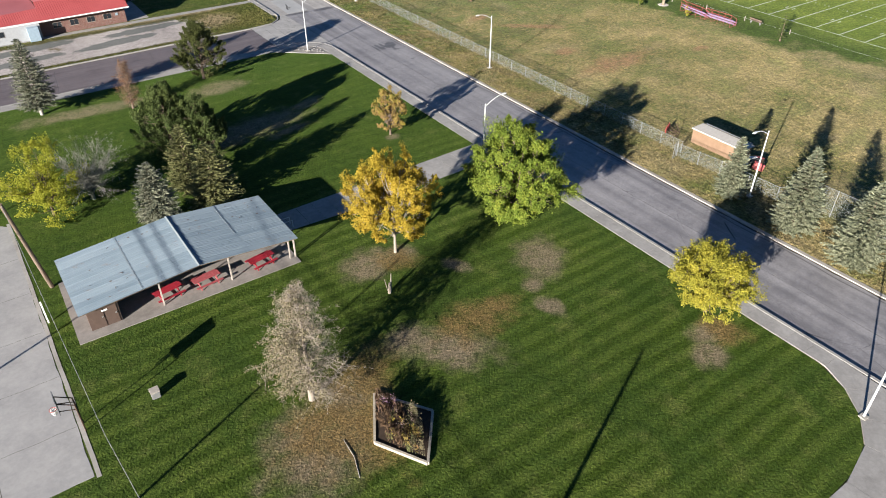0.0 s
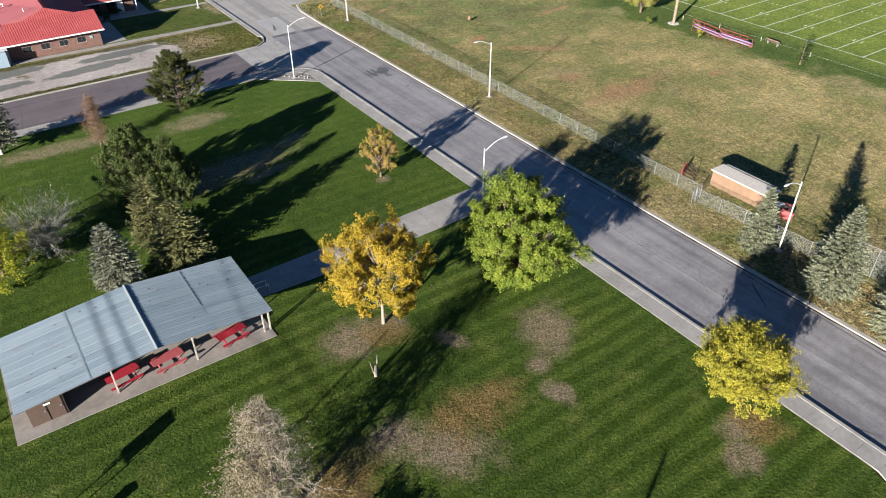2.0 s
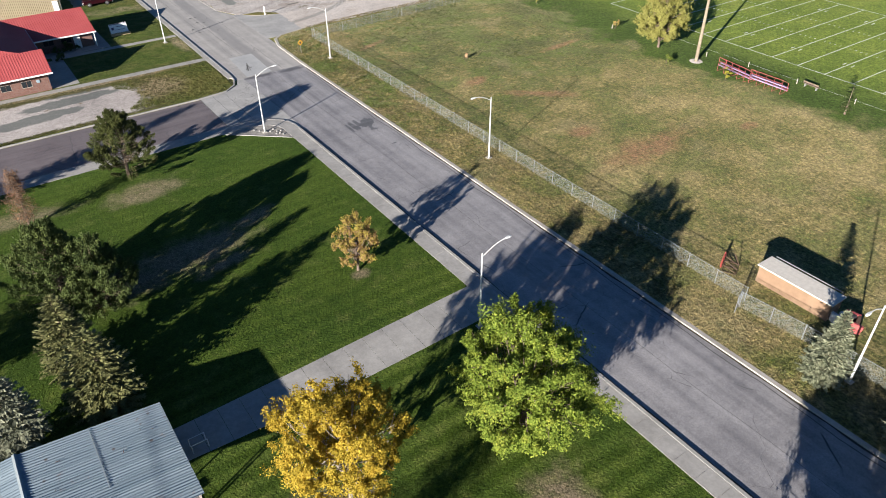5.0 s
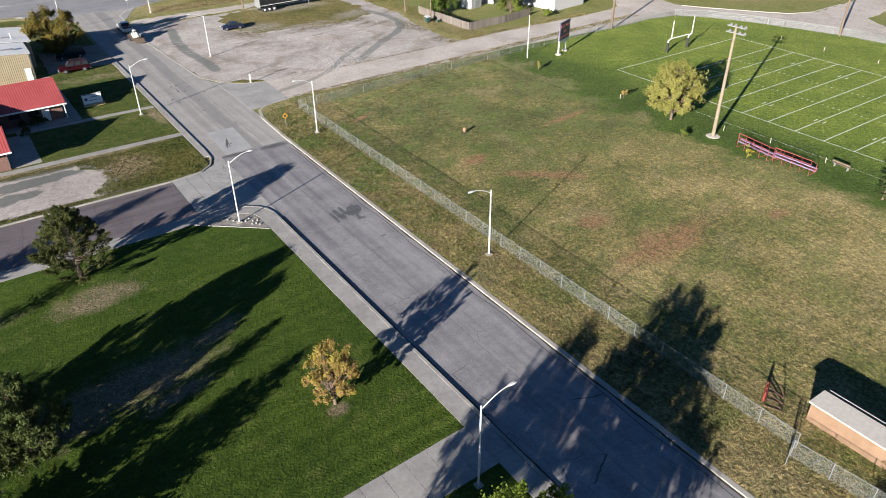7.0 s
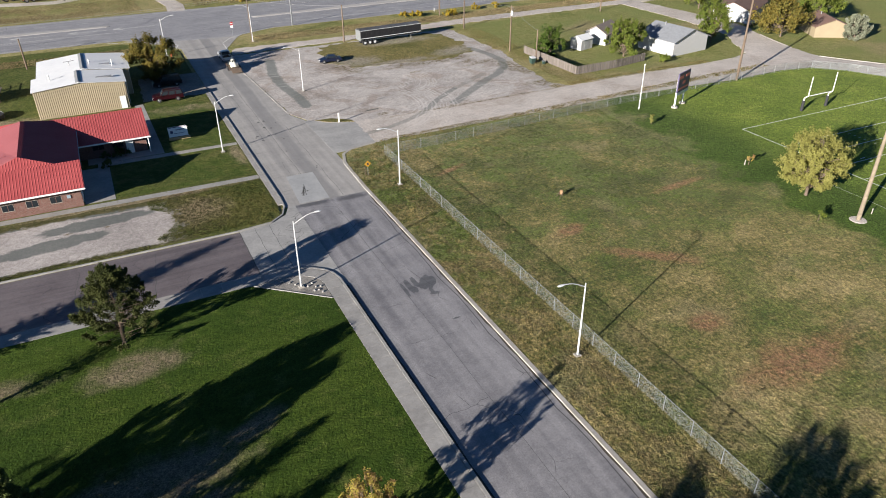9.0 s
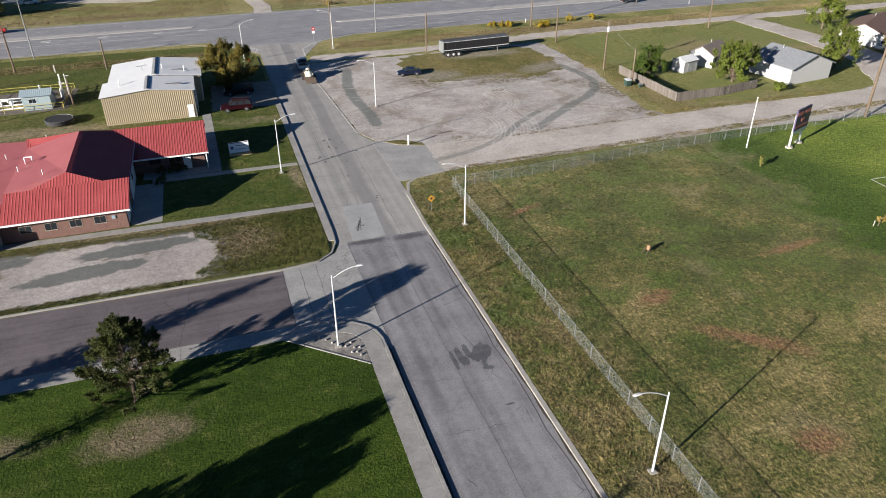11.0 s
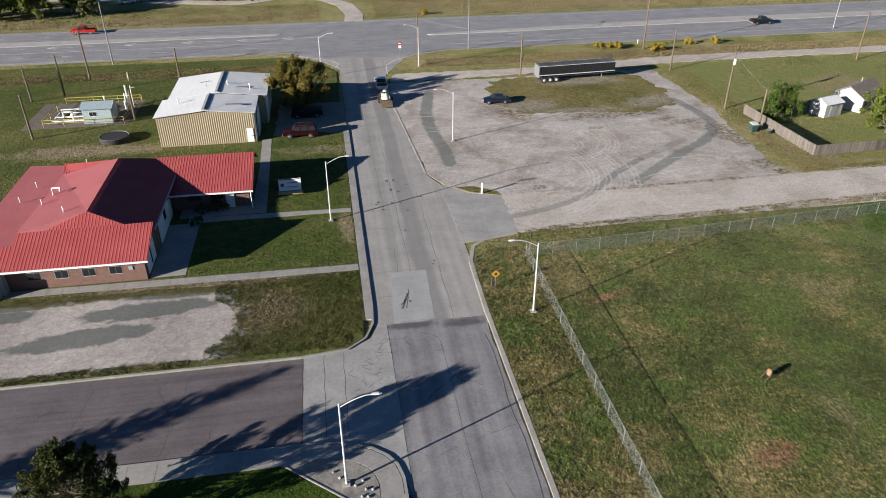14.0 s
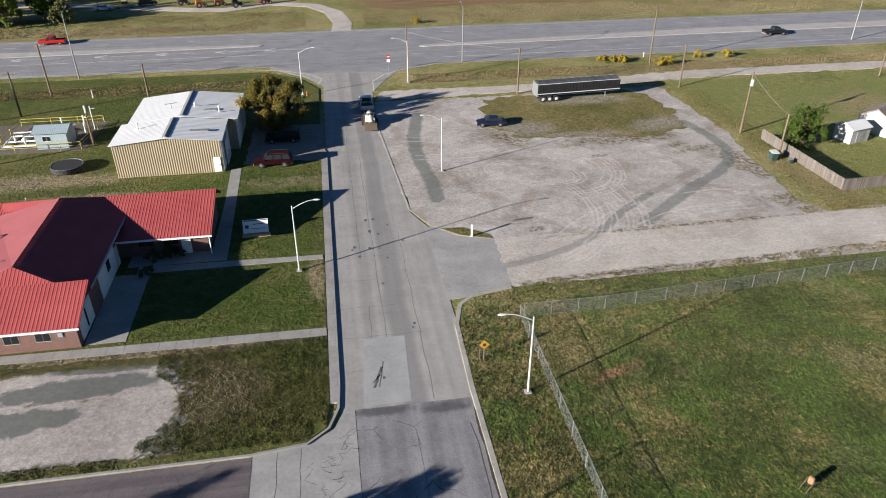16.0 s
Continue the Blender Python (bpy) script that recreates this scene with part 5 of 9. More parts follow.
def bare_tree(label, x, y, h, r, seed, n=120, bark=None, needles=None, count=0, twigs=6, z=0.11, low=0.08, wide=0.6, size=0.15, droop=0.0, fine=0, side=None, clear=0.0, fork=False):
    """A leafless or dying tree: trunk, limbs that bend, twigs and fine twiglets, perhaps a few dry needles."""
    rng = np.random.default_rng(seed)
    bark = bark or m_palebark
    ob = thing("bare_tree", label, "tree", at=(x, y, z))
    part("trunk", limbs_mesh("trunk", [((0, 0, -0.1), (0.05, 0, h * 0.4), 0.02 * h + 0.05, 0.014 * h), ((0.05, 0, h * 0.4), (0, 0, h * (0.6 if fork else 1.0)), 0.014 * h, 0.01)], bark, 9), bark, ob)
    segs, tips, ways = [], [], []
    for i in range(n):
        f = low + (0.97 - low) * (i + rng.uniform(0, 1)) / n
        R = r * (1 - f) ** wide * rng.uniform(0.55, 1.12) * min(1.0, 0.55 + (f - low) * 4) + 0.15
        a = rng.uniform(0, 6.283)
        R *= 1 + 0.3 * noise.noise((1.5 * math.cos(a), 1.5 * math.sin(a), f * 4 + seed))
        if fork:
            s = Vector((0, 0, h * rng.uniform(0.06, 0.28)))
            e = Vector((R * math.cos(a), R * math.sin(a), h * (0.35 + 0.65 * rng.uniform(0, 1) * (1 - 0.35 * (R / r) ** 2))))
        else:
            s = Vector((0, 0, h * f))
            e = s + Vector((R * math.cos(a), R * math.sin(a), R * (rng.uniform(-0.2, 0.35) - droop)))
        mid = s.lerp(e, 0.5) + Vector((0, 0, R * (0.12 + droop * 0.3)))
        segs += [(s, mid, 0.011 * R + 0.016, 0.006 * R + 0.008), (mid, e, 0.006 * R + 0.008, 0.005)]
        for k in range(twigs):
            q = mid.lerp(e, rng.uniform(0.0, 1.0)) if k % 3 else s.lerp(mid, rng.uniform(0.35, 1.0))
            w = q + Vector(rng.normal(size=3)) * 0.16 * (R + 0.7) + (e - s) * 0.16 - Vector((0, 0, 0.12 * droop * R))
            segs.append((q, w, 0.009, 0.003))
            for g0 in (0.35, 0.7, 1.0):
                tips.append(q.lerp(w, g0))
                ways.append((w - q).normalized())
    part("branchwork", limbs_mesh("branchwork", segs, bark, 4), bark, ob)
    T, Wy = np.array(tips), np.array(ways)
    if fine:
        k = rng.integers(0, len(T), fine)
        u = unit(Wy[k] * 0.7 + rng.normal(size=(fine, 3)) * 0.6)
        v = unit(np.cross(u, rng.normal(size=(fine, 3))))
        ln = rng.uniform(0.10, 0.30, fine)[:, None]
        part("twiglets", quads_mesh("twiglets", T[k] + u * ln * 0.8, u * ln, v * 0.011, bark), bark, ob)["kind"] = "stuff"
    if needles:
        ok = np.arange(len(T))
        if side is not None:
            ok = ok[(T[:, 0] * math.cos(radians(side)) + T[:, 1] * math.sin(radians(side)) + rng.normal(size=len(T)) * r * 0.25 > r * 0.30)]
        c = T[ok[rng.integers(0, len(ok), count)]] + rng.normal(size=(count, 3)) * 0.13
        u = unit(rng.normal(size=(count, 3)))
        v = unit(np.cross(u, rng.normal(size=(count, 3))))
        s = rng.uniform(0.5, 1.2, count)[:, None] * size
        part("dry_foliage", quads_mesh("dry_foliage", c, u * s, v * s * 0.5, needles), needles, ob)
    return ob


broadleaf("golden yellow ash tree on the park lawn", 27.0, 46.0, 10.4, 4.1, lf_gold, 11, 0.2, 84000, 0.08, lobes=110, gaps=0.22, stem=0.6, bark=m_greybark, plume=0.7)
broadleaf("dense green maple tree turning yellow", 39.6, 44.0, 10.4, 4.9, lf_green, 12, 0.08, 105000, 0.095, lobes=120, gaps=0.16, plume=0.0)
broadleaf("small round lime yellow tree by the pavement", 43.9, 23.9, 6.4, 3.5, lf_lime, 13, 0.12, 60000, 0.075, lobes=200, plume=0.3, uneven=0.12)
broadleaf("small russet and yellow tree on the lawn", 39.4, 67.0, 5.8, 2.1, lf_rust, 14, 0.1, 24000, 0.065, lobes=64, gaps=0.1, plume=0.6)
plumed("open dark pine tree by the side street", 26.9, 97.0, 8.3, 3.9, lf_pine, 15, 0.14, 170, 240, 0.075, 0.95, 0.20, 0.75, point=0.75)
conifer("grey green spruce tree with bare lower trunk", 5.8, 97.2, 9.8, 2.7, lf_blue, 16, 0.16, 0.15, 1.5, power=0.65, leaf=0.9, bark=m_palebark, broad=0.4)
bare_tree("half bare thin reddish tree", 15.9, 92.6, 6.4, 1.5, 17, 110, m_bark, lf_reddish, 4200, 6, wide=0.5, size=0.07, fine=2500, low=0.12)
plumed("large dark green juniper tree", 16.3, 77.2, 8.6, 3.9, lf_dark, 18, 0.02, 230, 240, 0.075, 1.15, 0.19, 1.3, point=0.6)
plumed("lower dark green juniper beside the large one", 19.2, 75.2, 7.0, 3.2, lf_dark, 118, 0.02, 165, 200, 0.075, 1.1, 0.19, 1.5, point=0.6)
conifer("olive green spruce tree behind the shelter", 15.3, 68.4, 7.3, 2.5, lf_olive, 19, 0.04, 0.08, 1.7, power=0.62, leaf=0.95, broad=0.42, rag=0.6)
conifer("broad olive green spruce tree close behind the shelter", 16.3, 63.5, 7.0, 3.0, lf_olive, 119, 0.03, 0.08, 1.7, power=0.6, leaf=0.95, broad=0.42, rag=0.6)
conifer("small silvery grey spruce behind the shelter", 10.4, 62.5, 7.2, 2.2, lf_blue, 20, 0.14, 0.1, 1.5, power=0.55, broad=0.4, rag=0.6)
broadleaf("sparse yellow green tree with bare limbs", 2.2, 71.4, 7.4, 4.0, lf_willow, 21, 0.08, 24000, 0.085, lobes=44, gaps=0.25, plume=0.4)
bare_tree("grey leafless many-branched tree", 6.2, 72.0, 6.8, 3.6, 22, 70, m_ashbark, None, 0, 11, low=0.05, wide=0.25, fine=9000, fork=True)
bare_tree("dying pale spruce with dry tan needles", 12.4, 34.1, 10.7, 3.6, 23, 140, m_greybark, lf_deadgreen, 9000, 10, low=0.1, wide=0.72, size=0.09, droop=0.2, fine=12000, side=200)
broadleaf("round pale yellow tree beside the pitch", 107.5, 90.4, 8.6, 4.1, lf_field, 24, 0.12, 48000, 0.105, lobes=140, gaps=0.08, plume=0.4, uneven=0.2)
for k, (x, y, h, r) in enumerate([(61.4, 34.6, 6.6, 1.8), (61.0, 27.0, 8.8, 2.55), (60.6, 20.6, 8.4, 2.75), (61.2, 12.6, 7.0, 2.4)]):
    conifer("pale blue-green spruce on the road verge", x, y, h, r, lf_pale, 30 + k, 0.03, 0.05, 1.8, power=0.78, leaf=0.85, broad=0.42, rag=0.68)["group"] = "verge spruces"
broadleaf("broad olive and gold tree beside the tan building", 39.6, 181.4, 8.0, 5.6, lf_autumn, 40, 0.04, 40000, 0.13, lobes=80, gaps=0.2, plume=0.9)
# ---------------------------------------------------------------- street lamps and poles
def street_lamp(x, y, toward, h=7.6, z=0.11):
    ob = thing("street_lamp", "white steel street lamp with a curved arm", "street lamp", "street lamps", at=pose(x, y, z, 0, 0, toward))
    bm = B()
    rod(bm, (0, 0, 0), (0, 0, h), 0.09, 0.055, 12)
    part("pole", bm, m_whitemetal, ob)
    bm = B()
    box(bm, -0.28, -0.28, 0, 0.28, 0.28, 0.12, 0.03)
    part("base", bm, m_kerb, ob)
    pts = [Vector((2.25 * s, 0, h - 0.35 + 0.85 * math.sin(s * math.pi / 2))) for s in [i / 8 for i in range(9)]]
    bm = B()
    for a, b in zip(pts, pts[1:]):
        rod(bm, a, b, 0.038, 0.034, 8)
    part("arm", bm, m_whitemetal, ob)
    bm = B()
    solid(bm, [[(2.15 + dx, w * c, h + 0.5 + zz * s) for c, s in ((1, 0), (0.6, 0.8), (-0.6, 0.8), (-1, 0), (-0.6, -0.6), (0.6, -0.6))] for dx, w, zz in ((0, 0.06, 0.05), (0.2, 0.12, 0.09), (0.5, 0.135, 0.1), (0.7, 0.07, 0.04))])
    part("luminaire", bm, m_whitemetal, ob, "white cobra-head luminaire")
    return ob


for x, y, d in [(43.7, 10.1, 0), (43.8, 54.3, 0), (43.9, 98.6, 0), (43.9, 138.6, 0), (43.8, 197.0, 0), (62.9, 33.1, 180), (62.6, 77.0, 180), (62.6, 116.7, 180), (62.7, 161.3, 180), (62.9, 201.2, 180)]:
    street_lamp(x, y, d, z=0.01 if 150 < y < 170 else 0.11)


def utility_pole(x, y, h, cross=True, lean=(0, 0), label="weathered wooden utility pole", turn=0, r=0.125, z=0.05):
    ob = thing("utility_pole", label, "pole", "utility poles", at=pose(x, y, z, lean[0], lean[1], turn))
    bm = B()
    rod(bm, (0, 0, -0.1), (0, 0, h), r, r * 0.7, 10)
    part("pole", bm, m_wood, ob)
    if cross:
        bm = B()
        box(bm, -1.1, -0.06, h - 0.55, 1.1, 0.06, h - 0.42)
        part("crossarm", bm, m_wood, ob)
        for i, xx in enumerate((-0.95, -0.4, 0.4, 0.95)):
            bm = B()
            rod(bm, (xx, 0, h - 0.42), (xx, 0, h - 0.25), 0.05, 0.03, 8)
            part("insulator", bm, m_grey, ob)
    return ob


utility_pole(-0.4, 58.9, 9.3, False, (3, -7), "leaning brown wooden utility pole by the shelter", z=0.11, r=0.2)
utility_pole(62.8, 201.6, 10.3)
for x, y, h, c in [(81.2, 191.8, 8.0, False), (111.3, 191.1, 7.6, False), (110.3, 168.1, 9.4, False), (110.6, 158.3, 6.4, False), (151.9, 191.4, 9.3, False), (112.4, 206.8, 10.6, True), (0.5, 203.6, 9.0, True), (-1.0, 193.1, 7.4, True), (0.2, 172.2, 7.0, False), (-5.8, 190.9, 6.0, False), (17.5, 199.7, 6.0, False), (13.6, 178.8, 4.8, False), (137.1, 130.4, 15.0, False), (170, 99.8, 13.0, False)]:
    utility_pole(x, y, h, c, r=0.17 if h < 12 else 0.24)
ob = thing("pole_transformer", "pale grey transformer can on a wooden pole", "transformer", at=(110.3, 167.85, 7.9))
bm = B()
rod(bm, (0, 0, -0.45), (0, 0, 0.45), 0.24, 0.24, 12)
part("can", bm, m_whitemetal, ob)
for x in (-0.1, 0.1):
    bm = B()
    rod(bm, (x, 0, 0.45), (x, 0, 0.7), 0.04, 0.03, 6)
    part("bushing", bm, m_grey, ob)
utility_pole(-14, 26.8, 12.0, True, label="wooden utility pole carrying overhead wires", turn=25)
utility_pole(4.8, 9.8, 9.2, False, label="plain wooden utility pole by the pavement", r=0.2, z=0.1)
for x, y, h in [(75.3, 213.0, 10.6), (2.5, 213.3, 12.0), (164.4, 216.7, 9.0)]:
    ob = thing("highway_lamp", "tall pale steel highway lamp pole", "street lamp", "highway lamps", at=(x, y, 0.0))
    bm = B()
    rod(bm, (0, 0, 0), (0, 0, h), 0.14, 0.07, 10)
    part("pole", bm, m_galv, ob)
    bm = B()
    rod(bm, (0, 0, h - 0.1), (0, 2.6, h + 0.5), 0.05, 0.04, 8)
    part("arm", bm, m_galv, ob)
    bm = B()
    box(bm, -0.15, 2.5, h + 0.4, 0.15, 3.3, h + 0.58, 0.05)
    part("luminaire", bm, m_galv, ob)

# overhead wires
def wire(pts, sag, r=0.018):
    cu = bpy.data.curves.new("wire", "CURVE")
    cu.dimensions, cu.bevel_depth, cu.bevel_resolution = "3D", r, 1
    for a, b in zip(pts, pts[1:]):
        a, b = Vector(a), Vector(b)
        sp = cu.splines.new("POLY")
        sp.points.add(12)
        for i in range(13):
            f = i / 12
            p = a.lerp(b, f) - Vector((0, 0, sag * 4 * f * (1 - f)))
            sp.points[i].co = (*p, 1)
    cu.materials.append(m_grey)
    return tagged(new("overhead_wire", cu), "thin sagging overhead wire between poles", "wire")


wire([(-1.5, 58.5, 9.2), (-0.6, 31, 8.2), (1.5, 5, 8.6)], 0.5)
wire([(0.5, 203.6, 8.6), (62.8, 201.6, 9.9), (112.4, 206.8, 10.1)], 0.8)
wire([(0.5, 203.6, 8.2), (62.8, 201.6, 9.5), (112.4, 206.8, 9.7)], 0.8)
wire([(-16.4, -30, 11.0), (-16.4, 68, 11.0)], 0.4, 0.045)
wire([(-18.2, -30, 11.0), (-18.2, 68, 11.0)], 0.4, 0.045)
utility_pole(-17.3, -30, 11.3, True, z=0.13)
utility_pole(-17.3, 68, 11.3, True, z=0.13)
wire([(62.9, 201.4, 9.2), (81.2, 191.8, 7.9), (111.3, 191.1, 7.5), (151.9, 191.4, 9.2)], 0.5)
wire([(111.3, 191.1, 7.2), (110.3, 168.1, 9.2), (110.6, 158.3, 6.3)], 0.4)

# floodlight pole of the pitch
ob = thing("floodlight_pole", "tall wooden floodlight pole with lamp racks", "pole", at=(107.4, 82.9, 0.1))
bm = B()
rod(bm, (0, 0, -0.1), (0, 0, 15.3), 0.26, 0.16, 12)
part("pole", bm, plain("sun_bleached_pole_wood", (0.21, 0.17, 0.12), 0.85, 0, 0.3, 2), ob)
bm = B()
rod(bm, (0, 0, 0), (0, 0, 0.06), 1.0, 0.9, 14)
part("bare_ring", bm, m_dirt, ob)
for zz in (14.4, 15.2):
    bm = B()
    box(bm, -0.08, -1.3, zz - 0.08, 0.08, 1.3, zz + 0.05)
    rack = part("crossarm", bm, m_grey, ob)
    for yy in (-1.1, -0.4, 0.4, 1.1):
        bm = B()
        solid(bm, [[(0.15 + dx, yy + q * math.cos(k * 1.0472), zz + q * math.sin(k * 1.0472)) for k in range(6)] for dx, q in ((0, 0.10), (0.2, 0.18), (0.32, 0.23))])
        part("floodlight", bm, m_grey, rack)


# ---------------------------------------------------------------- chain-link fences
def chain_fence(label, pts, h=1.75, gap=3.05, z=0.11):
    ob = thing("chain_link_fence", label, "fence")
    fab = B()
    rails = B()
    post_me = finish("post", rod(B(), (0, 0, -0.1), (0, 0, h + 0.06), 0.032, 0.032, 8), m_galv)
    for (x0, y0), (x1, y1) in zip(pts, pts[1:]):
        d = math.hypot(x1 - x0, y1 - y0)
        n = max(1, round(d / gap))
        for i in range(n + (1 if (x1, y1) == pts[-1] else 0)):
            p = part("post", post_me, m_galv, ob)
            p.location = (x0 + (x1 - x0) * i / n, y0 + (y1 - y0) * i / n, z)
        vs = [fab.verts.new(c) for c in ((x0, y0, z + 0.03), (x1, y1, z + 0.03), (x1, y1, z + h), (x0, y0, z + h))]
        fab.faces.new(vs)
        rod(rails, (x0, y0, z + h), (x1, y1, z + h), 0.020, 0.020, 6)
    part("mesh_fabric", fab, m_link, ob, "galvanised chain-link fabric")
    part("top_rail", rails, m_galv, ob)
    return ob


chain_fence("grey chain-link fence along the road verge", [(64.6, 43.6), (64.6, 126.8)], 1.5)
chain_fence("grey chain-link fence along the dirt road", [(65.0, 126.9), (73.0, 126.9), (89, 128.0), (109, 129.4), (135, 130.0), (150, 130.6), (156, 129.4), (160.5, 124.7), (164.9, 116), (167.9, 107.5), (170.9, 98), (171.7, 90)], 1.5)
chain_fence("grey chain-link fence beside the equipment shed", [(63.6, 43.4), (64.2, 37.9), (64.4, 31.0), (66.5, 30.0)], 1.6)
chain_fence("tall chain-link backstop fence", [(66.0, 29.0), (66.2, 20.0), (66.4, 8.0), (66.4, -20)], 3.0)

# gate leaf standing open
ob = thing("fence_gate", "narrow open chain-link gate in a pipe frame", "gate", at=pose(63.6, 43.5, 0.11, 0, 0, 200))
bm = B()
for a, b in (((0, 0, 0.05), (0, 0, 1.9)), ((1.1, 0, 0.05), (1.1, 0, 1.9)), ((0, 0, 0.1), (1.1, 0, 0.1)), ((0, 0, 1.85), (1.1, 0, 1.85)), ((0, 0, 0.1), (1.1, 0, 1.85))):
    rod(bm, a, b, 0.03, 0.03, 6)
part("frame", bm, m_galv, ob)
bm = B()
bm.faces.new([bm.verts.new(c) for c in ((0, 0.01, 0.1), (1.1, 0.01, 0.1), (1.1, 0.01, 1.85), (0, 0.01, 1.85))])
part("mesh_fabric", bm, m_link, ob)


# ---------------------------------------------------------------- picnic shelter
ob = thing("picnic_shelter", "open picnic shelter with a corrugated metal gable roof", "shelter", at=(0, 0, 0.1))
bm = B()
prism(bm, [(-0.1, 49.7), (19.1, 49.7), (19.1, 55.0), (19.4, 59.0), (0.1, 59.0)], 0, 0.08)
part("slab", bm, m_stained, ob, "stained concrete floor slab")
EZ, RZ, RX = 2.50, 3.30, 10.3
for x0, x1 in ((0.5, RX), (19.2, RX)):
    slope = part("roof_slope", mesh_of("roof_slope", *wave_sheet((x0, 49.92, EZ - 0.012), (0, 8.86, 0), (x1 - x0, 0, RZ - EZ), 0.19, 0.05), m_zinc), m_zinc, ob)
    # lapped sheets in two courses
    for c0, c1, lift in ((0.0, 0.53, 0.006), (0.5, 1.0, 0.016)):
        for i in range(10):
            y0 = 49.9 + 0.89 * i
            xa, xb = x0 + (x1 - x0) * c0, x0 + (x1 - x0) * c1
            za, zb = EZ + (RZ - EZ) * c0 + lift, EZ + (RZ - EZ) * c1 + lift + random.uniform(0, 0.012)
            part("roof_sheet", mesh_of("roof_sheet", *wave_sheet((xa, y0, za), (0, 0.95 if i < 9 else 0.89, 0), (xb - xa, 0, zb - za), 0.19, 0.05), m_zinc), m_zinc, slope)
bm = B()
solid(bm, [[(RX - 0.15, y, RZ + 0.085), (RX, y, RZ + 0.14), (RX + 0.15, y, RZ + 0.085), (RX + 0.14, y, RZ + 0.05), (RX, y, RZ + 0.11), (RX - 0.14, y, RZ + 0.05)] for y in (49.82, 58.88)])
part("ridge_cap", bm, m_palezinc, ob, "bright folded ridge cap")
for xs, y0, y1 in ((5.55, 49.95, 58.7), (14.6, 53.2, 58.7)):
    bm = B()
    zs = EZ + (RZ - EZ) * ((xs - 0.5) / (RX - 0.5) if xs < RX else (19.2 - xs) / (19.2 - RX)) + 0.075
    box(bm, xs - 0.025, y0, zs - 0.012, xs + 0.025, y1, zs)
    part("lap_seam", bm, m_palezinc, ob, "pale sealed lap between roof sheets")
rs = random.Random(31)
for k in range(16):
    xs, ys = rs.uniform(1.5, 18.2), rs.uniform(50.6, 58.2)
    zs = EZ + (RZ - EZ) * ((xs - 0.5) / (RX - 0.5) if xs < RX else (19.2 - xs) / (19.2 - RX)) + 0.07
    bm = B()
    a, b = rs.uniform(0, 6.28), rs.uniform(0.08, 0.28)
    rod(bm, (xs, ys, zs), (xs + b * math.cos(a), ys + b * math.sin(a), zs + 0.02), 0.025, 0.012, 5)
    part("lifted_nail", bm, m_rust, ob, "rusty lifted fixing on the roof sheet")
bm = B()
for y in (50.25, 54.4, 58.5):
    beam(bm, (0.6, y, EZ - 0.14), (RX, y, RZ - 0.14), 0.12, 0.2)
    beam(bm, (19.1, y, EZ - 0.14), (RX, y, RZ - 0.14), 0.12, 0.2)
part("rafter_frame", bm, m_wood, ob)
for x, top in ((6.9, 2.75), (12.9, 2.8), (18.5, 2.45)):
    for y in (50.7, 58.2):
        bm = B()
        box(bm, x - 0.055, y - 0.055, 0.08, x + 0.055, y + 0.055, top - 0.1)
        part("post", bm, m_oldwhite, ob, "weathered white painted post")
bm = B()
box(bm, 18.95, 50.62, 0.08, 19.07, 50.74, 2.3)
part("post", bm, m_oldwhite, ob)
st = thing("storage_room", "brown boarded storage closet under the shelter roof", "shed", at=(0, 0, 0.18))
bm = B()
box(bm, 1.1, 50.8, 0, 3.5, 57.8, 2.25)
part("walls", bm, m_brown, st)
for x in (1.35, 2.4):
    bm = B()
    box(bm, x, 50.75, 0.05, x + 0.95, 50.80, 2.05)
    dr = part("door", bm, m_brown, st)
    bm = B()
    box(bm, x + 0.75, 50.71, 1.0, x + 0.87, 50.75, 1.1)
    part("latch", bm, m_grey, dr)
bm = B()
box(bm, 2.2, 50.72, 1.55, 2.65, 50.746, 1.7)
part("notice", bm, m_white, st, "small white notice with dark bars")


def picnic_table(x, y, turn, mat, label):
    ob = thing("picnic_table", label, "table", "picnic tables", at=pose(x, y, 0.18, 0, 0, turn))
    for i in range(4):
        bm = B()
        box(bm, -1.22, -0.37 + 0.19 * i, 0.72, 1.22, -0.37 + 0.19 * i + 0.17, 0.76, 0.008)
        part("top_board", bm, mat, ob)
    for s in (-1, 1):
        bm = B()
        box(bm, -1.22, s * 0.78 - 0.13, 0.42, 1.22, s * 0.78 + 0.13, 0.46, 0.008)
        part("bench_board", bm, mat, ob)
        bm = B()
        beam(bm, (s * 0.8, -0.72, 0.02), (s * 0.8, -0.22, 0.70), 0.09, 0.05)
        beam(bm, (s * 0.8, 0.72, 0.02), (s * 0.8, 0.22, 0.70), 0.09, 0.05)
        beam(bm, (s * 0.8, -0.85, 0.38), (s * 0.8, 0.85, 0.38), 0.05, 0.08)
        part("trestle", bm, mat, ob)
    return ob


picnic_table(7.6, 51.7, 8, m_redpaint, "bright red wooden picnic table under the shelter")
picnic_table(10.9, 51.5, 6, m_fadedred, "faded red wooden picnic table under the shelter")
picnic_table(16.0, 51.4, 10, m_redpaint, "bright red wooden picnic table under the shelter")

# bike loop rack by the path
ob = thing("loop_rack", "white bent pipe rack beside the path", "bike rack", at=(19.9, 55.4, 0.14))
for k in (0, 0.7):
    bm = B()
    for a, b in (((0, k, 0), (0, k, 0.75)), ((0, k, 0.75), (1.1, k, 0.75)), ((1.1, k, 0.75), (1.1, k, 0))):
        rod(bm, a, b, 0.03, 0.03, 6)
    part("hoop", bm, m_whitemetal, ob)
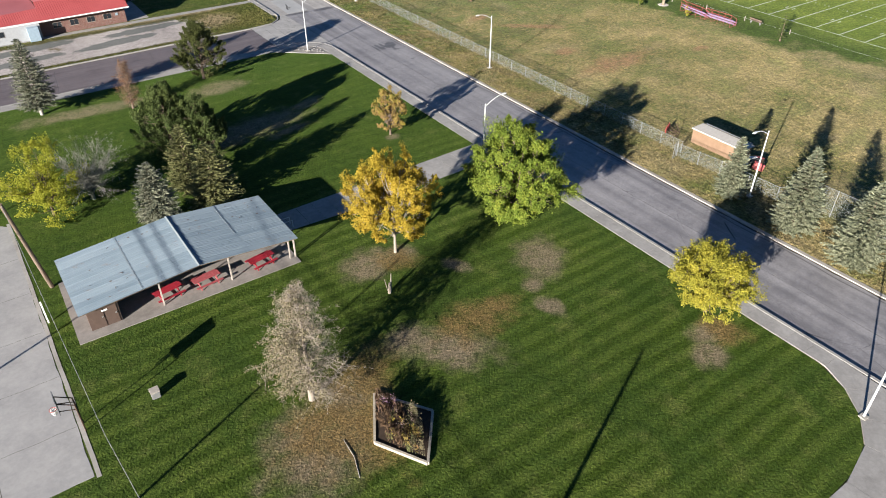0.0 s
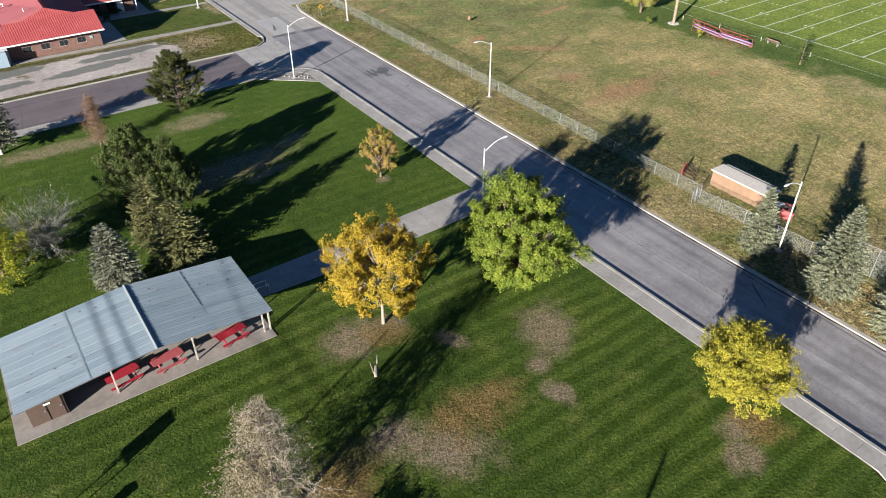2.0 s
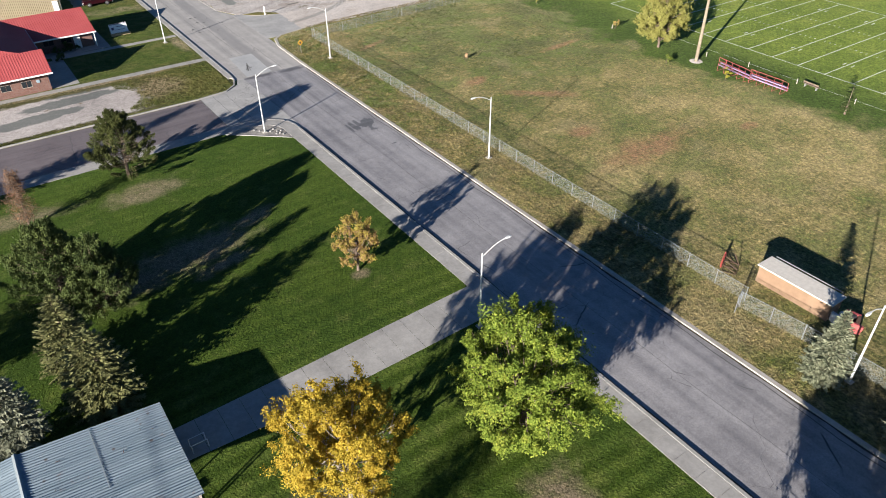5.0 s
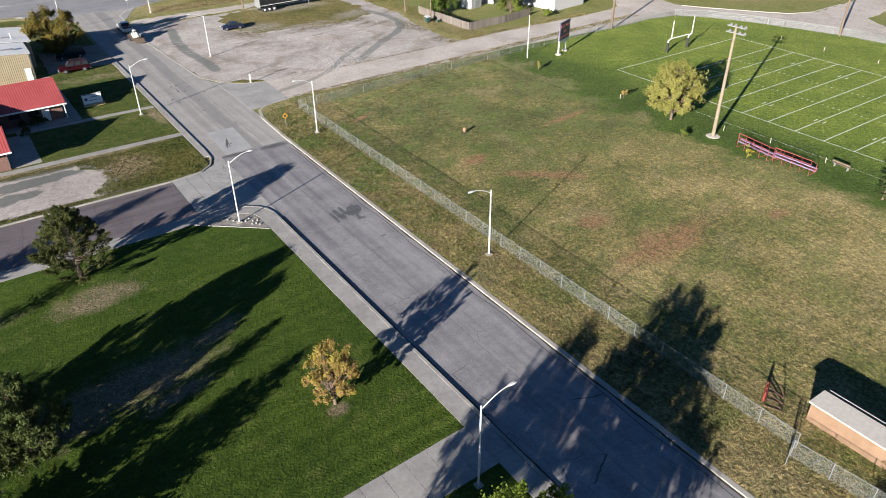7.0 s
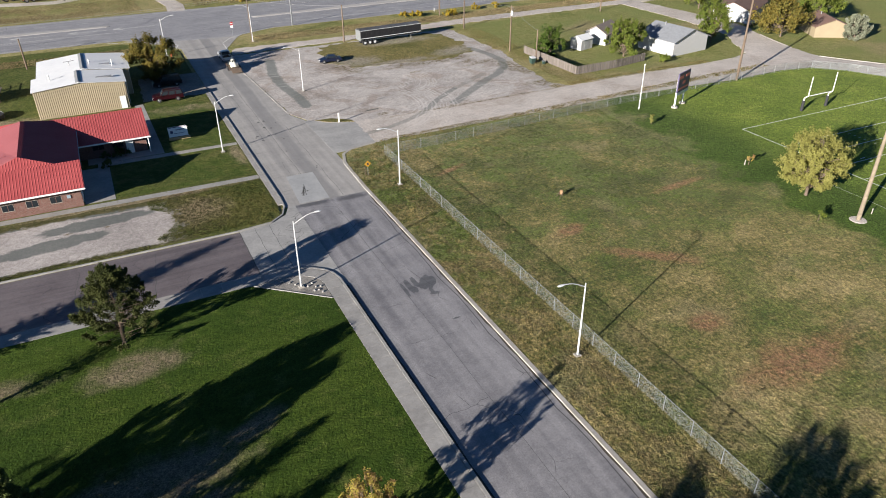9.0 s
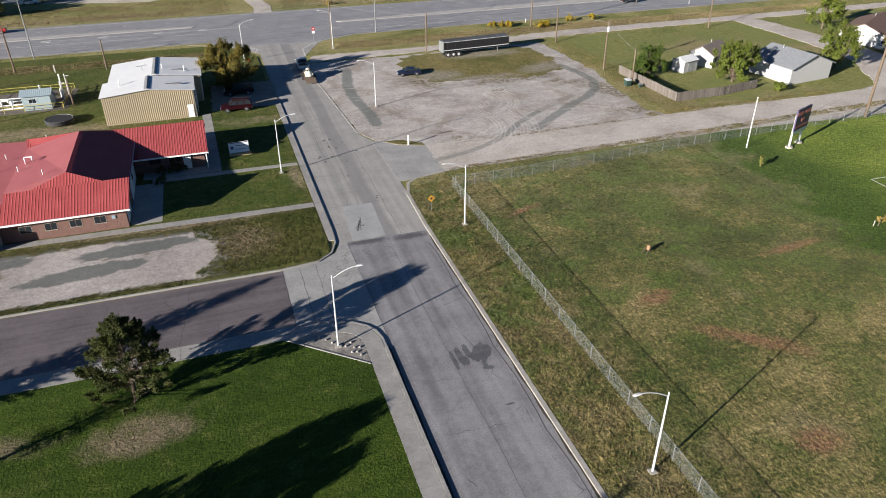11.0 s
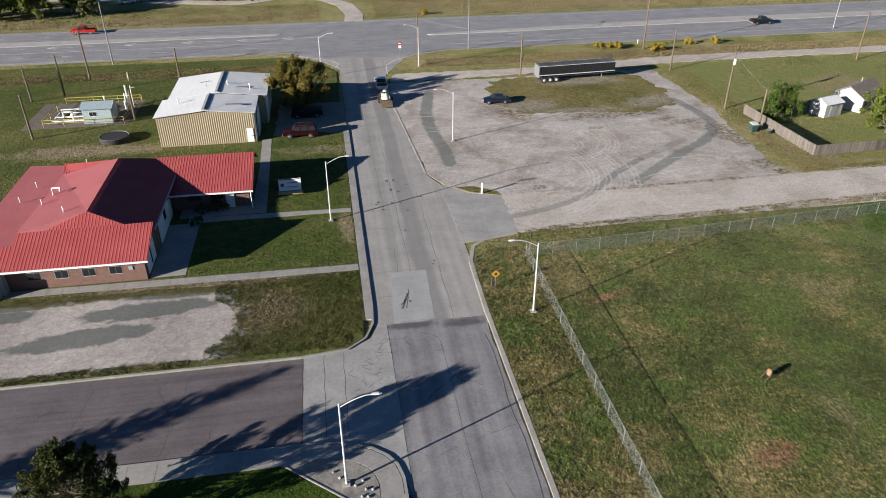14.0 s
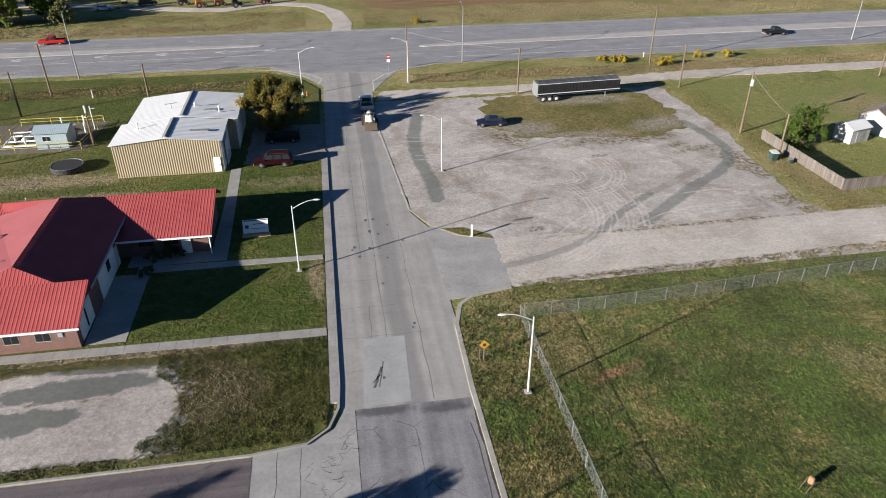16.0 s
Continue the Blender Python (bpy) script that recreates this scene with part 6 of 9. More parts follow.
# basketball hoop at the edge of the lot
ob = thing("basketball_hoop", "basketball backboard and net on two dark posts", "basketball hoop", at=(-1.75, 40.9, 0.1))
for y in (-0.4, 0.4):
    bm = B()
    rod(bm, (0, y, 0), (0, y, 2.6), 0.05, 0.05, 8)
    rod(bm, (0, y, 2.6), (-0.95, y, 3.3), 0.04, 0.04, 8)
    rod(bm, (0, y, 2.2), (-0.95, y, 2.6), 0.035, 0.035, 8)
    part("post", bm, m_rust, ob)
bm = B()
box(bm, -1.02, -0.65, 2.45, -0.96, 0.65, 3.65, 0.01)
part("backboard", bm, plain("grey_backboard", (0.16, 0.16, 0.17), 0.6), ob)
bm = B()
for k in range(14):
    a, b = 2 * math.pi * k / 14, 2 * math.pi * (k + 1) / 14
    rod(bm, (-1.28 + 0.23 * math.cos(a), 0.23 * math.sin(a), 2.62), (-1.28 + 0.23 * math.cos(b), 0.23 * math.sin(b), 2.62), 0.02, 0.02, 6)
part("rim", bm, m_redsteel, ob)
bm = B()
for k in range(14):
    a = 2 * math.pi * k / 14
    for d in (-0.35, 0.35):
        rod(bm, (-1.28 + 0.22 * math.cos(a), 0.22 * math.sin(a), 2.6), (-1.28 + 0.13 * math.cos(a + d), 0.13 * math.sin(a + d), 2.15), 0.014, 0.014, 4)
part("net", bm, m_white, ob)
utility_pole(-20.0, 44.2, 6.4, False, label="short wooden pole in the parking lot", z=0.13)
ob = thing("leaning_post", "pale leaning post at the edge of the lot", "post", at=pose(-1.6, 54.0, 0.1, -14, 0, 0))
bm = B()
box(bm, -0.06, -0.06, 0, 0.06, 0.06, 2.0, 0.01)
part("post", bm, m_white, ob)

# planter bed
m_edgestone = concrete("pale_edging_stone", (0.27, 0.235, 0.185), (0.44, 0.39, 0.31))
ob = thing("planter_bed", "stone-edged flower bed with fading plants", "flower bed", at=(0, 0, 0.1))
pl = [(16.3, 31.8), (14.1, 28.0), (16.1, 24.5), (18.9, 28.0)]
bm = B()
prism(bm, pl, -0.05, 0.18)
part("soil", bm, plain("dark_soil", (0.055, 0.04, 0.03), 0.95, 0, 0.3), ob)
for (x0, y0), (x1, y1) in zip(pl, pl[1:] + pl[:1]):
    n = round(math.hypot(x1 - x0, y1 - y0) / 0.5)
    for i in range(n):
        bm = B()
        f0, f1 = (i + 0.02) / n, (i + 0.98) / n
        beam(bm, (x0 + (x1 - x0) * f0, y0 + (y1 - y0) * f0, 0.12), (x0 + (x1 - x0) * f1, y0 + (y1 - y0) * f1, 0.12 + random.uniform(-0.01, 0.01)), 0.17, 0.3)
        part("stone", bm, m_edgestone, ob)
rng = np.random.default_rng(5)
p0, p1, p3 = np.array(pl[1]), np.array(pl[2]), np.array(pl[0])
for mat, cnt, hh, a0, a1, b0, b1, tall in ((lf_stalk, 2600, 1.1, 0.05, 0.6, 0.1, 0.95, 1.6), (lf_olive, 1300, 0.9, 0.3, 0.95, 0.05, 0.9, 0.7), (lf_deadgreen, 1500, 1.0, 0.72, 0.97, 0.05, 0.95, 0.7), (lf_rust, 900, 1.2, 0.35, 0.9, 0.1, 0.6, 0.8), (leaf("lilac_flowers", [(0.3, (0.26, 0.14, 0.20)), (0.7, (0.46, 0.30, 0.38))]), 320, 1.2, 0.05, 0.45, 0.7, 0.95, 0.5), (leaf("pink_seed_heads", [(0.3, (0.30, 0.20, 0.18)), (0.7, (0.46, 0.34, 0.30))]), 260, 1.3, 0.45, 0.8, 0.35, 0.8, 0.5)):
    heads = rng.uniform(0, 1, (max(6, cnt // 60), 2))
    pick = rng.integers(0, len(heads), cnt)
    a = np.clip(a0 + (a1 - a0) * heads[pick, 0] + rng.normal(size=cnt) * 0.035, 0.03, 0.97)
    b = np.clip(b0 + (b1 - b0) * heads[pick, 1] + rng.normal(size=cnt) * 0.035, 0.03, 0.97)
    xy = p0 + np.outer(a, p1 - p0) * 0.98 + np.outer(b, p3 - p0) * 0.98
    c = np.column_stack([xy, 0.2 + hh * rng.uniform(0.5, 1.0, len(heads))[pick] * rng.uniform(0.1, 1, cnt) ** 0.6])
    u = unit(rng.normal(size=(cnt, 3)) * 0.7 + np.array((0, 0, 1.2 * tall)))
    v = unit(np.cross(u, rng.normal(size=(cnt, 3))))
    q = rng.uniform(0.5, 1.2, cnt)[:, None] * 0.085
    part("planting", quads_mesh("planting", c, u * q * tall, v * q * 0.55, mat), mat, ob)["kind"] = "stuff"

# stump with dead shoots
ob = thing("tree_stump", "split grey dead stump on the lawn", "stump", at=(23.4, 41.2, 0.1))
bm = B()
rod(bm, (0, 0, 0), (0.05, 0, 1.1), 0.16, 0.1, 7)
rod(bm, (0.18, 0.1, 0), (0.35, 0.2, 1.9), 0.1, 0.03, 6)
rod(bm, (-0.1, 0.1, 0.3), (-0.3, 0.25, 1.5), 0.06, 0.02, 6)
part("wood", bm, m_greybark, ob)
ob = thing("lawn_box", "small white utility box on the lawn", "utility box", at=(3.2, 40.9, 0.1))
bm = B()
box(bm, -0.3, -0.3, 0, 0.3, 0.3, 0.6, 0.03)
part("body", bm, m_grey, ob)
bm = B()
box(bm, -0.34, -0.34, 0.6, 0.34, 0.34, 0.68, 0.02)
part("lid", bm, m_oldwhite, ob)
ob = thing("stick", "long pale stick lying on the dry grass", "stick", at=(0, 0, 0.14))
bm = B()
rod(bm, (11.9, 26.2, 0.0), (12.4, 27.8, 0.03), 0.03, 0.03, 6)
rod(bm, (12.4, 27.8, 0.03), (12.5, 29.5, 0.02), 0.03, 0.02, 6)
part("wood", bm, m_palebark, ob)
# ---------------------------------------------------------------- red-roofed brick building
bld = thing("brick_building", "low brick building with a red metal hip roof", "building", at=(0, 0, 0.1))
bm = B()
box(bm, 11.6, 128.8, 0, 24.9, 137, 2.75)
box(bm, 11.6, 133.3, 0, 25.0, 148.6, 3.5)
box(bm, 11.6, 148.6, 0, 24.6, 152, 2.7)
part("wall", bm, m_brick, bld, "red brick wall")
bm = B()
box(bm, 24.6, 144.3, 0, 34.2, 152.6, 2.6)
part("wall", bm, m_brick, bld, "red brick wing wall")
bm = B()
box(bm, -12, 127.9, 0, 11.6, 137, 2.75)
box(bm, 8.2, 137, 0, 11.6, 150, 2.7)
part("wall", bm, m_siding, bld, "pale grey sided wall")


def window(parent, x0, x1, z0, z1, y, face=-1, axis="x", panes=2, frame_mat=None):
    """A framed window let into a wall that faces -y (or +x with axis 'y')."""
    def bx(bm, a0, a1, lo, hi, d0, d1):
        if axis == "x":
            return box(bm, a0, y + face * d0, lo, a1, y + face * d1, hi)
        return box(bm, y + d0, a0, lo, y + d1, a1, hi)
    bm = B()
    bx(bm, x0 - 0.03, x1 + 0.03, z0 - 0.04, z0, -0.02, 0.03)
    bx(bm, x0 - 0.03, x1 + 0.03, z1, z1 + 0.03, -0.02, 0.02)
    bx(bm, x0 - 0.03, x0, z0, z1, -0.02, 0.02)
    bx(bm, x1, x1 + 0.03, z0, z1, -0.02, 0.02)
    win = part("window", bm, frame_mat or m_white, parent)
    w = (x1 - x0) / panes
    for i in range(panes):
        bm = B()
        bx(bm, x0 + i * w + 0.03, x0 + (i + 1) * w - 0.03, z0 + 0.02, z1 - 0.02, -0.01, 0.012)
        part("pane", bm, m_glass, win)
    return win


for x in (13.6, 16.2, 18.8, 21.4):
    window(bld, x, x + 1.25, 1.0, 1.85, 128.8, frame_mat=m_oldwhite)
window(bld, 5.0, 6.4, 1.2, 2.0, 127.9, frame_mat=m_brown)
for x in (27.0, 29.6):
    window(bld, x, x + 1.5, 1.2, 2.1, 144.3, frame_mat=m_brown)
bm = B()
box(bm, 23.3, 128.72, 1.35, 23.7, 128.8, 1.75)
part("wall_sign", bm, m_bluedoor, bld, "small pale sign with plain bars")
# white panels and door of the east side
bm = B()
box(bm, 24.9, 129.6, 0.15, 24.98, 133.4, 2.72)
part("wall_panel", bm, m_white, bld, "white wall panel with a narrow window")
window(bld, 131.3, 131.6, 0.5, 2.3, 24.98, axis="y", panes=1, frame_mat=m_brown)
bm = B()
box(bm, 25.0, 136.2, 0.05, 25.08, 142.2, 3.42)
part("wall_panel", bm, m_white, bld, "white entrance panel")
window(bld, 139.1, 140.1, 1.4, 2.5, 25.08, axis="y", panes=1, frame_mat=m_brown)
bm = B()
box(bm, 25.0, 142.4, 0.0, 25.1, 143.3, 2.2)
dr = part("door", bm, m_white, bld, "white door")
bm = B()
box(bm, 25.1, 143.05, 1.0, 25.16, 143.18, 1.1)
part("handle", bm, m_grey, dr)
bm = B()
box(bm, 31.4, 144.18, 0.0, 32.4, 144.3, 2.1)
dr = part("door", bm, m_white, bld, "white wing door")
bm = B()
box(bm, 32.15, 144.12, 1.0, 32.27, 144.18, 1.1)
part("handle", bm, m_grey, dr)
bm = B()
box(bm, 9.6, 127.0, 0.0, 11.2, 127.9, 2.15)
part("entry", bm, m_bluedoor, bld, "pale blue entry box with door")
bm = B()
rod(bm, (34.5, 143.6, 0), (34.5, 143.6, 2.4), 0.07, 0.07, 8)
part("porch_post", bm, m_white, bld)


def roof_face(name, pts, ribs, mat=None, pitch=0.34, rib=0.018, label=""):
    """A sloping roof face with standing ribs that run along the vector ribs, clipped to the face."""
    mat = mat or m_redroof
    P = [Vector(p) for p in pts]
    nrm = (P[1] - P[0]).cross(P[2] - P[0]).normalized()
    if nrm.z < 0:
        nrm = -nrm
    bm = B()
    top = [bm.verts.new(p) for p in P]
    low = [bm.verts.new(p - nrm * 0.12) for p in P]
    bm.faces.new(top)
    bm.faces.new(low[::-1])
    n = len(P)
    for i in range(n):
        bm.faces.new((top[i], low[i], low[(i + 1) % n], top[(i + 1) % n]))
    ob = part(name, bm, mat, bld, label)
    r = Vector(ribs).normalized()
    across = nrm.cross(r).normalized()
    s = [p.dot(across) for p in P]
    k = min(s) + pitch / 2
    bm = B()
    while k < max(s):
        hits = []
        for i in range(n):
            a, b = P[i], P[(i + 1) % n]
            sa, sb = a.dot(across), b.dot(across)
            if (sa - k) * (sb - k) < 0:
                hits.append(a.lerp(b, (k - sa) / (sb - sa)))
        if len(hits) == 2 and (hits[1] - hits[0]).length > 0.1:
            a, b = hits
            up, w = nrm * rib, across * 0.05
            f = [bm.verts.new(p) for p in (a - w * 1.4, a - w * 0.5 + up, a + w * 0.5 + up, a + w * 1.4, b - w * 1.4, b - w * 0.5 + up, b + w * 0.5 + up, b + w * 1.4)]
            for q in ((0, 1, 5, 4), (1, 2, 6, 5), (2, 3, 7, 6), (0, 3, 2, 1), (4, 5, 6, 7)):
                bm.faces.new([f[j] for j in q])
        k += pitch
    part("rib", bm, mat, ob)["kind"] = "stuff"
    return ob


apex, rn, valley = (18.75, 134.55, 5.5), (18.8, 148.8, 5.5), (22.4, 150.7, 4.42)
g0, g1, bend, notch = (22.65, 132.7, 4.572), (25.58, 132.75, 4.59), (14.95, 132.6, 4.533), (12.2, 132.55, 4.513)
# south slope
roof_face("roof_slope", [(12.2, 127.9, 2.7), (25.5, 127.9, 2.7), g1, g0, bend, notch], (0, 1, 0.39), label="red ribbed south roof slope")
roof_face("roof_slope", [bend, g0, apex], (0, 1, 0.5), label="red ribbed south roof slope")
roof_face("roof_slope", [(-12, 127.9, 2.7), (12.2, 127.9, 2.7), (12.2, 131.0, 3.91), (-12, 129.3, 3.25)], (0, 1, 0.39), label="red ribbed south roof slope")
# east slope and the step between it and the south slope
roof_face("roof_slope", [apex, g0, (25.4, 132.9, 3.53)], (1, 0, -0.297), pitch=0.3, rib=0.012)
roof_face("roof_slope", [apex, (25.4, 132.9, 3.53), (25.4, 147.5, 3.53), valley, rn], (1, 0, -0.297), pitch=0.3, rib=0.012, label="shaded red east roof slope")
bm = B()
solid(bm, [[(22.7, y, 4.44), (25.55, y, 4.44), (25.55, y, 3.3), (24.95, y, 3.3)] for y in (132.74, 132.84)])
part("gable_step", bm, m_redroof, bld, "red flashing where the two roofs step")
bm = B()
box(bm, 25.4, 132.9, 3.30, 25.46, 147.3, 3.52)
part("fascia", bm, m_bluedoor, bld, "pale fascia board of the east eave")
# west slope
roof_face("roof_slope", [apex, rn, (12.1, 148.6, 3.9)], (1, 0, 0.2), mat=m_sunlitroof, pitch=0.6, rib=0.006, label="red west roof slope with sunlight in its colour")
roof_face("roof_slope", [apex, notch, bend], (1, 0, 0.2), mat=m_sunlitroof, pitch=0.6, rib=0.006, label="red west roof slope with sunlight in its colour")
roof_face("roof_slope", [apex, (12.1, 148.6, 3.9), notch], (1, 0, 0.2), mat=m_sunlitroof, pitch=0.6, rib=0.006, label="red west roof slope with sunlight in its colour")
roof_face("roof_slope", [(12.2, 131.0, 3.90), (12.1, 151.6, 3.82), (6.9, 153.0, 3.5), (7.0, 139.0, 3.6), (-12, 138.0, 2.8), (-12, 129.3, 3.27)], (1, 0, 0.05), mat=m_sunlitroof, pitch=0.6, rib=0.006, label="red west roof slope with sunlight in its colour")
# north wing
roof_face("roof_slope", [(24.5, 143.4, 2.45), (34.8, 143.4, 2.45), (34.8, 150.9, 4.4), (18.7, 150.9, 4.4)], (0, 1, 0.26), label="red ribbed wing roof slope")
roof_face("roof_slope", [(11.7, 150.9, 4.38), (34.8, 150.9, 4.4), (34.8, 153.8, 2.6), (11.7, 153.8, 2.6)], (0, 1, -0.62))
roof_face("roof_slope", [(12.1, 148.6, 3.88), rn, valley, (11.7, 150.9, 4.38)], (0, 1, 0.1))
bm = B()
box(bm, -12, 127.82, 2.52, 25.55, 127.9, 2.72)
box(bm, 24.4, 143.3, 2.27, 34.85, 143.4, 2.46)
part("gutter", bm, m_white, bld, "white gutter and fascia")
bm = B()
solid(bm, [[(x, 128.8, 2.7), (x, 132.7, 2.7), (x, 132.7, 4.35), (x, 128.8, 2.95)] for x in (24.75, 24.9)])
part("gable", bm, m_brick, bld)
bm = B()
vs = [(34.2, 144.3, 2.6), (34.2, 152.6, 2.6), (34.2, 150.8, 4.22)]
bm.faces.new([bm.verts.new(p) for p in vs])
bm.faces.new([bm.verts.new((p[0] - 0.15, *p[1:])) for p in vs])
part("gable", bm, m_siding, bld)
for x, y, z in ((12.6, 139.4, 4.5), (16.0, 135.8, 5.15), (10.2, 145.2, 4.1), (14.0, 152.0, 3.8), (9.5, 141.5, 4.0)):
    bm = B()
    rod(bm, (x, y, z - 0.2), (x, y, z + 0.45), 0.055, 0.055, 8)
    rod(bm, (x, y, z + 0.45), (x, y, z + 0.53), 0.1, 0.02, 8)
    part("vent_pipe", bm, m_white, bld)
bm = B()
for a, b in (((13.0, 142.0, 4.3), (13.0, 142.0, 5.1)), ((13.0, 142.0, 5.1), (13.9, 142.0, 5.1)), ((13.9, 142.0, 5.1), (13.9, 141.6, 4.8))):
    rod(bm, a, b, 0.09, 0.09, 8)
part("vent_pipe", bm, m_white, bld, "bent white roof vent")

# ---------------------------------------------------------------- tan metal building
tan = thing("metal_building", "tan ribbed metal building with a low white roof", "building", at=(0, 0, 0.1))


def ribbed_wall(parent, x0, y0, x1, y1, z0, z1a, z1b=None, mat=None, pitch=0.3, peak=None):
    """An upright ribbed wall between two ground points; its top may rise to a peak."""
    d = Vector((x1 - x0, y1 - y0, 0))
    L = d.length
    d.normalize()
    nrm = Vector((d.y, -d.x, 0))
    n = int(L / pitch)
    verts, faces = [], []
    for i in range(n * 4 + 1):
        s = L * i / (n * 4)
        off = 0.035 if i % 4 in (1, 2) else 0.0
        f = s / L
        zt = z1a + (((z1b or z1a) - z1a) * f if peak is None else (peak - z1a) * (1 - abs(2 * f - 1)))
        p = Vector((x0, y0, 0)) + d * s + nrm * off
        verts += [(p.x, p.y, z0), (p.x, p.y, zt)]
    for i in range(n * 4):
        a = 2 * i
        faces.append((a, a + 2, a + 3, a + 1))
    return part("wall", mesh_of("wall", verts, faces, mat or m_tan), m_tan, parent)


bm = B()
box(bm, 20.6, 165.9, 0, 33.5, 184.5, 4.45)
part("core", bm, m_tan, tan)
ribbed_wall(tan, 19.95, 165.7, 33.7, 165.7, 0, 4.5, peak=5.15)
ribbed_wall(tan, 33.7, 165.7, 33.7, 173.6, 0, 4.5, mat=m_white)
ribbed_wall(tan, 35.0, 173.6, 35.0, 184.8, 0, 4.5, mat=m_white)
ribbed_wall(tan, 33.7, 173.6, 35.0, 173.6, 0, 4.5)
ribbed_wall(tan, 19.95, 173.5, 19.95, 165.7, 0, 4.5)
ribbed_wall(tan, 20.7, 184.8, 20.7, 173.5, 0, 4.5)


def metal_roof(x0, x1, y0, y1, ze, zr):
    xm = (x0 + x1) / 2
    for a in (x0, x1):
        v, f = wave_sheet((a, y0, ze), (0, y1 - y0, 0), (xm - a, 0, zr - ze), 0.5, 0.03, 0.05)
        part("roof_slope", mesh_of("roof_slope", v, f, m_whiteroof), m_whiteroof, tan, "white ribbed metal roof slope")
    bm = B()
    solid(bm, [[(xm - 0.45, y, zr - 0.02), (xm, y, zr + 0.16), (xm + 0.45, y, zr - 0.02)] for y in (y0 + 0.4, y1 - 0.2)])
    part("ridge_vent", bm, m_grey, tan)


metal_roof(19.65, 34.0, 165.4, 173.4, 4.6, 5.3)
metal_roof(20.4, 35.3, 173.4, 185.0, 4.6, 5.35)
bm = B()
box(bm, 32.4, 165.58, 0.1, 33.35, 165.66, 2.2, 0.01)
dr = part("door", bm, m_white, tan, "white steel door")
bm = B()
box(bm, 33.1, 165.5, 1.05, 33.23, 165.58, 1.15)
part("handle", bm, m_grey, dr)
for a in ((29.5, 168.3, 4.98, 32.0, 168.9, 5.06), (29.5, 176.5, 5.0, 32.2, 177.1, 5.1)):
    bm = B()
    box(bm, *a)
    part("skylight", bm, m_grey, tan, "grey translucent roof panel")
for x, y in ((22.5, 170.5), (29.0, 178.0), (32.6, 176.0)):
    bm = B()
    rod(bm, (x, y, 4.7), (x, y, 5.7), 0.09, 0.09, 8)
    rod(bm, (x, y, 5.7), (x, y, 5.85), 0.16, 0.05, 8)
    part("vent_pipe", bm, m_white, tan)
bm = B()
for a, b in (((25.8, 177.5, 5.2), (25.8, 177.5, 6.0)), ((25.0, 177.3, 5.95), (26.7, 177.7, 6.0)), ((26.3, 177.6, 6.0), (26.3, 177.6, 6.25))):
    rod(bm, a, b, 0.05, 0.05, 6)
part("roof_mast", bm, m_grey, tan)
bm = B()
box(bm, 33.95, 167.5, 0.1, 34.0, 171.5, 3.6)
part("roller_door", bm, m_white, tan)

# ---------------------------------------------------------------- trampoline, equipment yard
ob = thing("trampoline", "round black trampoline with a dark skirt", "trampoline", at=(12.6, 169.6, 0.1))
bm = B()
for k in range(24):
    a, b = 2 * math.pi * k / 24, 2 * math.pi * (k + 1) / 24
    rod(bm, (2.05 * math.cos(a), 2.05 * math.sin(a), 0.8), (2.05 * math.cos(b), 2.05 * math.sin(b), 0.8), 0.05, 0.05, 6)
part("rim", bm, m_grey, ob)
bm = B()
rod(bm, (0, 0, 0.78), (0, 0, 0.8), 1.95, 1.95, 28)
part("mat", bm, m_black, ob)
bm = B()
for k in range(28):
    a, b = 2 * math.pi * k / 28, 2 * math.pi * (k + 1) / 28
    beam(bm, (2.1 * math.cos(a), 2.1 * math.sin(a), 0.52), (2.1 * math.cos(b), 2.1 * math.sin(b), 0.52), 0.03, 0.62)
part("skirt", bm, m_black, ob, "black cloth skirt")
for k in range(6):
    a = math.pi * k / 3
    bm = B()
    rod(bm, (2.0 * math.cos(a), 2.0 * math.sin(a), 0), (2.0 * math.cos(a), 2.0 * math.sin(a), 0.8), 0.03, 0.03, 6)
    part("leg", bm, m_grey, ob)

bm = B()
prism(bm, [(-3, 176.6), (12.9, 176.6), (13.5, 188.8), (-3, 189)], -0.05, 0.118)
setting("equipment_pad", bm, gravel("pad_gravel", (0.105, 0.092, 0.078), (0.20, 0.178, 0.152), (), (), [(3, 183, 6, 3, 0), (10, 186, 4, 2, 0)]), "grey gravel pad of the equipment yard", "gravel")
ob = thing("equipment_shed", "small grey-blue metal equipment shed", "shed", at=(0, 0, 0.12))
bm = B()
box(bm, 6.2, 177.8, 0, 10.5, 181.6, 2.4)
part("wall", bm, m_blueshed, ob)
for y0, y1 in ((177.5, 179.7), (181.9, 179.7)):
    v, f = wave_sheet((5.9, y0, 2.4), (4.9, 0, 0), (0, y1 - y0, 0.65), 0.3, 0.02)
    part("roof_slope", mesh_of("roof_slope", v, f, m_blueshed), m_blueshed, ob)
bm = B()
for x in (6.25, 10.45):
    bm.faces.new([bm.verts.new(p) for p in ((x, 177.8, 2.4), (x, 181.6, 2.4), (x, 179.7, 3.0))])
part("gable", bm, m_blueshed, ob)
window(ob, 7.2, 8.3, 1.2, 1.9, 177.8)
ob = thing("safety_railing", "yellow pipe railing round the equipment pad", "railing", at=(0, 0, 0.12))
ring = [(0.2, 177.3), (3.3, 177.3), (6.4, 177.2), (9.5, 177.2), (12.3, 177.3), (12.6, 181), (12.8, 184.6), (12.9, 188.2), (9, 188.3), (5, 188.4), (0.6, 188.4), (0.3, 184.6), (0.2, 181)]
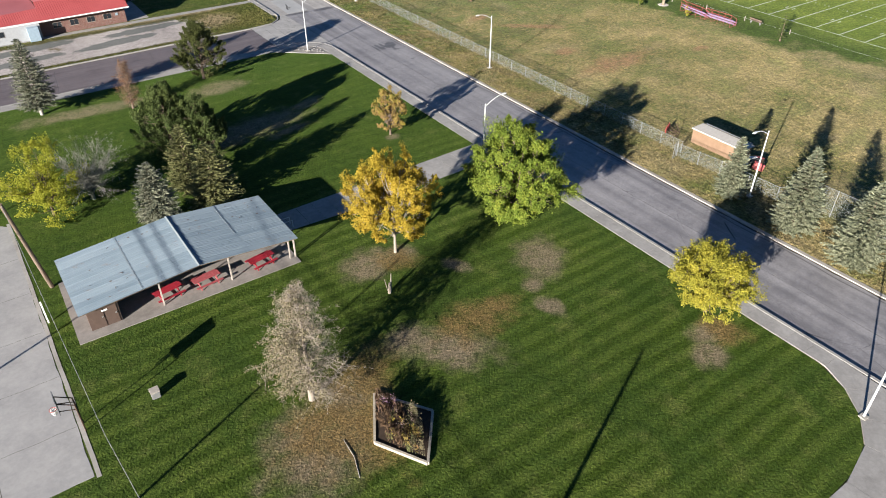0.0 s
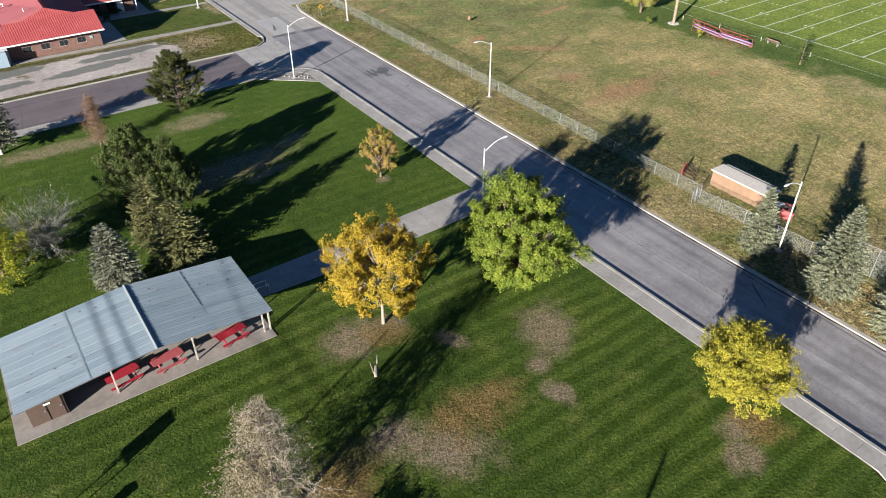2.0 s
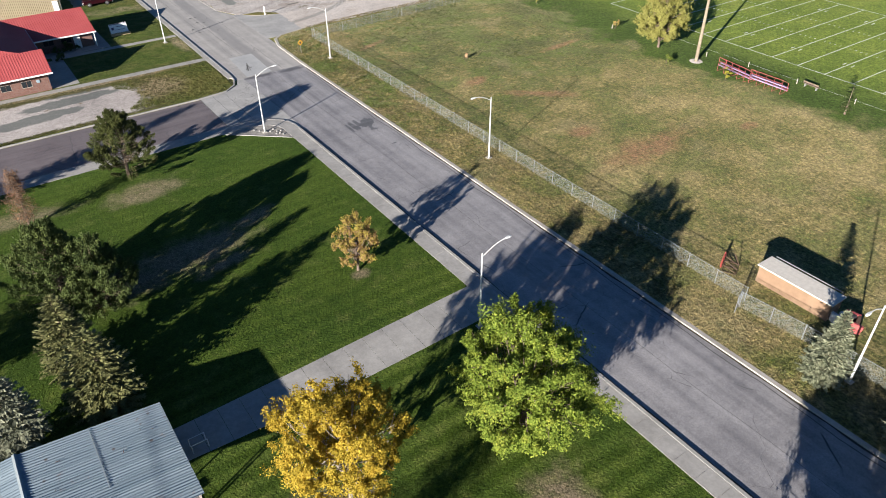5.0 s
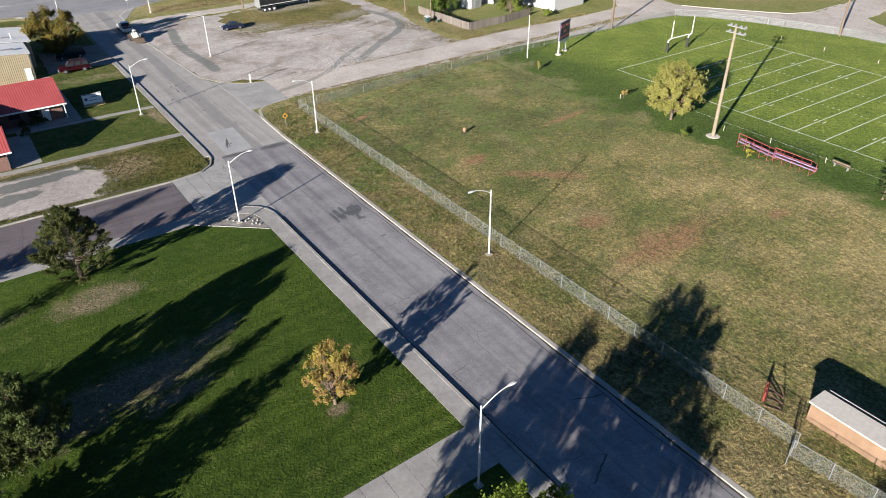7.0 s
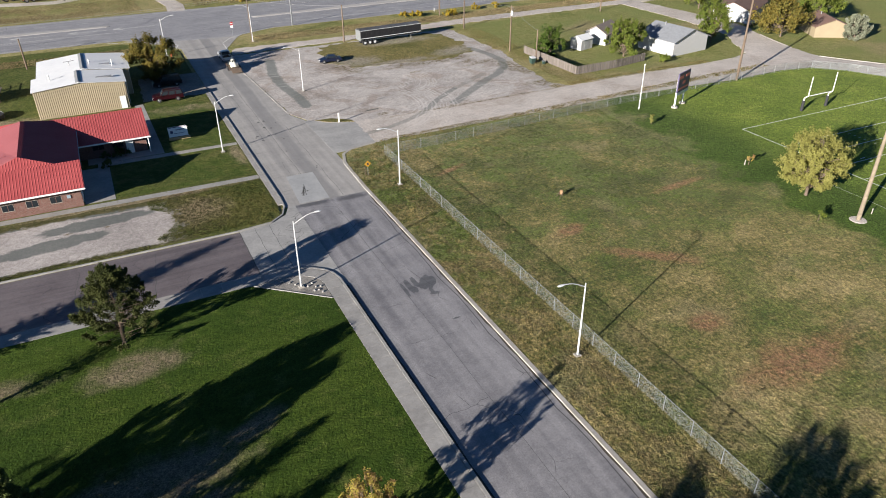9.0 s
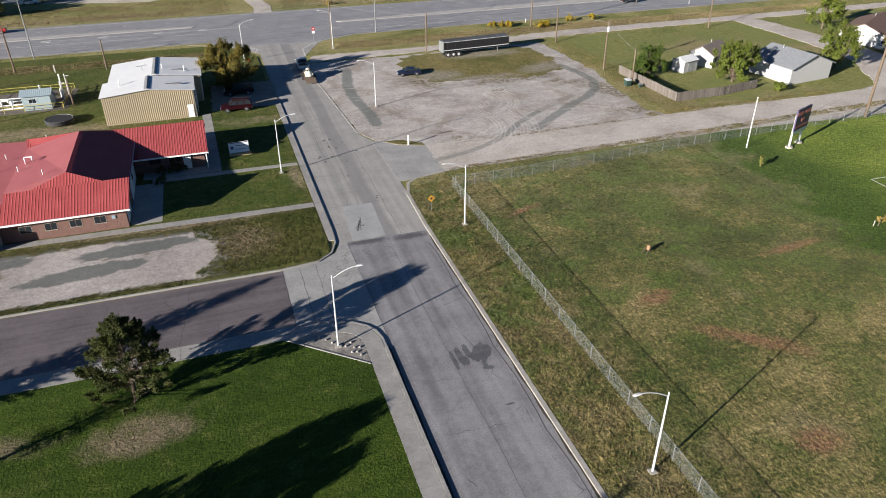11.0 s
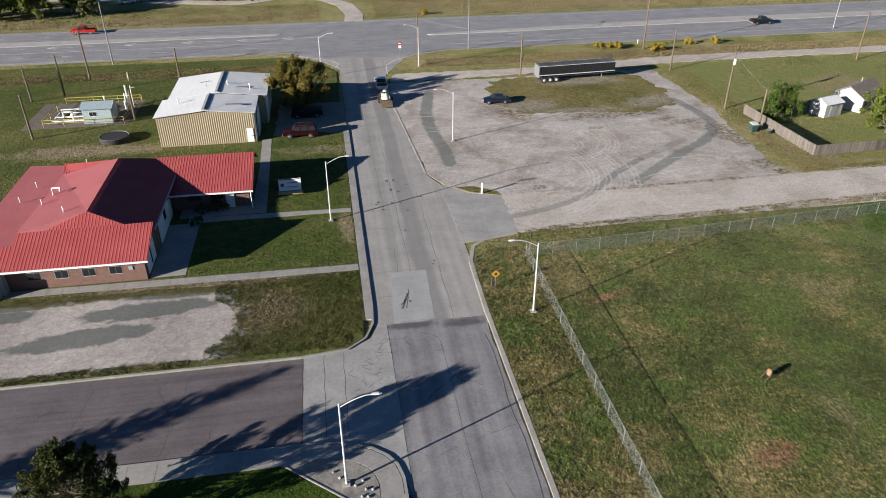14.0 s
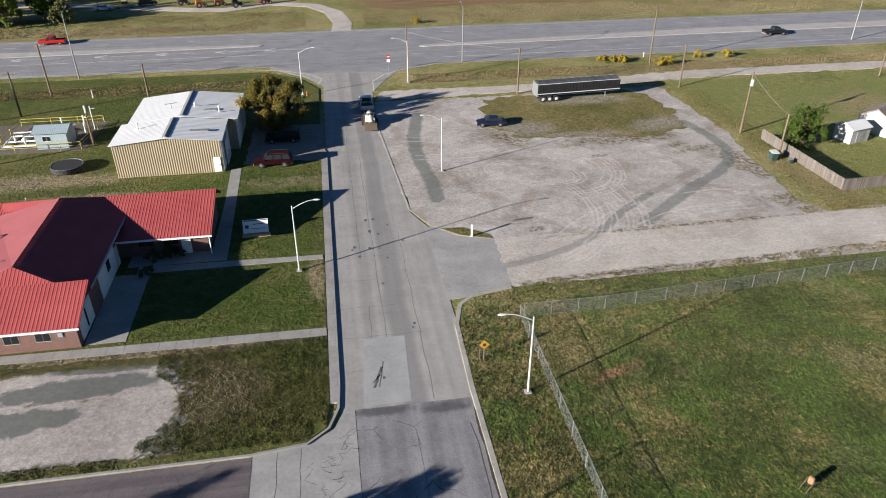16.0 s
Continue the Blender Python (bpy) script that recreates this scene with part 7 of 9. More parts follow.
for (x0, y0), (x1, y1) in zip(ring, ring[1:] + ring[:1]):
    bm = B()
    rod(bm, (x0, y0, 0), (x0, y0, 1.1), 0.045, 0.045, 6)
    part("post", bm, m_yellow, ob)
    bm = B()
    rod(bm, (x0, y0, 1.08), (x1, y1, 1.08), 0.045, 0.045, 6)
    rod(bm, (x0, y0, 0.58), (x1, y1, 0.58), 0.035, 0.035, 6)
    part("rail", bm, m_yellow, ob)
ob = thing("pipe_stand", "tall white and grey pipes behind the equipment shed", "pipework", at=(0, 0, 0.12))
for x, y, h, r in ((11.6, 183.2, 2.9, 0.11), (12.2, 185.2, 3.6, 0.06), (9.2, 184.4, 1.5, 0.16), (10.2, 183.0, 1.2, 0.2), (7.2, 183.4, 1.3, 0.08)):
    bm = B()
    rod(bm, (x, y, 0), (x, y, h), r, r * 0.9, 10)
    rod(bm, (x, y, h - 0.25), (x + 0.7, y, h - 0.25), r * 0.7, r * 0.7, 8)
    rod(bm, (x, y, h), (x, y, h + 0.12), r * 1.5, r * 0.5, 10)
    part("pipe", bm, m_white if r < 0.15 else m_grey, ob)
ob = thing("pipe_manifold", "white painted valve pipes in the equipment yard", "pipework", at=(0, 0, 0.12))
for pts in ([(1.2, 178.8, 0.3), (5.8, 178.8, 0.3)], [(1.2, 180.6, 0.35), (5.8, 180.6, 0.35)], [(3.0, 182.6, 0.4), (5.8, 182.6, 0.4)], [(11.2, 186.0, 0.1), (11.2, 186.0, 3.4)], [(11.2, 184.0, 0.1), (11.2, 184.0, 1.4)], [(8.0, 184.5, 0.0), (8.0, 184.5, 2.2)], [(4.4, 178.8, 0.3), (4.4, 178.8, 1.5)], [(1.2, 178.8, 0.3), (1.2, 182.6, 0.35)], [(2.4, 180.6, 0.35), (2.4, 180.6, 1.2)], [(2.4, 180.6, 1.2), (3.6, 180.6, 1.2)], [(3.6, 180.6, 1.2), (3.6, 182.6, 0.6)], [(0.9, 184.6, 0.3), (5.6, 184.6, 0.3)]):
    bm = B()
    rod(bm, *pts, 0.13, 0.13, 10)
    for p in pts:
        bmesh.ops.create_uvsphere(bm, u_segments=10, v_segments=6, radius=0.17, matrix=Matrix.Translation(p))
    part("pipe", bm, m_white, ob)
bm = B()
bmesh.ops.create_uvsphere(bm, u_segments=12, v_segments=8, radius=0.4, matrix=Matrix.Translation((4.4, 178.8, 1.3)) @ Matrix.Diagonal((1, 1, 0.5, 1)))
part("valve", bm, m_white, ob)

# ---------------------------------------------------------------- houses beyond the dirt road
m_housewhite = plain("white_house_siding", (0.42, 0.42, 0.42), 0.6, 0, 0.08)
m_greyroof = plain("blue_grey_shingles", (0.20, 0.21, 0.225), 0.85, 0, 0.2, 2)


def house(label, x, y, turn, w, d, h, rise, wall, roof, windows=3):
    ob = thing("house", label, "house", at=pose(x, y, 0.0, 0, 0, turn))
    bm = B()
    box(bm, -w / 2, -d / 2, 0, w / 2, d / 2, h)
    part("wall", bm, wall, ob)
    for s in (-w / 2, w / 2):
        bm = B()
        solid(bm, [[(q, -d / 2, h), (q, d / 2, h), (q, 0, h + rise)] for q in (s * 0.99, s)])
        part("gable", bm, wall, ob)
    for s in (-1, 1):
        bm = B()
        o = 0.45
        ze = h - rise * o / (d / 2)
        a = [(-w / 2 - o, s * (d / 2 + o), ze), (w / 2 + o, s * (d / 2 + o), ze), (w / 2 + o, 0, h + rise), (-w / 2 - o, 0, h + rise)]
        vs = [bm.verts.new(p) for p in a] + [bm.verts.new((p[0], p[1], p[2] + 0.14)) for p in a]
        for f in ((0, 1, 2, 3), (7, 6, 5, 4), (0, 4, 5, 1), (1, 5, 6, 2), (2, 6, 7, 3), (3, 7, 4, 0)):
            bm.faces.new([vs[i] for i in f])
        part("roof_slope", bm, roof, ob)
    for i in range(windows):
        xx = -w / 2 + w * (i + 0.5) / windows
        window(ob, xx - 0.5, xx + 0.5, 1.0, 2.0, -d / 2)
    window(ob, -0.6, 0.6, 1.0, 2.0, w / 2, axis="y")
    bm = B()
    box(bm, w * 0.32 - 0.5, -d / 2 - 0.05, 0.1, w * 0.32 + 0.45, -d / 2, 2.1)
    part("door", bm, m_white, ob)
    bm = B()
    rod(bm, (w * 0.2, 0.6, h + rise - 0.6), (w * 0.2, 0.6, h + rise + 0.5), 0.12, 0.12, 8)
    part("vent_pipe", bm, m_grey, ob)
    return ob


house("white house with a low grey gable roof", 142.4, 153.9, 97, 9.6, 10.4, 3.0, 1.9, m_housewhite, m_greyroof)
house("white house wing behind the trees", 133.0, 166.0, 28, 7.0, 5.0, 2.5, 1.4, m_housewhite, m_shingle)
house("tan house with a dark brown roof", 183.0, 148.5, 60, 9, 7.5, 2.5, 1.5, m_tan, m_shingle2)
house("white house with a brown roof across the road", 180, 171, 30, 16, 9, 2.7, 1.8, m_housewhite, m_shingle2)
ob = thing("garden_shed", "small white garden shed with a low gable roof", "shed", at=pose(125.2, 163.0, 0.0, 0, 0, 15))
bm = B()
box(bm, -1.9, -1.5, 0, 1.9, 1.5, 2.2)
part("wall", bm, m_housewhite, ob)
for q in (-1.88, 1.82):
    bm = B()
    solid(bm, [[(x, -1.5, 2.2), (x, 1.5, 2.2), (x, 0, 2.85)] for x in (q, q + 0.06)])
    part("gable", bm, m_housewhite, ob)
for sd in (-1, 1):
    bm = B()
    solid(bm, [[(x, sd * 1.7, 2.12), (x, 0, 2.88), (x, 0, 2.95), (x, sd * 1.7, 2.19)] for x in (-2.05, 2.05)])
    part("roof_slope", bm, m_whiteroof, ob)
for x in (-0.8, 0.02):
    bm = B()
    box(bm, x, -1.54, 0.08, x + 0.78, -1.5, 1.95, 0.01)
    dr = part("door", bm, m_siding, ob)
    bm = B()
    box(bm, x + (0.66 if x < 0 else 0.04), -1.58, 0.9, x + (0.74 if x < 0 else 0.12), -1.54, 1.05)
    part("handle", bm, m_grey, dr)

# wooden yard fence
ob = thing("board_fence", "grey weathered wooden board fence", "fence", at=(0, 0, 0.0))
pk = finish("board", box(B(), -0.075, -0.012, 0.05, 0.075, 0.012, 1.65), m_fencewood)
fpts = [(112.0, 165.1), (112.3, 156.0), (112.6, 147.1), (122.4, 147.4), (131.0, 149.0)]
cnt = 0
for (x0, y0), (x1, y1) in zip(fpts, fpts[1:]):
    L = math.hypot(x1 - x0, y1 - y0)
    a = math.degrees(math.atan2(y1 - y0, x1 - x0))
    n = int(L / 0.17)
    for i in range(n):
        p = part("board", pk, m_fencewood, ob)
        p.matrix_local = pose(x0 + (x1 - x0) * i / n, y0 + (y1 - y0) * i / n, random.uniform(-0.03, 0.03), random.uniform(-1.5, 1.5), 0, a)
    for zz in (0.4, 1.3):
        bm = B()
        beam(bm, (x0, y0 + 0.05, zz), (x1, y1 + 0.05, zz), 0.05, 0.09)
        part("rail", bm, m_fencewood, ob)
broadleaf("round green tree in the back yard", 116.4, 161.6, 5.6, 3.0, lf_dusk, 50, 0.04, 14000, 0.14, lobes=60, z=0)
broadleaf("tall green tree beside the white house", 129.2, 153.6, 8.4, 3.8, lf_far, 51, 0.06, 22000, 0.15, lobes=70, z=0)
broadleaf("bright green tree by the far road", 153.6, 154.0, 9.0, 3.6, lf_far, 52, 0.08, 16000, 0.17, lobes=60, z=0)
broadleaf("large olive tree before a tan house", 171.5, 150.5, 8.4, 5.4, lf_autumn, 53, 0.12, 10000, 0.25, lobes=60, z=0)
broadleaf("round green tree along the far street", 189, 155, 8.5, 4.8, lf_far, 54, 0.12, 6000, 0.28, z=0)
plumed("broad grey-green juniper bush", 184.0, 141.2, 5.4, 2.9, lf_blue, 55, 0.02, 120, 90, 0.14, 0.9, 0.22, 1.2, z=0, point=0.4)
broadleaf("green tree along the far street", 177, 182, 8.0, 4.0, lf_far, 56, 0.12, 5000, 0.28, z=0)
broadleaf("low round green shrub by the kerb", 133.8, 146.6, 1.6, 1.5, lf_far, 57, 0.02, 1500, 0.14, z=0, lobes=14, category="shrub")
for k, (x, y, h, r, mt) in enumerate([(-25.5, 258.5, 8, 4.6, lf_far), (-32, 266, 10, 6.5, lf_dusk), (-44, 262, 9, 6, lf_far), (-19.5, 266, 7.5, 4.2, lf_dusk), (-60, 275, 10, 7, lf_far), (-13.2, 260.5, 5.6, 3.0, lf_olive), (-36, 258, 7, 5, lf_dusk), (-36, 277, 9, 6, lf_dusk), (-21, 288, 8, 6, lf_far), (-75, 264, 9, 6, lf_far)]):
    broadleaf("leafy green tree beyond the highway", x, y, h, r, mt, 60 + k, 0.1, 5000, 0.34, z=0)["group"] = "trees beyond the highway"
for k, (x, y) in enumerate([(103.0, 208.4), (105.5, 208.0), (107.6, 207.9), (113.3, 204.9), (115.2, 204.9), (124, 209), (130, 208.4), (70.5, 243 + 5)]):
    broadleaf("golden yellow rabbitbrush on the roadside", x, y, 1.4, 1.3, lf_gold, 70 + k, 0.02, 900, 0.16, z=0, lobes=10, category="shrub")["group"] = "golden roadside shrubs"

# ---------------------------------------------------------------- football things
ob = thing("goal_post", "white football goal on two padded uprights", "goal", at=(0, 0, 0.11))
for x in (133.5, 139.3):
    bm = B()
    rod(bm, (x, 112.3, 2.7), (x, 112.3, 5.9), 0.07, 0.06, 8)
    part("upright", bm, m_white, ob)
    bm = B()
    rod(bm, (x, 112.9, 0), (x, 112.9, 2.2), 0.1, 0.1, 8)
    rod(bm, (x, 112.9, 2.2), (x, 112.3, 2.7), 0.08, 0.08, 8)
    part("support", bm, m_white, ob)
    bm = B()
    rod(bm, (x, 112.9, 0.02), (x, 112.9, 1.8), 0.24, 0.24, 10)
    part("pad", bm, m_black, ob, "black post pad")
bm = B()
rod(bm, (133.5, 112.3, 2.7), (139.3, 112.3, 2.7), 0.07, 0.07, 8)
part("crossbar", bm, m_white, ob)

ob = thing("scoreboard", "dark scoreboard on white posts with red panels", "scoreboard", at=pose(117.3, 124.3, 0.11, 0, 0, 23))
for x in (-1.5, 1.5):
    bm = B()
    box(bm, x - 0.12, -0.12, 0, x + 0.12, 0.12, 5.0)
    part("post", bm, m_white, ob)
    bm = B()
    rod(bm, (x, 0, 0), (x, 0, 0.25), 0.55, 0.5, 12)
    part("footing", bm, m_kerb, ob)
bm = B()
box(bm, -2.2, -0.35, 2.7, 2.2, -0.13, 5.9, 0.03)
bd = part("board", bm, m_navy, ob)
for x0, z0, x1, z1 in ((-1.9, 4.9, -0.4, 5.4), (0.4, 4.9, 1.9, 5.4), (-0.5, 3.9, 0.5, 4.4), (-1.8, 3.1, 1.8, 3.4)):
    bm = B()
    box(bm, x0, -0.37, z0, x1, -0.35, z1)
    part("panel", bm, m_boardred, bd)
bm = B()
box(bm, -2.2, -0.3, 2.15, 2.2, -0.14, 2.65)
part("sponsor_board", bm, m_white, ob, "white strip with plain bars")
ob = thing("flag_pole", "bare white flag pole by the fence", "pole", at=(110.1, 125.8, 0.11))
bm = B()
rod(bm, (0, 0, 0), (0, 0, 7.5), 0.08, 0.05, 10)
part("pole", bm, m_white, ob)
bm = B()
bmesh.ops.create_uvsphere(bm, u_segments=10, v_segments=6, radius=0.1, matrix=Matrix.Translation((0, 0, 7.55)))
part("finial", bm, m_white, ob)


def bleacher(x, y, turn):
    ob = thing("bleacher", "small red steel bleacher with pale seat boards", "bleacher", "bleachers", at=pose(x, y, 0.11, 0, 0, turn))
    L = 5.2
    for i in range(3):
        bm = B()
        box(bm, -L / 2, 0.62 * i, 0.45 + 0.3 * i, L / 2, 0.62 * i + 0.28, 0.5 + 0.3 * i)
        part("seat_board", bm, m_purple, ob)
        bm = B()
        box(bm, -L / 2, 0.62 * i + 0.3, 0.18 + 0.3 * i, L / 2, 0.62 * i + 0.56, 0.22 + 0.3 * i)
        part("foot_board", bm, m_purple, ob)
    for x in (-2.5, -1.25, 0, 1.25, 2.5):
        bm = B()
        for a, b in (((x, 0, 0), (x, 1.9, 1.1)), ((x, 0.1, 0), (x, 0.1, 0.45)), ((x, 0.75, 0), (x, 0.75, 0.75)), ((x, 1.9, 0), (x, 1.9, 2.0)), ((x, 0, 0.02), (x, 1.9, 0.02)), ((x, 0.1, 0), (x, 1.9, 1.0))):
            rod(bm, a, b, 0.026, 0.026, 6)
        part("frame", bm, m_redsteel, ob)
    for zz in (1.5, 2.0):
        bm = B()
        rod(bm, (-2.5, 1.9, zz), (2.5, 1.9, zz), 0.035, 0.035, 6)
        part("rail", bm, m_redsteel, ob)
    for s in (-2.5, 2.5):
        bm = B()
        rod(bm, (s, 0.3, 1.2), (s, 1.9, 2.0), 0.035, 0.035, 6)
        rod(bm, (s, 0.3, 0), (s, 0.3, 1.2), 0.035, 0.035, 6)
        part("side_rail", bm, m_redsteel, ob)
    return ob


bleacher(108.4, 75.9, 82)
bleacher(108.5, 70.6, 90)
ob = thing("bench", "pale wooden team bench", "bench", at=pose(112.0, 66.8, 0.11, 0, 0, 85))
bm = B()
box(bm, -1.2, -0.18, 0.42, 1.2, 0.18, 0.48)
part("seat", bm, m_wood, ob)
bm = B()
box(bm, -1.2, 0.2, 0.65, 1.2, 0.25, 0.85)
part("backrest", bm, m_wood, ob)
for s in (-0.9, 0.9):
    bm = B()
    box(bm, s - 0.04, -0.15, 0, s + 0.04, 0.22, 0.42)
    part("leg", bm, m_grey, ob)
for x, y in ((110.2, 83.2), (111.8, 76.8), (111.9, 68.9), (112, 60.4), (108.0, 100.9), (158, 105), (158, 96), (158.2, 86)):
    ob = thing("marker_post", "short white marker post by the pitch", "post", "marker posts", at=(x, y, 0.11))
    bm = B()
    box(bm, -0.045, -0.045, 0, 0.045, 0.045, 0.75, 0.01)
    part("post", bm, m_oldwhite, ob)
for x, y, h, lfm in ((107.1, 119.2, 1.7, lf_field), (104.7, 75.6, 2.0, lf_lime), (102.8, 84.8, 1.6, lf_far), (108.5, 100.7, 1.9, lf_rust)):
    broadleaf("young thin tree beside the pitch", x, y, h, 0.75, lfm, int(x * 7 + y), 0.15, 420, 0.10, lobes=9)
conifer("thin grey young tree by the pitch", 107.8, 59.4, 4.2, 0.8, lf_dark, 81, 0.12, 0.0, 0.5)

ob = thing("archery_butt", "tan wooden target stand on the dry field", "target stand", at=pose(79.6, 104.2, 0.11, 0, 0, 115))
bm = B()
box(bm, -0.2, -0.1, 0.2, 0.2, 0.1, 0.85, 0.04)
part("target", bm, plain("orange_tan_wood", (0.24, 0.145, 0.075), 0.85), ob)
for s in (-0.25, 0.25):
    bm = B()
    rod(bm, (s, 0.1, 0.0), (s, 0.1, 0.6), 0.04, 0.04, 6)
    rod(bm, (s, 0.1, 0.6), (s, 0.9, 0.0), 0.035, 0.035, 6)
    part("leg", bm, m_wood, ob)

ob = thing("tackling_sled", "rusty steel tackling sled with red pads", "sports equipment", at=pose(67.4, 47.8, 0.06, 0, 0, 25))
bm = B()
for a, b in (((-0.9, 0, 0.1), (0.9, 0, 0.1)), ((-0.9, -1.2, 0.1), (0.9, -1.2, 0.1)), ((-0.9, 0, 0.1), (-0.9, -1.2, 0.1)), ((0.9, 0, 0.1), (0.9, -1.2, 0.1)), ((0, 0, 0.1), (0, -1.2, 0.1)), ((-0.7, -1.2, 0.1), (-0.7, 0.1, 0.7)), ((0, -1.2, 0.1), (0, 0.1, 0.7)), ((0.7, -1.2, 0.1), (0.7, 0.1, 0.7)), ((-0.9, 0.1, 0.7), (0.9, 0.1, 0.7)), ((0.8, -1.2, 0.1), (0.6, -0.6, 1.3))):
    rod(bm, a, b, 0.04, 0.04, 6)
part("frame", bm, m_rust, ob)
for x in (-0.65, 0, 0.65):
    bm = B()
    solid(bm, [[(x + q * 0.17 * math.cos(k * 0.7854), 0.2 + 0.12 * q * math.sin(k * 0.7854), zz) for k in range(8)] for zz, q in ((0.3, 0.6), (0.4, 1), (0.85, 1), (1.0, 0.7), (1.2, 0.35))])
    part("pad", bm, m_vinyl, ob)

# brick and block equipment shed by the fence
ob = thing("block_shed", "low tan block shed with a pale flat roof", "shed", at=pose(68.75, 41.4, 0.1, 0, 0, -90))
bm = B()
box(bm, -3.4, -0.85, 0, 3.4, 0.85, 1.75)
part("wall", bm, m_block, ob)
bm = B()
box(bm, -3.55, -1.05, 1.75, 3.55, 1.05, 1.87, 0.02)
part("roof", bm, plain("pale_roof_felt", (0.50, 0.47, 0.42), 0.9), ob)
bm = B()
rod(bm, (-3.3, 1.5, 1.75), (3.0, 1.5, 1.75), 0.05, 0.05, 8)
rod(bm, (-3.3, 1.5, 0), (-3.3, 1.5, 1.75), 0.04, 0.04, 8)
rod(bm, (3.0, 1.5, 0), (3.0, 1.5, 1.75), 0.04, 0.04, 8)
part("pipe_rail", bm, m_galv, ob)
bm = B()
box(bm, -2.6, 0.9, 0.0, 3.0, 1.4, 0.8)
part("bin", bm, m_navy, ob, "dark lidded storage bins")
ob = thing("equipment_pile", "jumbled red and white sports gear by the shed", "sports equipment", at=(69.0, 36.9, 0.1))
for i in range(7):
    bm = B()
    box(bm, -0.6, -0.15, 0, 0.6, 0.15, 0.9, 0.03)
    p = part("gear", bm, [m_redsteel, m_white, m_black, m_rust][i % 4], ob)
    p.matrix_local = pose(random.uniform(-0.9, 0.9), random.uniform(-0.9, 0.9), 0.0, random.uniform(-12, 12), random.uniform(-15, 15), random.uniform(0, 180))
# ---------------------------------------------------------------- vehicles
def paint(name, c, rough=0.3):
    m = Mat(name, rough)
    n = m.noise(1.5, 4)
    m.colour(m.ramp(n, [(0.3, [v * 0.85 for v in c]), (0.7, c)]))
    m.bsdf.inputs["Coat Weight"].default_value = 0.08
    m.bsdf.inputs["Specular IOR Level"].default_value = 0.3
    return m.mat


p_maroon, p_black, p_white = paint("maroon_car_paint", (0.020, 0.002, 0.005), 0.35), paint("black_car_paint", (0.012, 0.013, 0.016)), paint("white_car_paint", (0.74, 0.74, 0.72))
p_navy, p_red, p_cream = paint("dark_blue_car_paint", (0.010, 0.014, 0.034)), paint("red_car_paint", (0.42, 0.015, 0.012)), paint("cream_car_paint", (0.66, 0.63, 0.52))
m_tail = plain("red_lamp_lens", (0.45, 0.02, 0.02), 0.2)
m_head = plain("clear_lamp_lens", (0.75, 0.75, 0.72), 0.15)
m_rim = plain("alloy_rim", (0.45, 0.45, 0.46), 0.3, 0.8)


def wheel(parent, x, y, r=0.36, w=0.24):
    s = 1 if y > 0 else -1
    bm = B()
    rod(bm, (x, y - w / 2, r), (x, y + w / 2, r), r, r, 20)
    wh = part("wheel", bm, m_black, parent)
    bm = B()
    rod(bm, (x, y + s * (w / 2 - 0.03), r), (x, y + s * (w / 2 + 0.012), r), r * 0.62, r * 0.5, 14)
    part("rim", bm, m_rim, wh)
    return wh


def skin(prof, w, tuck=0.0, z_w=None):
    """A body from a side outline (x, z) and its half width, drawn in towards the top."""
    bm = B()
    zt = max(z for _, z in prof)
    z0 = min(z for _, z in prof)
    half = lambda z: w * (1 - tuck * ((z - z0) / max(1e-6, zt - z0)) ** 2)
    solid(bm, [[(x, s * half(z) * k, z) for x, z in prof] for s, k in ((-1, 1.0), (-1, 0.0), (1, 0.0), (1, 1.0))])
    es = [e for e in bm.edges if abs(e.verts[0].co.y - e.verts[1].co.y) < 1e-4 and abs(abs(e.verts[0].co.y)) > w * 0.5]
    bmesh.ops.bevel(bm, geom=es, offset=0.05, segments=2, affect="EDGES")
    return bm


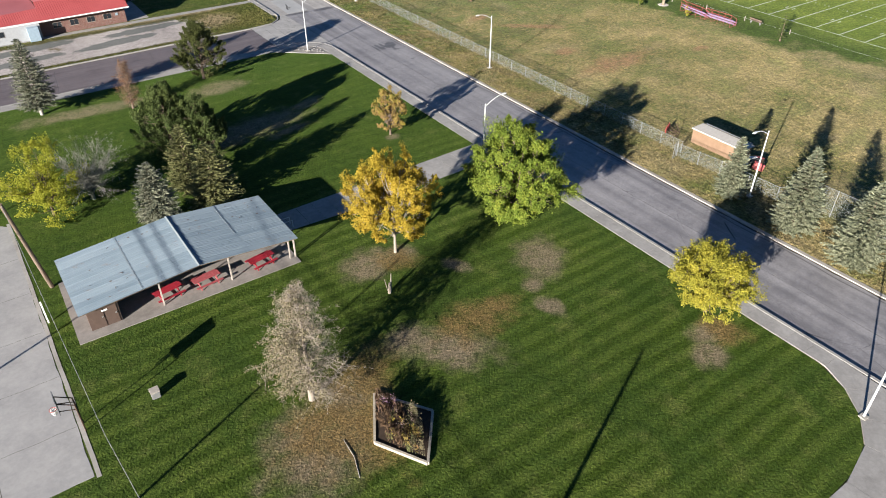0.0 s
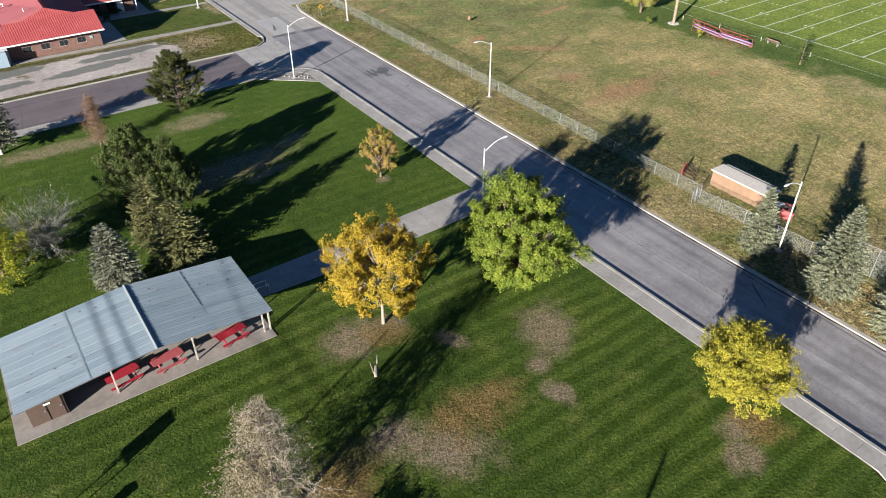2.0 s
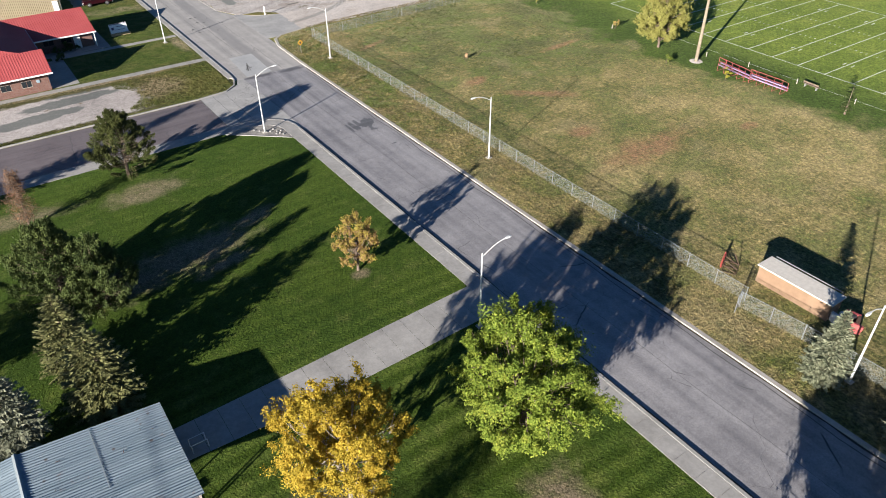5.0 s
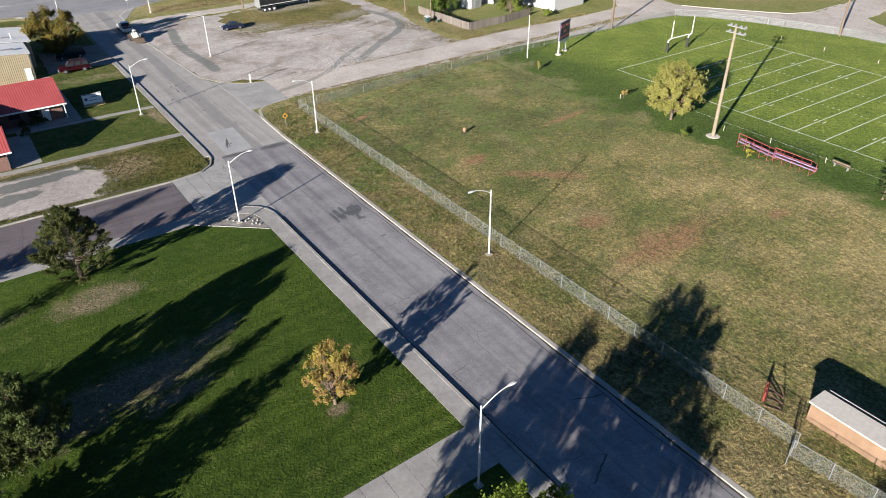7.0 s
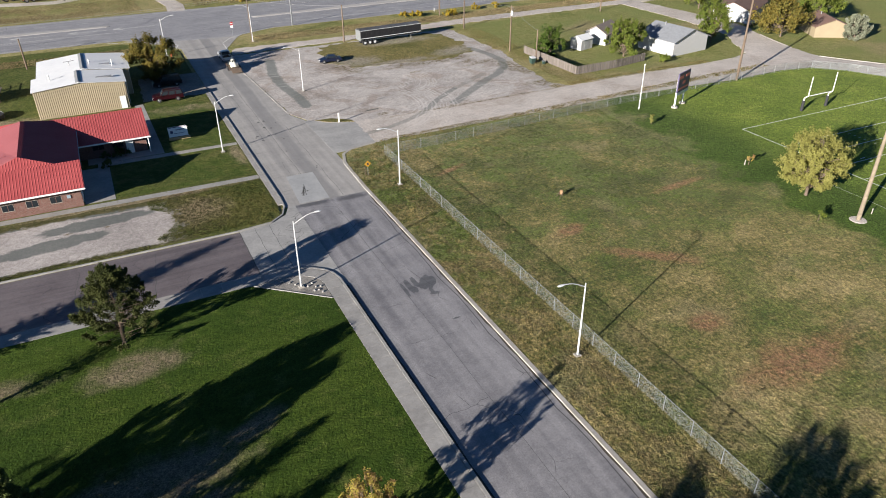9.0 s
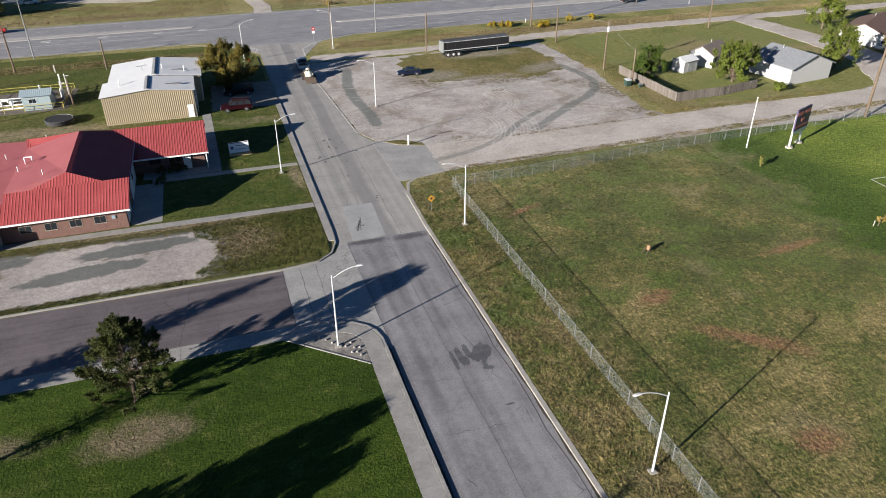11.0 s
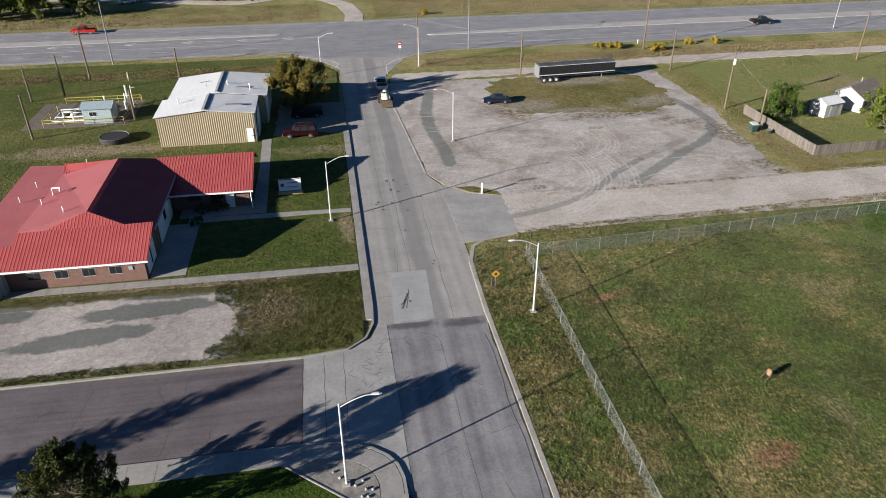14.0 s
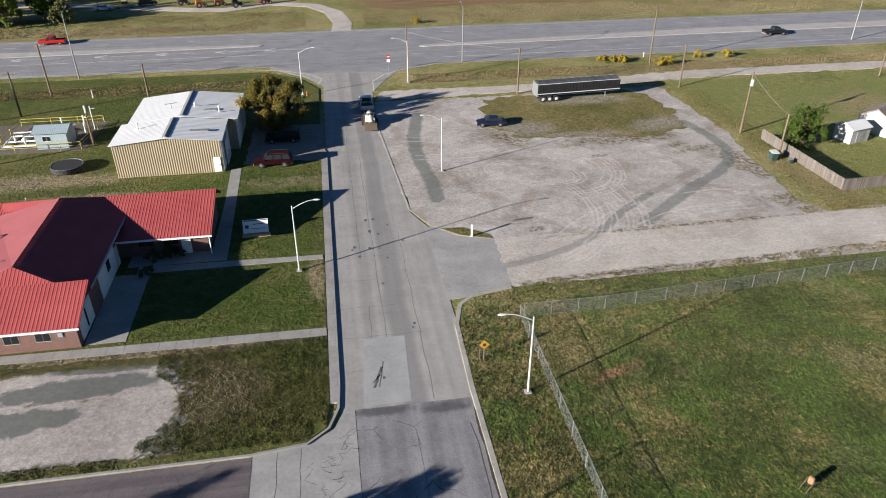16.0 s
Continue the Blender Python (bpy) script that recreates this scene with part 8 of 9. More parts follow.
def car(name, label, category, at, mat, L=4.8, W=1.85, style="suv", rack=False):
    """Body, glasshouse, panes, lamps and wheels; the nose points along +x."""
    ob = thing(name, label, category, at=at)
    h = L / 2
    if style == "sedan":
        low = [(-h, 0.35), (h, 0.32), (h, 0.62), (h - 0.9, 0.86), (0.75, 0.95), (-1.35, 0.98), (-h + 0.05, 0.9)]
        base, top, zt = (-1.75, 0.95), (-1.05, 0.25), 1.42
    elif style == "pickup":
        low = [(-h, 0.5), (h, 0.45), (h, 0.85), (h - 0.15, 1.05), (1.15, 1.12), (-0.75, 1.12), (-0.78, 0.82), (-h, 0.82)]
        base, top, zt = (-0.75, 1.2), (-0.55, 0.65), 1.80
    else:
        low = [(-h, 0.45), (h, 0.42), (h, 0.85), (h - 0.2, 1.02), (1.15, 1.12), (-h + 0.02, 1.12)]
        base, top, zt = (-h + 0.05, 1.25), (-h + 0.3, 0.65), 1.85
    w = W / 2
    part("body", skin(low, w), mat, ob)
    zb = max(z for _, z in low) - 0.02
    bm = B()
    k = 0.82
    solid(bm, [[(base[0], -w * 0.94, zb), (base[1], -w * 0.94, zb), (base[1], w * 0.94, zb), (base[0], w * 0.94, zb)], [(top[0], -w * k, zt), (top[1], -w * k, zt), (top[1], w * k, zt), (top[0], w * k, zt)]])
    bmesh.ops.bevel(bm, geom=list(bm.edges), offset=0.04, segments=2, affect="EDGES")
    cabin = part("cabin", bm, mat, ob)

    def pane(a, b, c, d, out):
        bm = B()
        o = Vector(out) * 0.012
        pts = [Vector(p) for p in (a, b, c, d)]
        mid = sum(pts, Vector()) / 4
        pts = [mid + (p - mid) * 0.84 for p in pts]
        solid(bm, [[p - o for p in pts], [p + o for p in pts]])
        part("pane", bm, m_glass, cabin)

    pane((base[1], -w * 0.94, zb), (base[1], w * 0.94, zb), (top[1], w * k, zt), (top[1], -w * k, zt), (0.85, 0, 0.5))
    pane((base[0], -w * 0.94, zb), (base[0], w * 0.94, zb), (top[0], w * k, zt), (top[0], -w * k, zt), (-0.85, 0, 0.4))
    n = 2 if style == "pickup" else 3
    for s in (-1, 1):
        for i in range(n):
            f0, f1 = i / n, (i + 1) / n
            lb = lambda f: (base[0] + (base[1] - base[0]) * f, s * w * 0.94, zb)
            lt = lambda f: (top[0] + (top[1] - top[0]) * f, s * w * k, zt)
            pane(lb(f0), lb(f1), lt(f1), lt(f0), (0, s * 0.97, 0.2))
        for x in (-h * 0.6, h * 0.62):
            wheel(ob, x, s * (w - 0.1))
        bm = B()
        box(bm, h - 0.05, s * w * 0.7 - 0.18, 0.66, h + 0.015, s * w * 0.7 + 0.18, 0.82, 0.01)
        part("headlight", bm, m_head, ob)
        bm = B()
        box(bm, -h - 0.015, s * w * 0.85 - 0.09, 0.62, -h + 0.05, s * w * 0.85 + 0.09, 0.8, 0.01)
        part("tail_light", bm, m_tail, ob)
        bm = B()
        box(bm, base[1] - 0.25, s * (w + 0.02), zb, base[1] - 0.05, s * (w + 0.2), zb + 0.14, 0.02)
        part("mirror", bm, mat, ob)
    for x in (-h - 0.06, h - 0.02):
        bm = B()
        box(bm, x, -w * 0.95, 0.38, x + 0.1, w * 0.95, 0.56, 0.02)
        part("bumper", bm, m_grey, ob)
    if style == "pickup":
        for s in (-1, 1):
            bm = B()
            box(bm, -h + 0.02, s * w - 0.06 if s > 0 else -w, 0.8, -0.78, s * w if s > 0 else -w + 0.06, 1.14, 0.01)
            part("bed_side", bm, mat, ob)
        bm = B()
        box(bm, -h, -w, 0.8, -h + 0.06, w, 1.13, 0.01)
        part("tailgate", bm, mat, ob)
        bm = B()
        box(bm, -h + 0.06, -w + 0.06, 0.82, -0.8, w - 0.06, 0.85)
        part("bed_liner", bm, m_black, ob)
    if rack:
        for y in (-w * 0.7, w * 0.7):
            bm = B()
            rod(bm, (-h + 0.5, y, zt + 0.07), (0.4, y, zt + 0.07), 0.025, 0.025, 6)
            part("roof_rail", bm, m_black, ob)
    return ob


car("suv_car", "maroon sport utility vehicle parked on the gravel drive", "car", pose(40.1, 166.9, 0.115, 0, 0, 178), p_maroon, 5.1, 1.95, "suv", True)
car("suv_car", "black sport utility vehicle parked in the tree shade", "car", pose(41.1, 175.6, 0.115, 0, 0, 180), p_black, 5.1, 1.95, "suv", True)
car("sedan_car", "dark blue sedan parked on the gravel lot", "car", pose(73.1, 177.3, 0.02, 0, 0, 176), p_navy, 4.6, 1.8, "sedan")
car("pickup_truck", "red pickup truck on the highway", "truck", pose(-10, 240.8, 0.02, 0, 0, 180), p_red, 5.4, 1.95, "pickup")
car("pickup_truck", "black pickup truck on the highway", "truck", pose(150, 223.8, 0.02, 0, 0, 0), p_black, 5.4, 1.95, "pickup")
car("pickup_truck", "white pickup truck parked at a far house", "truck", pose(175.2, 162.4, 0.03, 0, 0, 20), p_white, 5.4, 1.95, "pickup")

# tow truck with a flat trailer and an old round car on it
car("pickup_truck", "white pickup truck with a dark load bed towing a trailer", "truck", pose(54.4, 189.2, 0.03, 0, 0, 90), p_white, 5.9, 2.05, "pickup")
ob = thing("winch_frame", "dark tangle of gear in the truck bed", "load", at=(54.4, 187.4, 0.9))
bm = B()
for a, b in (((-0.7, -0.8, 0), (-0.7, 0.6, 0.7)), ((0.7, -0.8, 0), (0.7, 0.6, 0.7)), ((-0.7, 0.6, 0.7), (0.7, 0.6, 0.7)), ((-0.5, -0.6, 0.1), (0.5, 0.5, 0.5))):
    rod(bm, a, b, 0.07, 0.07, 6)
box(bm, -0.5, -0.4, 0.0, 0.5, 0.3, 0.35, 0.04)
part("gear", bm, m_rust, ob)
tr = thing("flat_trailer", "rusty flat car trailer with a wooden ramp", "trailer", at=(54.4, 181.6, 0.03))
bm = B()
box(bm, -1.0, -2.9, 0.5, 1.0, 2.6, 0.6)
part("deck", bm, m_wood, tr)
bm = B()
for s in (-1.05, 1.05):
    beam(bm, (s, -2.9, 0.52), (s, 2.6, 0.52), 0.08, 0.14)
beam(bm, (-1.0, 2.6, 0.5), (0, 4.4, 0.5), 0.1, 0.12)
beam(bm, (1.0, 2.6, 0.5), (0, 4.4, 0.5), 0.1, 0.12)
part("frame", bm, m_rust, tr)
bm = B()
beam(bm, (0, -2.9, 0.56), (0, -4.2, 0.25), 1.9, 0.06)
part("ramp", bm, m_wood, tr)
for s in (-1, 1):
    for y in (-0.9, -0.05):
        bm = B()
        rod(bm, (s * 1.08, y, 0.34), (s * 1.3, y, 0.34), 0.34, 0.34, 16)
        part("wheel", bm, m_black, tr)
bt = thing("vintage_car", "small round cream vintage car on the trailer", "car", at=pose(54.4, 181.2, 0.64, 0, 0, 90))
bm = B()
solid(bm, [[(x, q * 0.72 * math.cos(a), 0.3 + zz * max(0, math.sin(a))) for a in [k * math.pi / 8 for k in range(9)]] for x, q, zz in ((-2.0, 0.4, 0.15), (-1.75, 0.75, 0.42), (-1.0, 0.95, 0.85), (-0.4, 1.0, 1.15), (0.25, 1.0, 1.15), (0.7, 0.98, 0.72), (1.4, 0.85, 0.58), (1.85, 0.5, 0.3), (2.0, 0.3, 0.12))])
part("body", finish("body", bm, p_cream, True), p_cream, bt)
for s in (-1, 1):
    for x in (-1.25, 1.25):
        bm = B()
        bmesh.ops.create_uvsphere(bm, u_segments=14, v_segments=8, radius=0.45, matrix=Matrix.Translation((x, s * 0.62, 0.38)) @ Matrix.Diagonal((1.05, 0.4, 0.8, 1)))
        part("fender", bm, p_cream, bt)
        wheel(bt, x, s * 0.68, 0.32, 0.16)
    bm = B()
    box(bm, -0.75, s * 0.60 - 0.02, 1.0, 0.35, s * 0.60 + 0.02, 1.25, 0.01)
    part("pane", bm, m_glass, bt)
bm = B()
beam(bm, (-1.12, 0, 1.0), (-0.75, 0, 1.3), 0.75, 0.03)
part("pane", bm, m_glass, bt)
bm = B()
beam(bm, (0.5, 0, 1.18), (0.72, 0, 0.98), 0.95, 0.03)
part("pane", bm, m_glass, bt)

# grain trailer
ob = thing("grain_trailer", "long black and silver grain hopper semi-trailer", "trailer", at=pose(90.8, 188.2, 0.05, 0, 0, 4))
bm = B()
solid(bm, [[(x, y * w, z) for y, z in ((-1.25, 1.5), (-1.25, 3.1), (1.25, 3.1), (1.25, 1.5), (0.6, 0.95), (-0.6, 0.95))] for x, w in ((-7.6, 1), (7.4, 1))])
m_hopper = plain("black_hopper_sheet", (0.014, 0.014, 0.016), 0.65, 0, 0.3)
part("hopper", bm, m_hopper, ob, "black hopper body")
for i in range(25):
    for s in (-1, 1):
        bm = B()
        box(bm, -7.4 + 0.6 * i, s * 1.25 - 0.04, 1.5, -7.34 + 0.6 * i, s * 1.25 + 0.04, 3.1)
        part("rib", bm, m_hopper, ob)
for s in (-1, 1):
    bm = B()
    beam(bm, (-7.65, s * 1.27, 3.12), (7.45, s * 1.27, 3.12), 0.05, 0.08)
    beam(bm, (-7.65, s * 1.27, 1.46), (7.45, s * 1.27, 1.46), 0.06, 0.13)
    part("rail", bm, m_whitemetal, ob, "bright aluminium rail")
bm = B()
box(bm, -7.7, -1.27, 1.0, -7.62, 1.27, 3.15, 0.02)
part("end_panel", bm, m_galv, ob)
bm = B()
solid(bm, [[(x, -1.2, 3.13), (x, -0.6, 3.3), (x, 0.6, 3.34), (x, 1.2, 3.16)] for x in (-7.5, -2.5, 2.5, 7.3)])
part("tarpaulin", bm, plain("dark_tarpaulin", (0.075, 0.08, 0.09), 0.7, 0, 0.6, 0.35), ob)
for i in range(11):
    bm = B()
    for a, b in (((-1.22, 3.16), (-0.6, 3.34)), ((-0.6, 3.34), (0.6, 3.38)), ((0.6, 3.38), (1.22, 3.2))):
        beam(bm, (-7.3 + 1.45 * i, a[0], a[1]), (-7.3 + 1.45 * i, b[0], b[1]), 0.05, 0.05)
    part("roof_bow", bm, m_black, ob)
for x in (-6.6, -5.4, -4.2):
    for s in (-1, 1):
        bm = B()
        rod(bm, (x, s * 0.75, 0.5), (x, s * 1.22, 0.5), 0.5, 0.5, 18)
        wh = part("wheel", bm, m_black, ob)
        bm = B()
        rod(bm, (x, s * 1.2, 0.5), (x, s * 1.24, 0.5), 0.28, 0.26, 12)
        part("rim", bm, m_whitemetal, wh)
bm = B()
beam(bm, (-7.6, 0.5, 0.95), (7.0, 0.5, 0.95), 0.12, 0.2)
beam(bm, (-7.6, -0.5, 0.95), (7.0, -0.5, 0.95), 0.12, 0.2)
part("chassis", bm, m_whitemetal, ob)
for s in (-0.8, 0.8):
    bm = B()
    rod(bm, (5.0, s, 0), (5.0, s, 1.0), 0.07, 0.07, 8)
    part("landing_leg", bm, m_grey, ob)

# ---------------------------------------------------------------- signs and small roadside things
def road_sign(name, label, x, y, face_mat, shape, h, turn, z=0.1):
    ob = thing(name, label, "sign", at=pose(x, y, z, 0, 0, turn))
    bm = B()
    rod(bm, (0, 0, 0), (0, 0, h), 0.035, 0.035, 8)
    part("post", bm, m_galv, ob)
    bm = B()
    k, r, a0 = {"octagon": (8, 0.42, math.pi / 8), "diamond": (4, 0.47, 0.0), "square": (4, 0.42, math.pi / 4)}[shape]
    solid(bm, [[(r * math.cos(a0 + 2 * math.pi * i / k), yy, h - 0.2 + r * math.sin(a0 + 2 * math.pi * i / k)) for i in range(k)] for yy in (-0.06, -0.04)])
    return ob, part("face", bm, face_mat, ob)


ob, f = road_sign("stop_sign", "red stop sign over a small white plate", 60.1, 209.4, m_signred, "octagon", 2.9, 0, 0.01)
bm = B()
box(bm, -0.28, -0.072, 2.64, 0.28, -0.062, 2.78)
part("text_bar", bm, m_white, f)
bm = B()
box(bm, -0.3, -0.06, 1.7, 0.3, -0.04, 2.25)
part("plate", bm, m_white, ob, "small white plate")
ob, f = road_sign("warning_sign", "yellow diamond warning sign on two posts", 59.9, 121.3, m_signyellow, "diamond", 1.9, 0)
bm = B()
box(bm, -0.13, -0.075, 1.55, 0.13, -0.062, 1.85)
part("symbol", bm, m_black, f)
bm = B()
rod(bm, (-0.35, 0.1, 0), (-0.35, 0.1, 1.3), 0.05, 0.05, 8)
part("post", bm, m_wood, ob)
ob = thing("marker_post", "white wooden post in a weedy patch", "post", at=(63.2, 143.0, 0.02))
bm = B()
box(bm, -0.1, -0.1, 0, 0.1, 0.1, 1.5, 0.02)
part("post", bm, m_white, ob)
bm = B()
prism(bm, [(60.0, 145.4), (61.8, 143.6), (65.5, 142.1), (65.2, 143.2), (62.6, 145.2)], 0, 0.06)
setting("weed_patch", bm, m_weeds, "small weedy triangle at the lot corner", "lawn")
ob = thing("fire_hydrant", "orange fire hydrant on the verge", "hydrant", at=(44.6, 196.4, 0.1))
bm = B()
solid(bm, [[(r * math.cos(k * 0.7854), r * math.sin(k * 0.7854), z) for k in range(8)] for z, r in ((0, 0.2), (0.08, 0.14), (0.6, 0.13), (0.68, 0.17), (0.85, 0.05))])
part("body", bm, m_brass, ob)
for s in (-1, 1):
    bm = B()
    rod(bm, (0.1 * s, 0, 0.48), (0.24 * s, 0, 0.48), 0.07, 0.07, 8)
    part("outlet", bm, m_brass, ob)
ob = thing("trailer_sign", "white portable letter-board sign leaning back on a pale base", "sign", at=pose(39.0, 147.3, 0.1, 0, 0, 2))
bm = B()
solid(bm, [[(x, -0.42, 0.42), (x, 0.30, 1.75), (x, 0.46, 1.68), (x, -0.26, 0.35)] for x in (-1.4, 1.4)])
bd = part("board", bm, m_white, ob)
for x0, x1, f0, f1 in ((-1.3, 1.3, 0.90, 0.97), (-0.3, 0.9, 0.62, 0.68), (-1.15, -0.75, 0.35, 0.62), (-0.6, 1.0, 0.30, 0.34)):
    bm = B()
    solid(bm, [[(x, -0.44 + 0.72 * f, 0.43 + 1.33 * f) for x, f in ((x0, f0), (x1, f0), (x1, f1), (x0, f1))], [(x, -0.425 + 0.72 * f, 0.42 + 1.33 * f) for x, f in ((x0, f0), (x1, f0), (x1, f1), (x0, f1))]])
    part("text_bar", bm, m_navy, bd)
bm = B()
box(bm, -1.55, -0.75, 0, 1.6, -0.35, 0.36, 0.04)
part("base", bm, m_hydrant_pale, ob, "pale base box")
for s in (-1.3, 1.3):
    bm = B()
    beam(bm, (s, 0.95, 0.0), (s, 0.38, 1.6), 0.07, 0.07)
    part("brace", bm, m_grey, ob)
for x, y, k, lid in ((109.3, 157.6, 1.15, m_whitemetal), (111.1, 156.2, 0.6, m_grey)):
    ob = thing("rubbish_bin", "dark green rubbish bin by the fence, pale lid" if k > 1 else "low dark green rubbish bin by the fence", "bin", "rubbish bins", at=(x, y, 0.02))
    bm = B()
    solid(bm, [[(-q, -q, z), (q, -q, z), (q, q, z), (-q, q, z)] for z, q in ((0.05, 0.34 * k), (1.0 * k, 0.45 * k))])
    part("body", bm, plain("bin_green", (0.03, 0.06, 0.05), 0.5), ob)
    bm = B()
    solid(bm, [[(-q, -q, z), (q, -q, z), (q, q, z + 0.12 * k), (-q, q, z + 0.12 * k)] for z, q in ((1.0 * k, 0.48 * k), (1.06 * k, 0.46 * k))])
    part("lid", bm, lid, ob)
for x, y, h in ((8.0, 201.0, 1.6), (112.9, 211, 0.9)):
    ob = thing("marker_post", "white marker pipe by the ditch", "post", at=(x, y, 0.0))
    bm = B()
    rod(bm, (0, 0, 0), (0, 0, h), 0.08, 0.08, 8)
    part("post", bm, m_white, ob)
# dark foundation shrubs by the entrance
for k, (x, y, h) in enumerate(((28.4, 143.2, 1.3), (29.8, 143.3, 1.5), (31.0, 143.2, 1.3), (28.2, 140.3, 1.2))):
    broadleaf("dark clipped shrub by the entrance", x, y, h, 0.9, lf_dark, 90 + k, 0.02, 900, 0.11, lobes=10, category="shrub")["group"] = "entrance shrubs"
# farm machines beyond the highway
car("pickup_truck", "pale yellow old pickup truck in the farm yard", "truck", pose(-3.0, 277.5, 0.0, 0, 0, 15), paint("faded_yellow_paint", (0.5, 0.42, 0.16), 0.5), 5.2, 1.9, "pickup")
car("sedan_car", "white old car in the farm yard", "car", pose(-7.5, 275.0, 0.0, 0, 0, 10), p_white, 4.6, 1.8, "sedan")
car("suv_car", "dark old wagon in the farm yard", "car", pose(2.4, 279.5, 0.0, 0, 0, 25), p_black, 4.8, 1.9, "suv")
for x, y, mt, nm in ((33.5, 277.0, p_red, "red"), (17.0, 275.2, paint("orange_paint", (0.5, 0.16, 0.02)), "orange"), (21.6, 276.5, paint("orange_red_paint", (0.42, 0.10, 0.02)), "orange"), (11.8, 279.0, m_rust, "rusty"), (26.5, 273.8, p_black, "dark")):
    ob = thing("farm_machine", nm + " farm machine parked beyond the highway", "machine", at=pose(x, y, 0.0, 0, 0, 20))
    bm = B()
    box(bm, -1.6, -0.6, 0.6, 1.0, 0.6, 1.3, 0.08)
    box(bm, -1.5, -0.65, 1.3, -0.2, 0.65, 2.3, 0.08)
    part("body", bm, mt, ob)
    for xx, r in ((-0.9, 0.7), (0.9, 0.45)):
        for s in (-0.85, 0.85):
            wheel(ob, xx, s, r, 0.3)
# ---------------------------------------------------------------- grass tufts
m_straw = grass_material("tall_dry_straw", [(0.34, (0.11, 0.088, 0.045)), (0.44, (0.165, 0.132, 0.07)), (0.54, (0.23, 0.185, 0.10)), (0.7, (0.30, 0.245, 0.14))], 0, coarse=0.05).mat


def tufts(name, label, x0, x1, y0, y1, n, h, w, mat, z, seed, keep=None, patch=0.25):
    """Loose tufts of three leaning blades, denser in drifts."""
    rng = np.random.default_rng(seed)
    x, y = rng.uniform(x0, x1, n), rng.uniform(y0, y1, n)
    ok = np.array([noise.noise(Vector((a * patch, b * patch, seed))) > rng.uniform(-0.6, 0.35) for a, b in zip(x, y)])
    if keep:
        ok &= np.array([keep(a, b) for a, b in zip(x, y)])
    x, y = x[ok], y[ok]
    n = len(x)
    verts = np.empty((n, 3, 3, 3))
    for k in range(3):
        a = rng.uniform(0, 6.283, n)
        hh, ww = h * rng.uniform(0.5, 1.3, n), w * rng.uniform(0.6, 1.3, n)
        lx, ly = rng.normal(size=n) * h * 0.5, rng.normal(size=n) * h * 0.5
        base = np.column_stack([x, y, np.full(n, z - 0.01)])
        off = np.column_stack([np.cos(a) * ww, np.sin(a) * ww, np.zeros(n)])
        verts[:, k, 0], verts[:, k, 1] = base - off, base + off
        verts[:, k, 2] = base + np.column_stack([lx, ly, hh])
    m3 = n * 3
    me = bpy.data.meshes.new(name)
    me.vertices.add(m3 * 3)
    me.vertices.foreach_set("co", verts.ravel())
    me.loops.add(m3 * 3)
    me.loops.foreach_set("vertex_index", np.arange(m3 * 3))
    me.polygons.add(m3)
    me.polygons.foreach_set("loop_start", np.arange(m3) * 3)
    me.update(calc_edges=True)
    me.validate()
    me.materials.append(mat)
    return tagged(new(name, me), label, "grass", "", "stuff")


def blades(name, label, x0, x1, y0, y1, n, h, w, mat, z, seed, keep=None, clump=1, spread=0.1, lay=0.0, lean=0.5):
    """Single blades of grass, in clumps of some size; lay: how far mown rows lean to and fro."""
    rng = np.random.default_rng(seed)
    k = max(1, n // clump)
    x, y = np.repeat(rng.uniform(x0, x1, k), clump), np.repeat(rng.uniform(y0, y1, k), clump)
    tall = np.repeat(rng.uniform(0.5, 1.35, k), clump)
    if clump > 1:
        x, y = x + rng.normal(size=len(x)) * spread, y + rng.normal(size=len(y)) * spread
    ok = (x > x0) & (x < x1) & (y > y0) & (y < y1)
    if keep:
        ok &= keep(x, y)
    x, y, tall = x[ok], y[ok], tall[ok]
    n = len(x)
    a = rng.uniform(0, 6.283, n)
    hh, ww = h * tall * rng.uniform(0.7, 1.2, n), w * rng.uniform(0.6, 1.3, n)
    base = np.column_stack([x, y, np.full(n, z - 0.01)])
    off = np.column_stack([np.cos(a) * ww, np.sin(a) * ww, np.zeros(n)])
    row = np.sign(np.sin(y * 2 * math.pi / 1.62)) * lay
    tip = np.column_stack([rng.normal(size=n) * hh * lean + row, rng.normal(size=n) * hh * lean, hh])
    verts = np.stack([base - off, base + off, base + tip], axis=1)
    me = bpy.data.meshes.new(name)
    me.vertices.add(n * 3)
    me.vertices.foreach_set("co", verts.ravel())
    me.loops.add(n * 3)
    me.loops.foreach_set("vertex_index", np.arange(n * 3))
    me.polygons.add(n)
    me.polygons.foreach_set("loop_start", np.arange(n) * 3)
    me.update(calc_edges=True)
    me.materials.append(mat)
    return tagged(new(name, me), label, "grass", "", "stuff")


def on_lawn(x, y):
    """Where the park lawn is open ground."""
    ok = ~((x > -0.3) & (x < 19.6) & (y > 49.5) & (y < 59.2)) & ~((x > 19) & (y > 54.4) & (y < 59.4))
    ok &= ~((np.abs(x - 16.4) / 2.6 + np.abs(y - 28.1) / 3.8) < 1)
    ok &= ~((x > 36.5) & (y < 17.6) & (np.hypot(x - 36.5, y - 17.6) > 9.5))
    return ok & ~((x > 39.2) & (y > 95.2) & ((x - 39.2) / 7 + (y - 95.2) / 5.8 > 0.97))


def on_field(x, y):
    return ~((x > 67.4) & (x < 70.4) & (y > 35.8) & (y < 45.3))


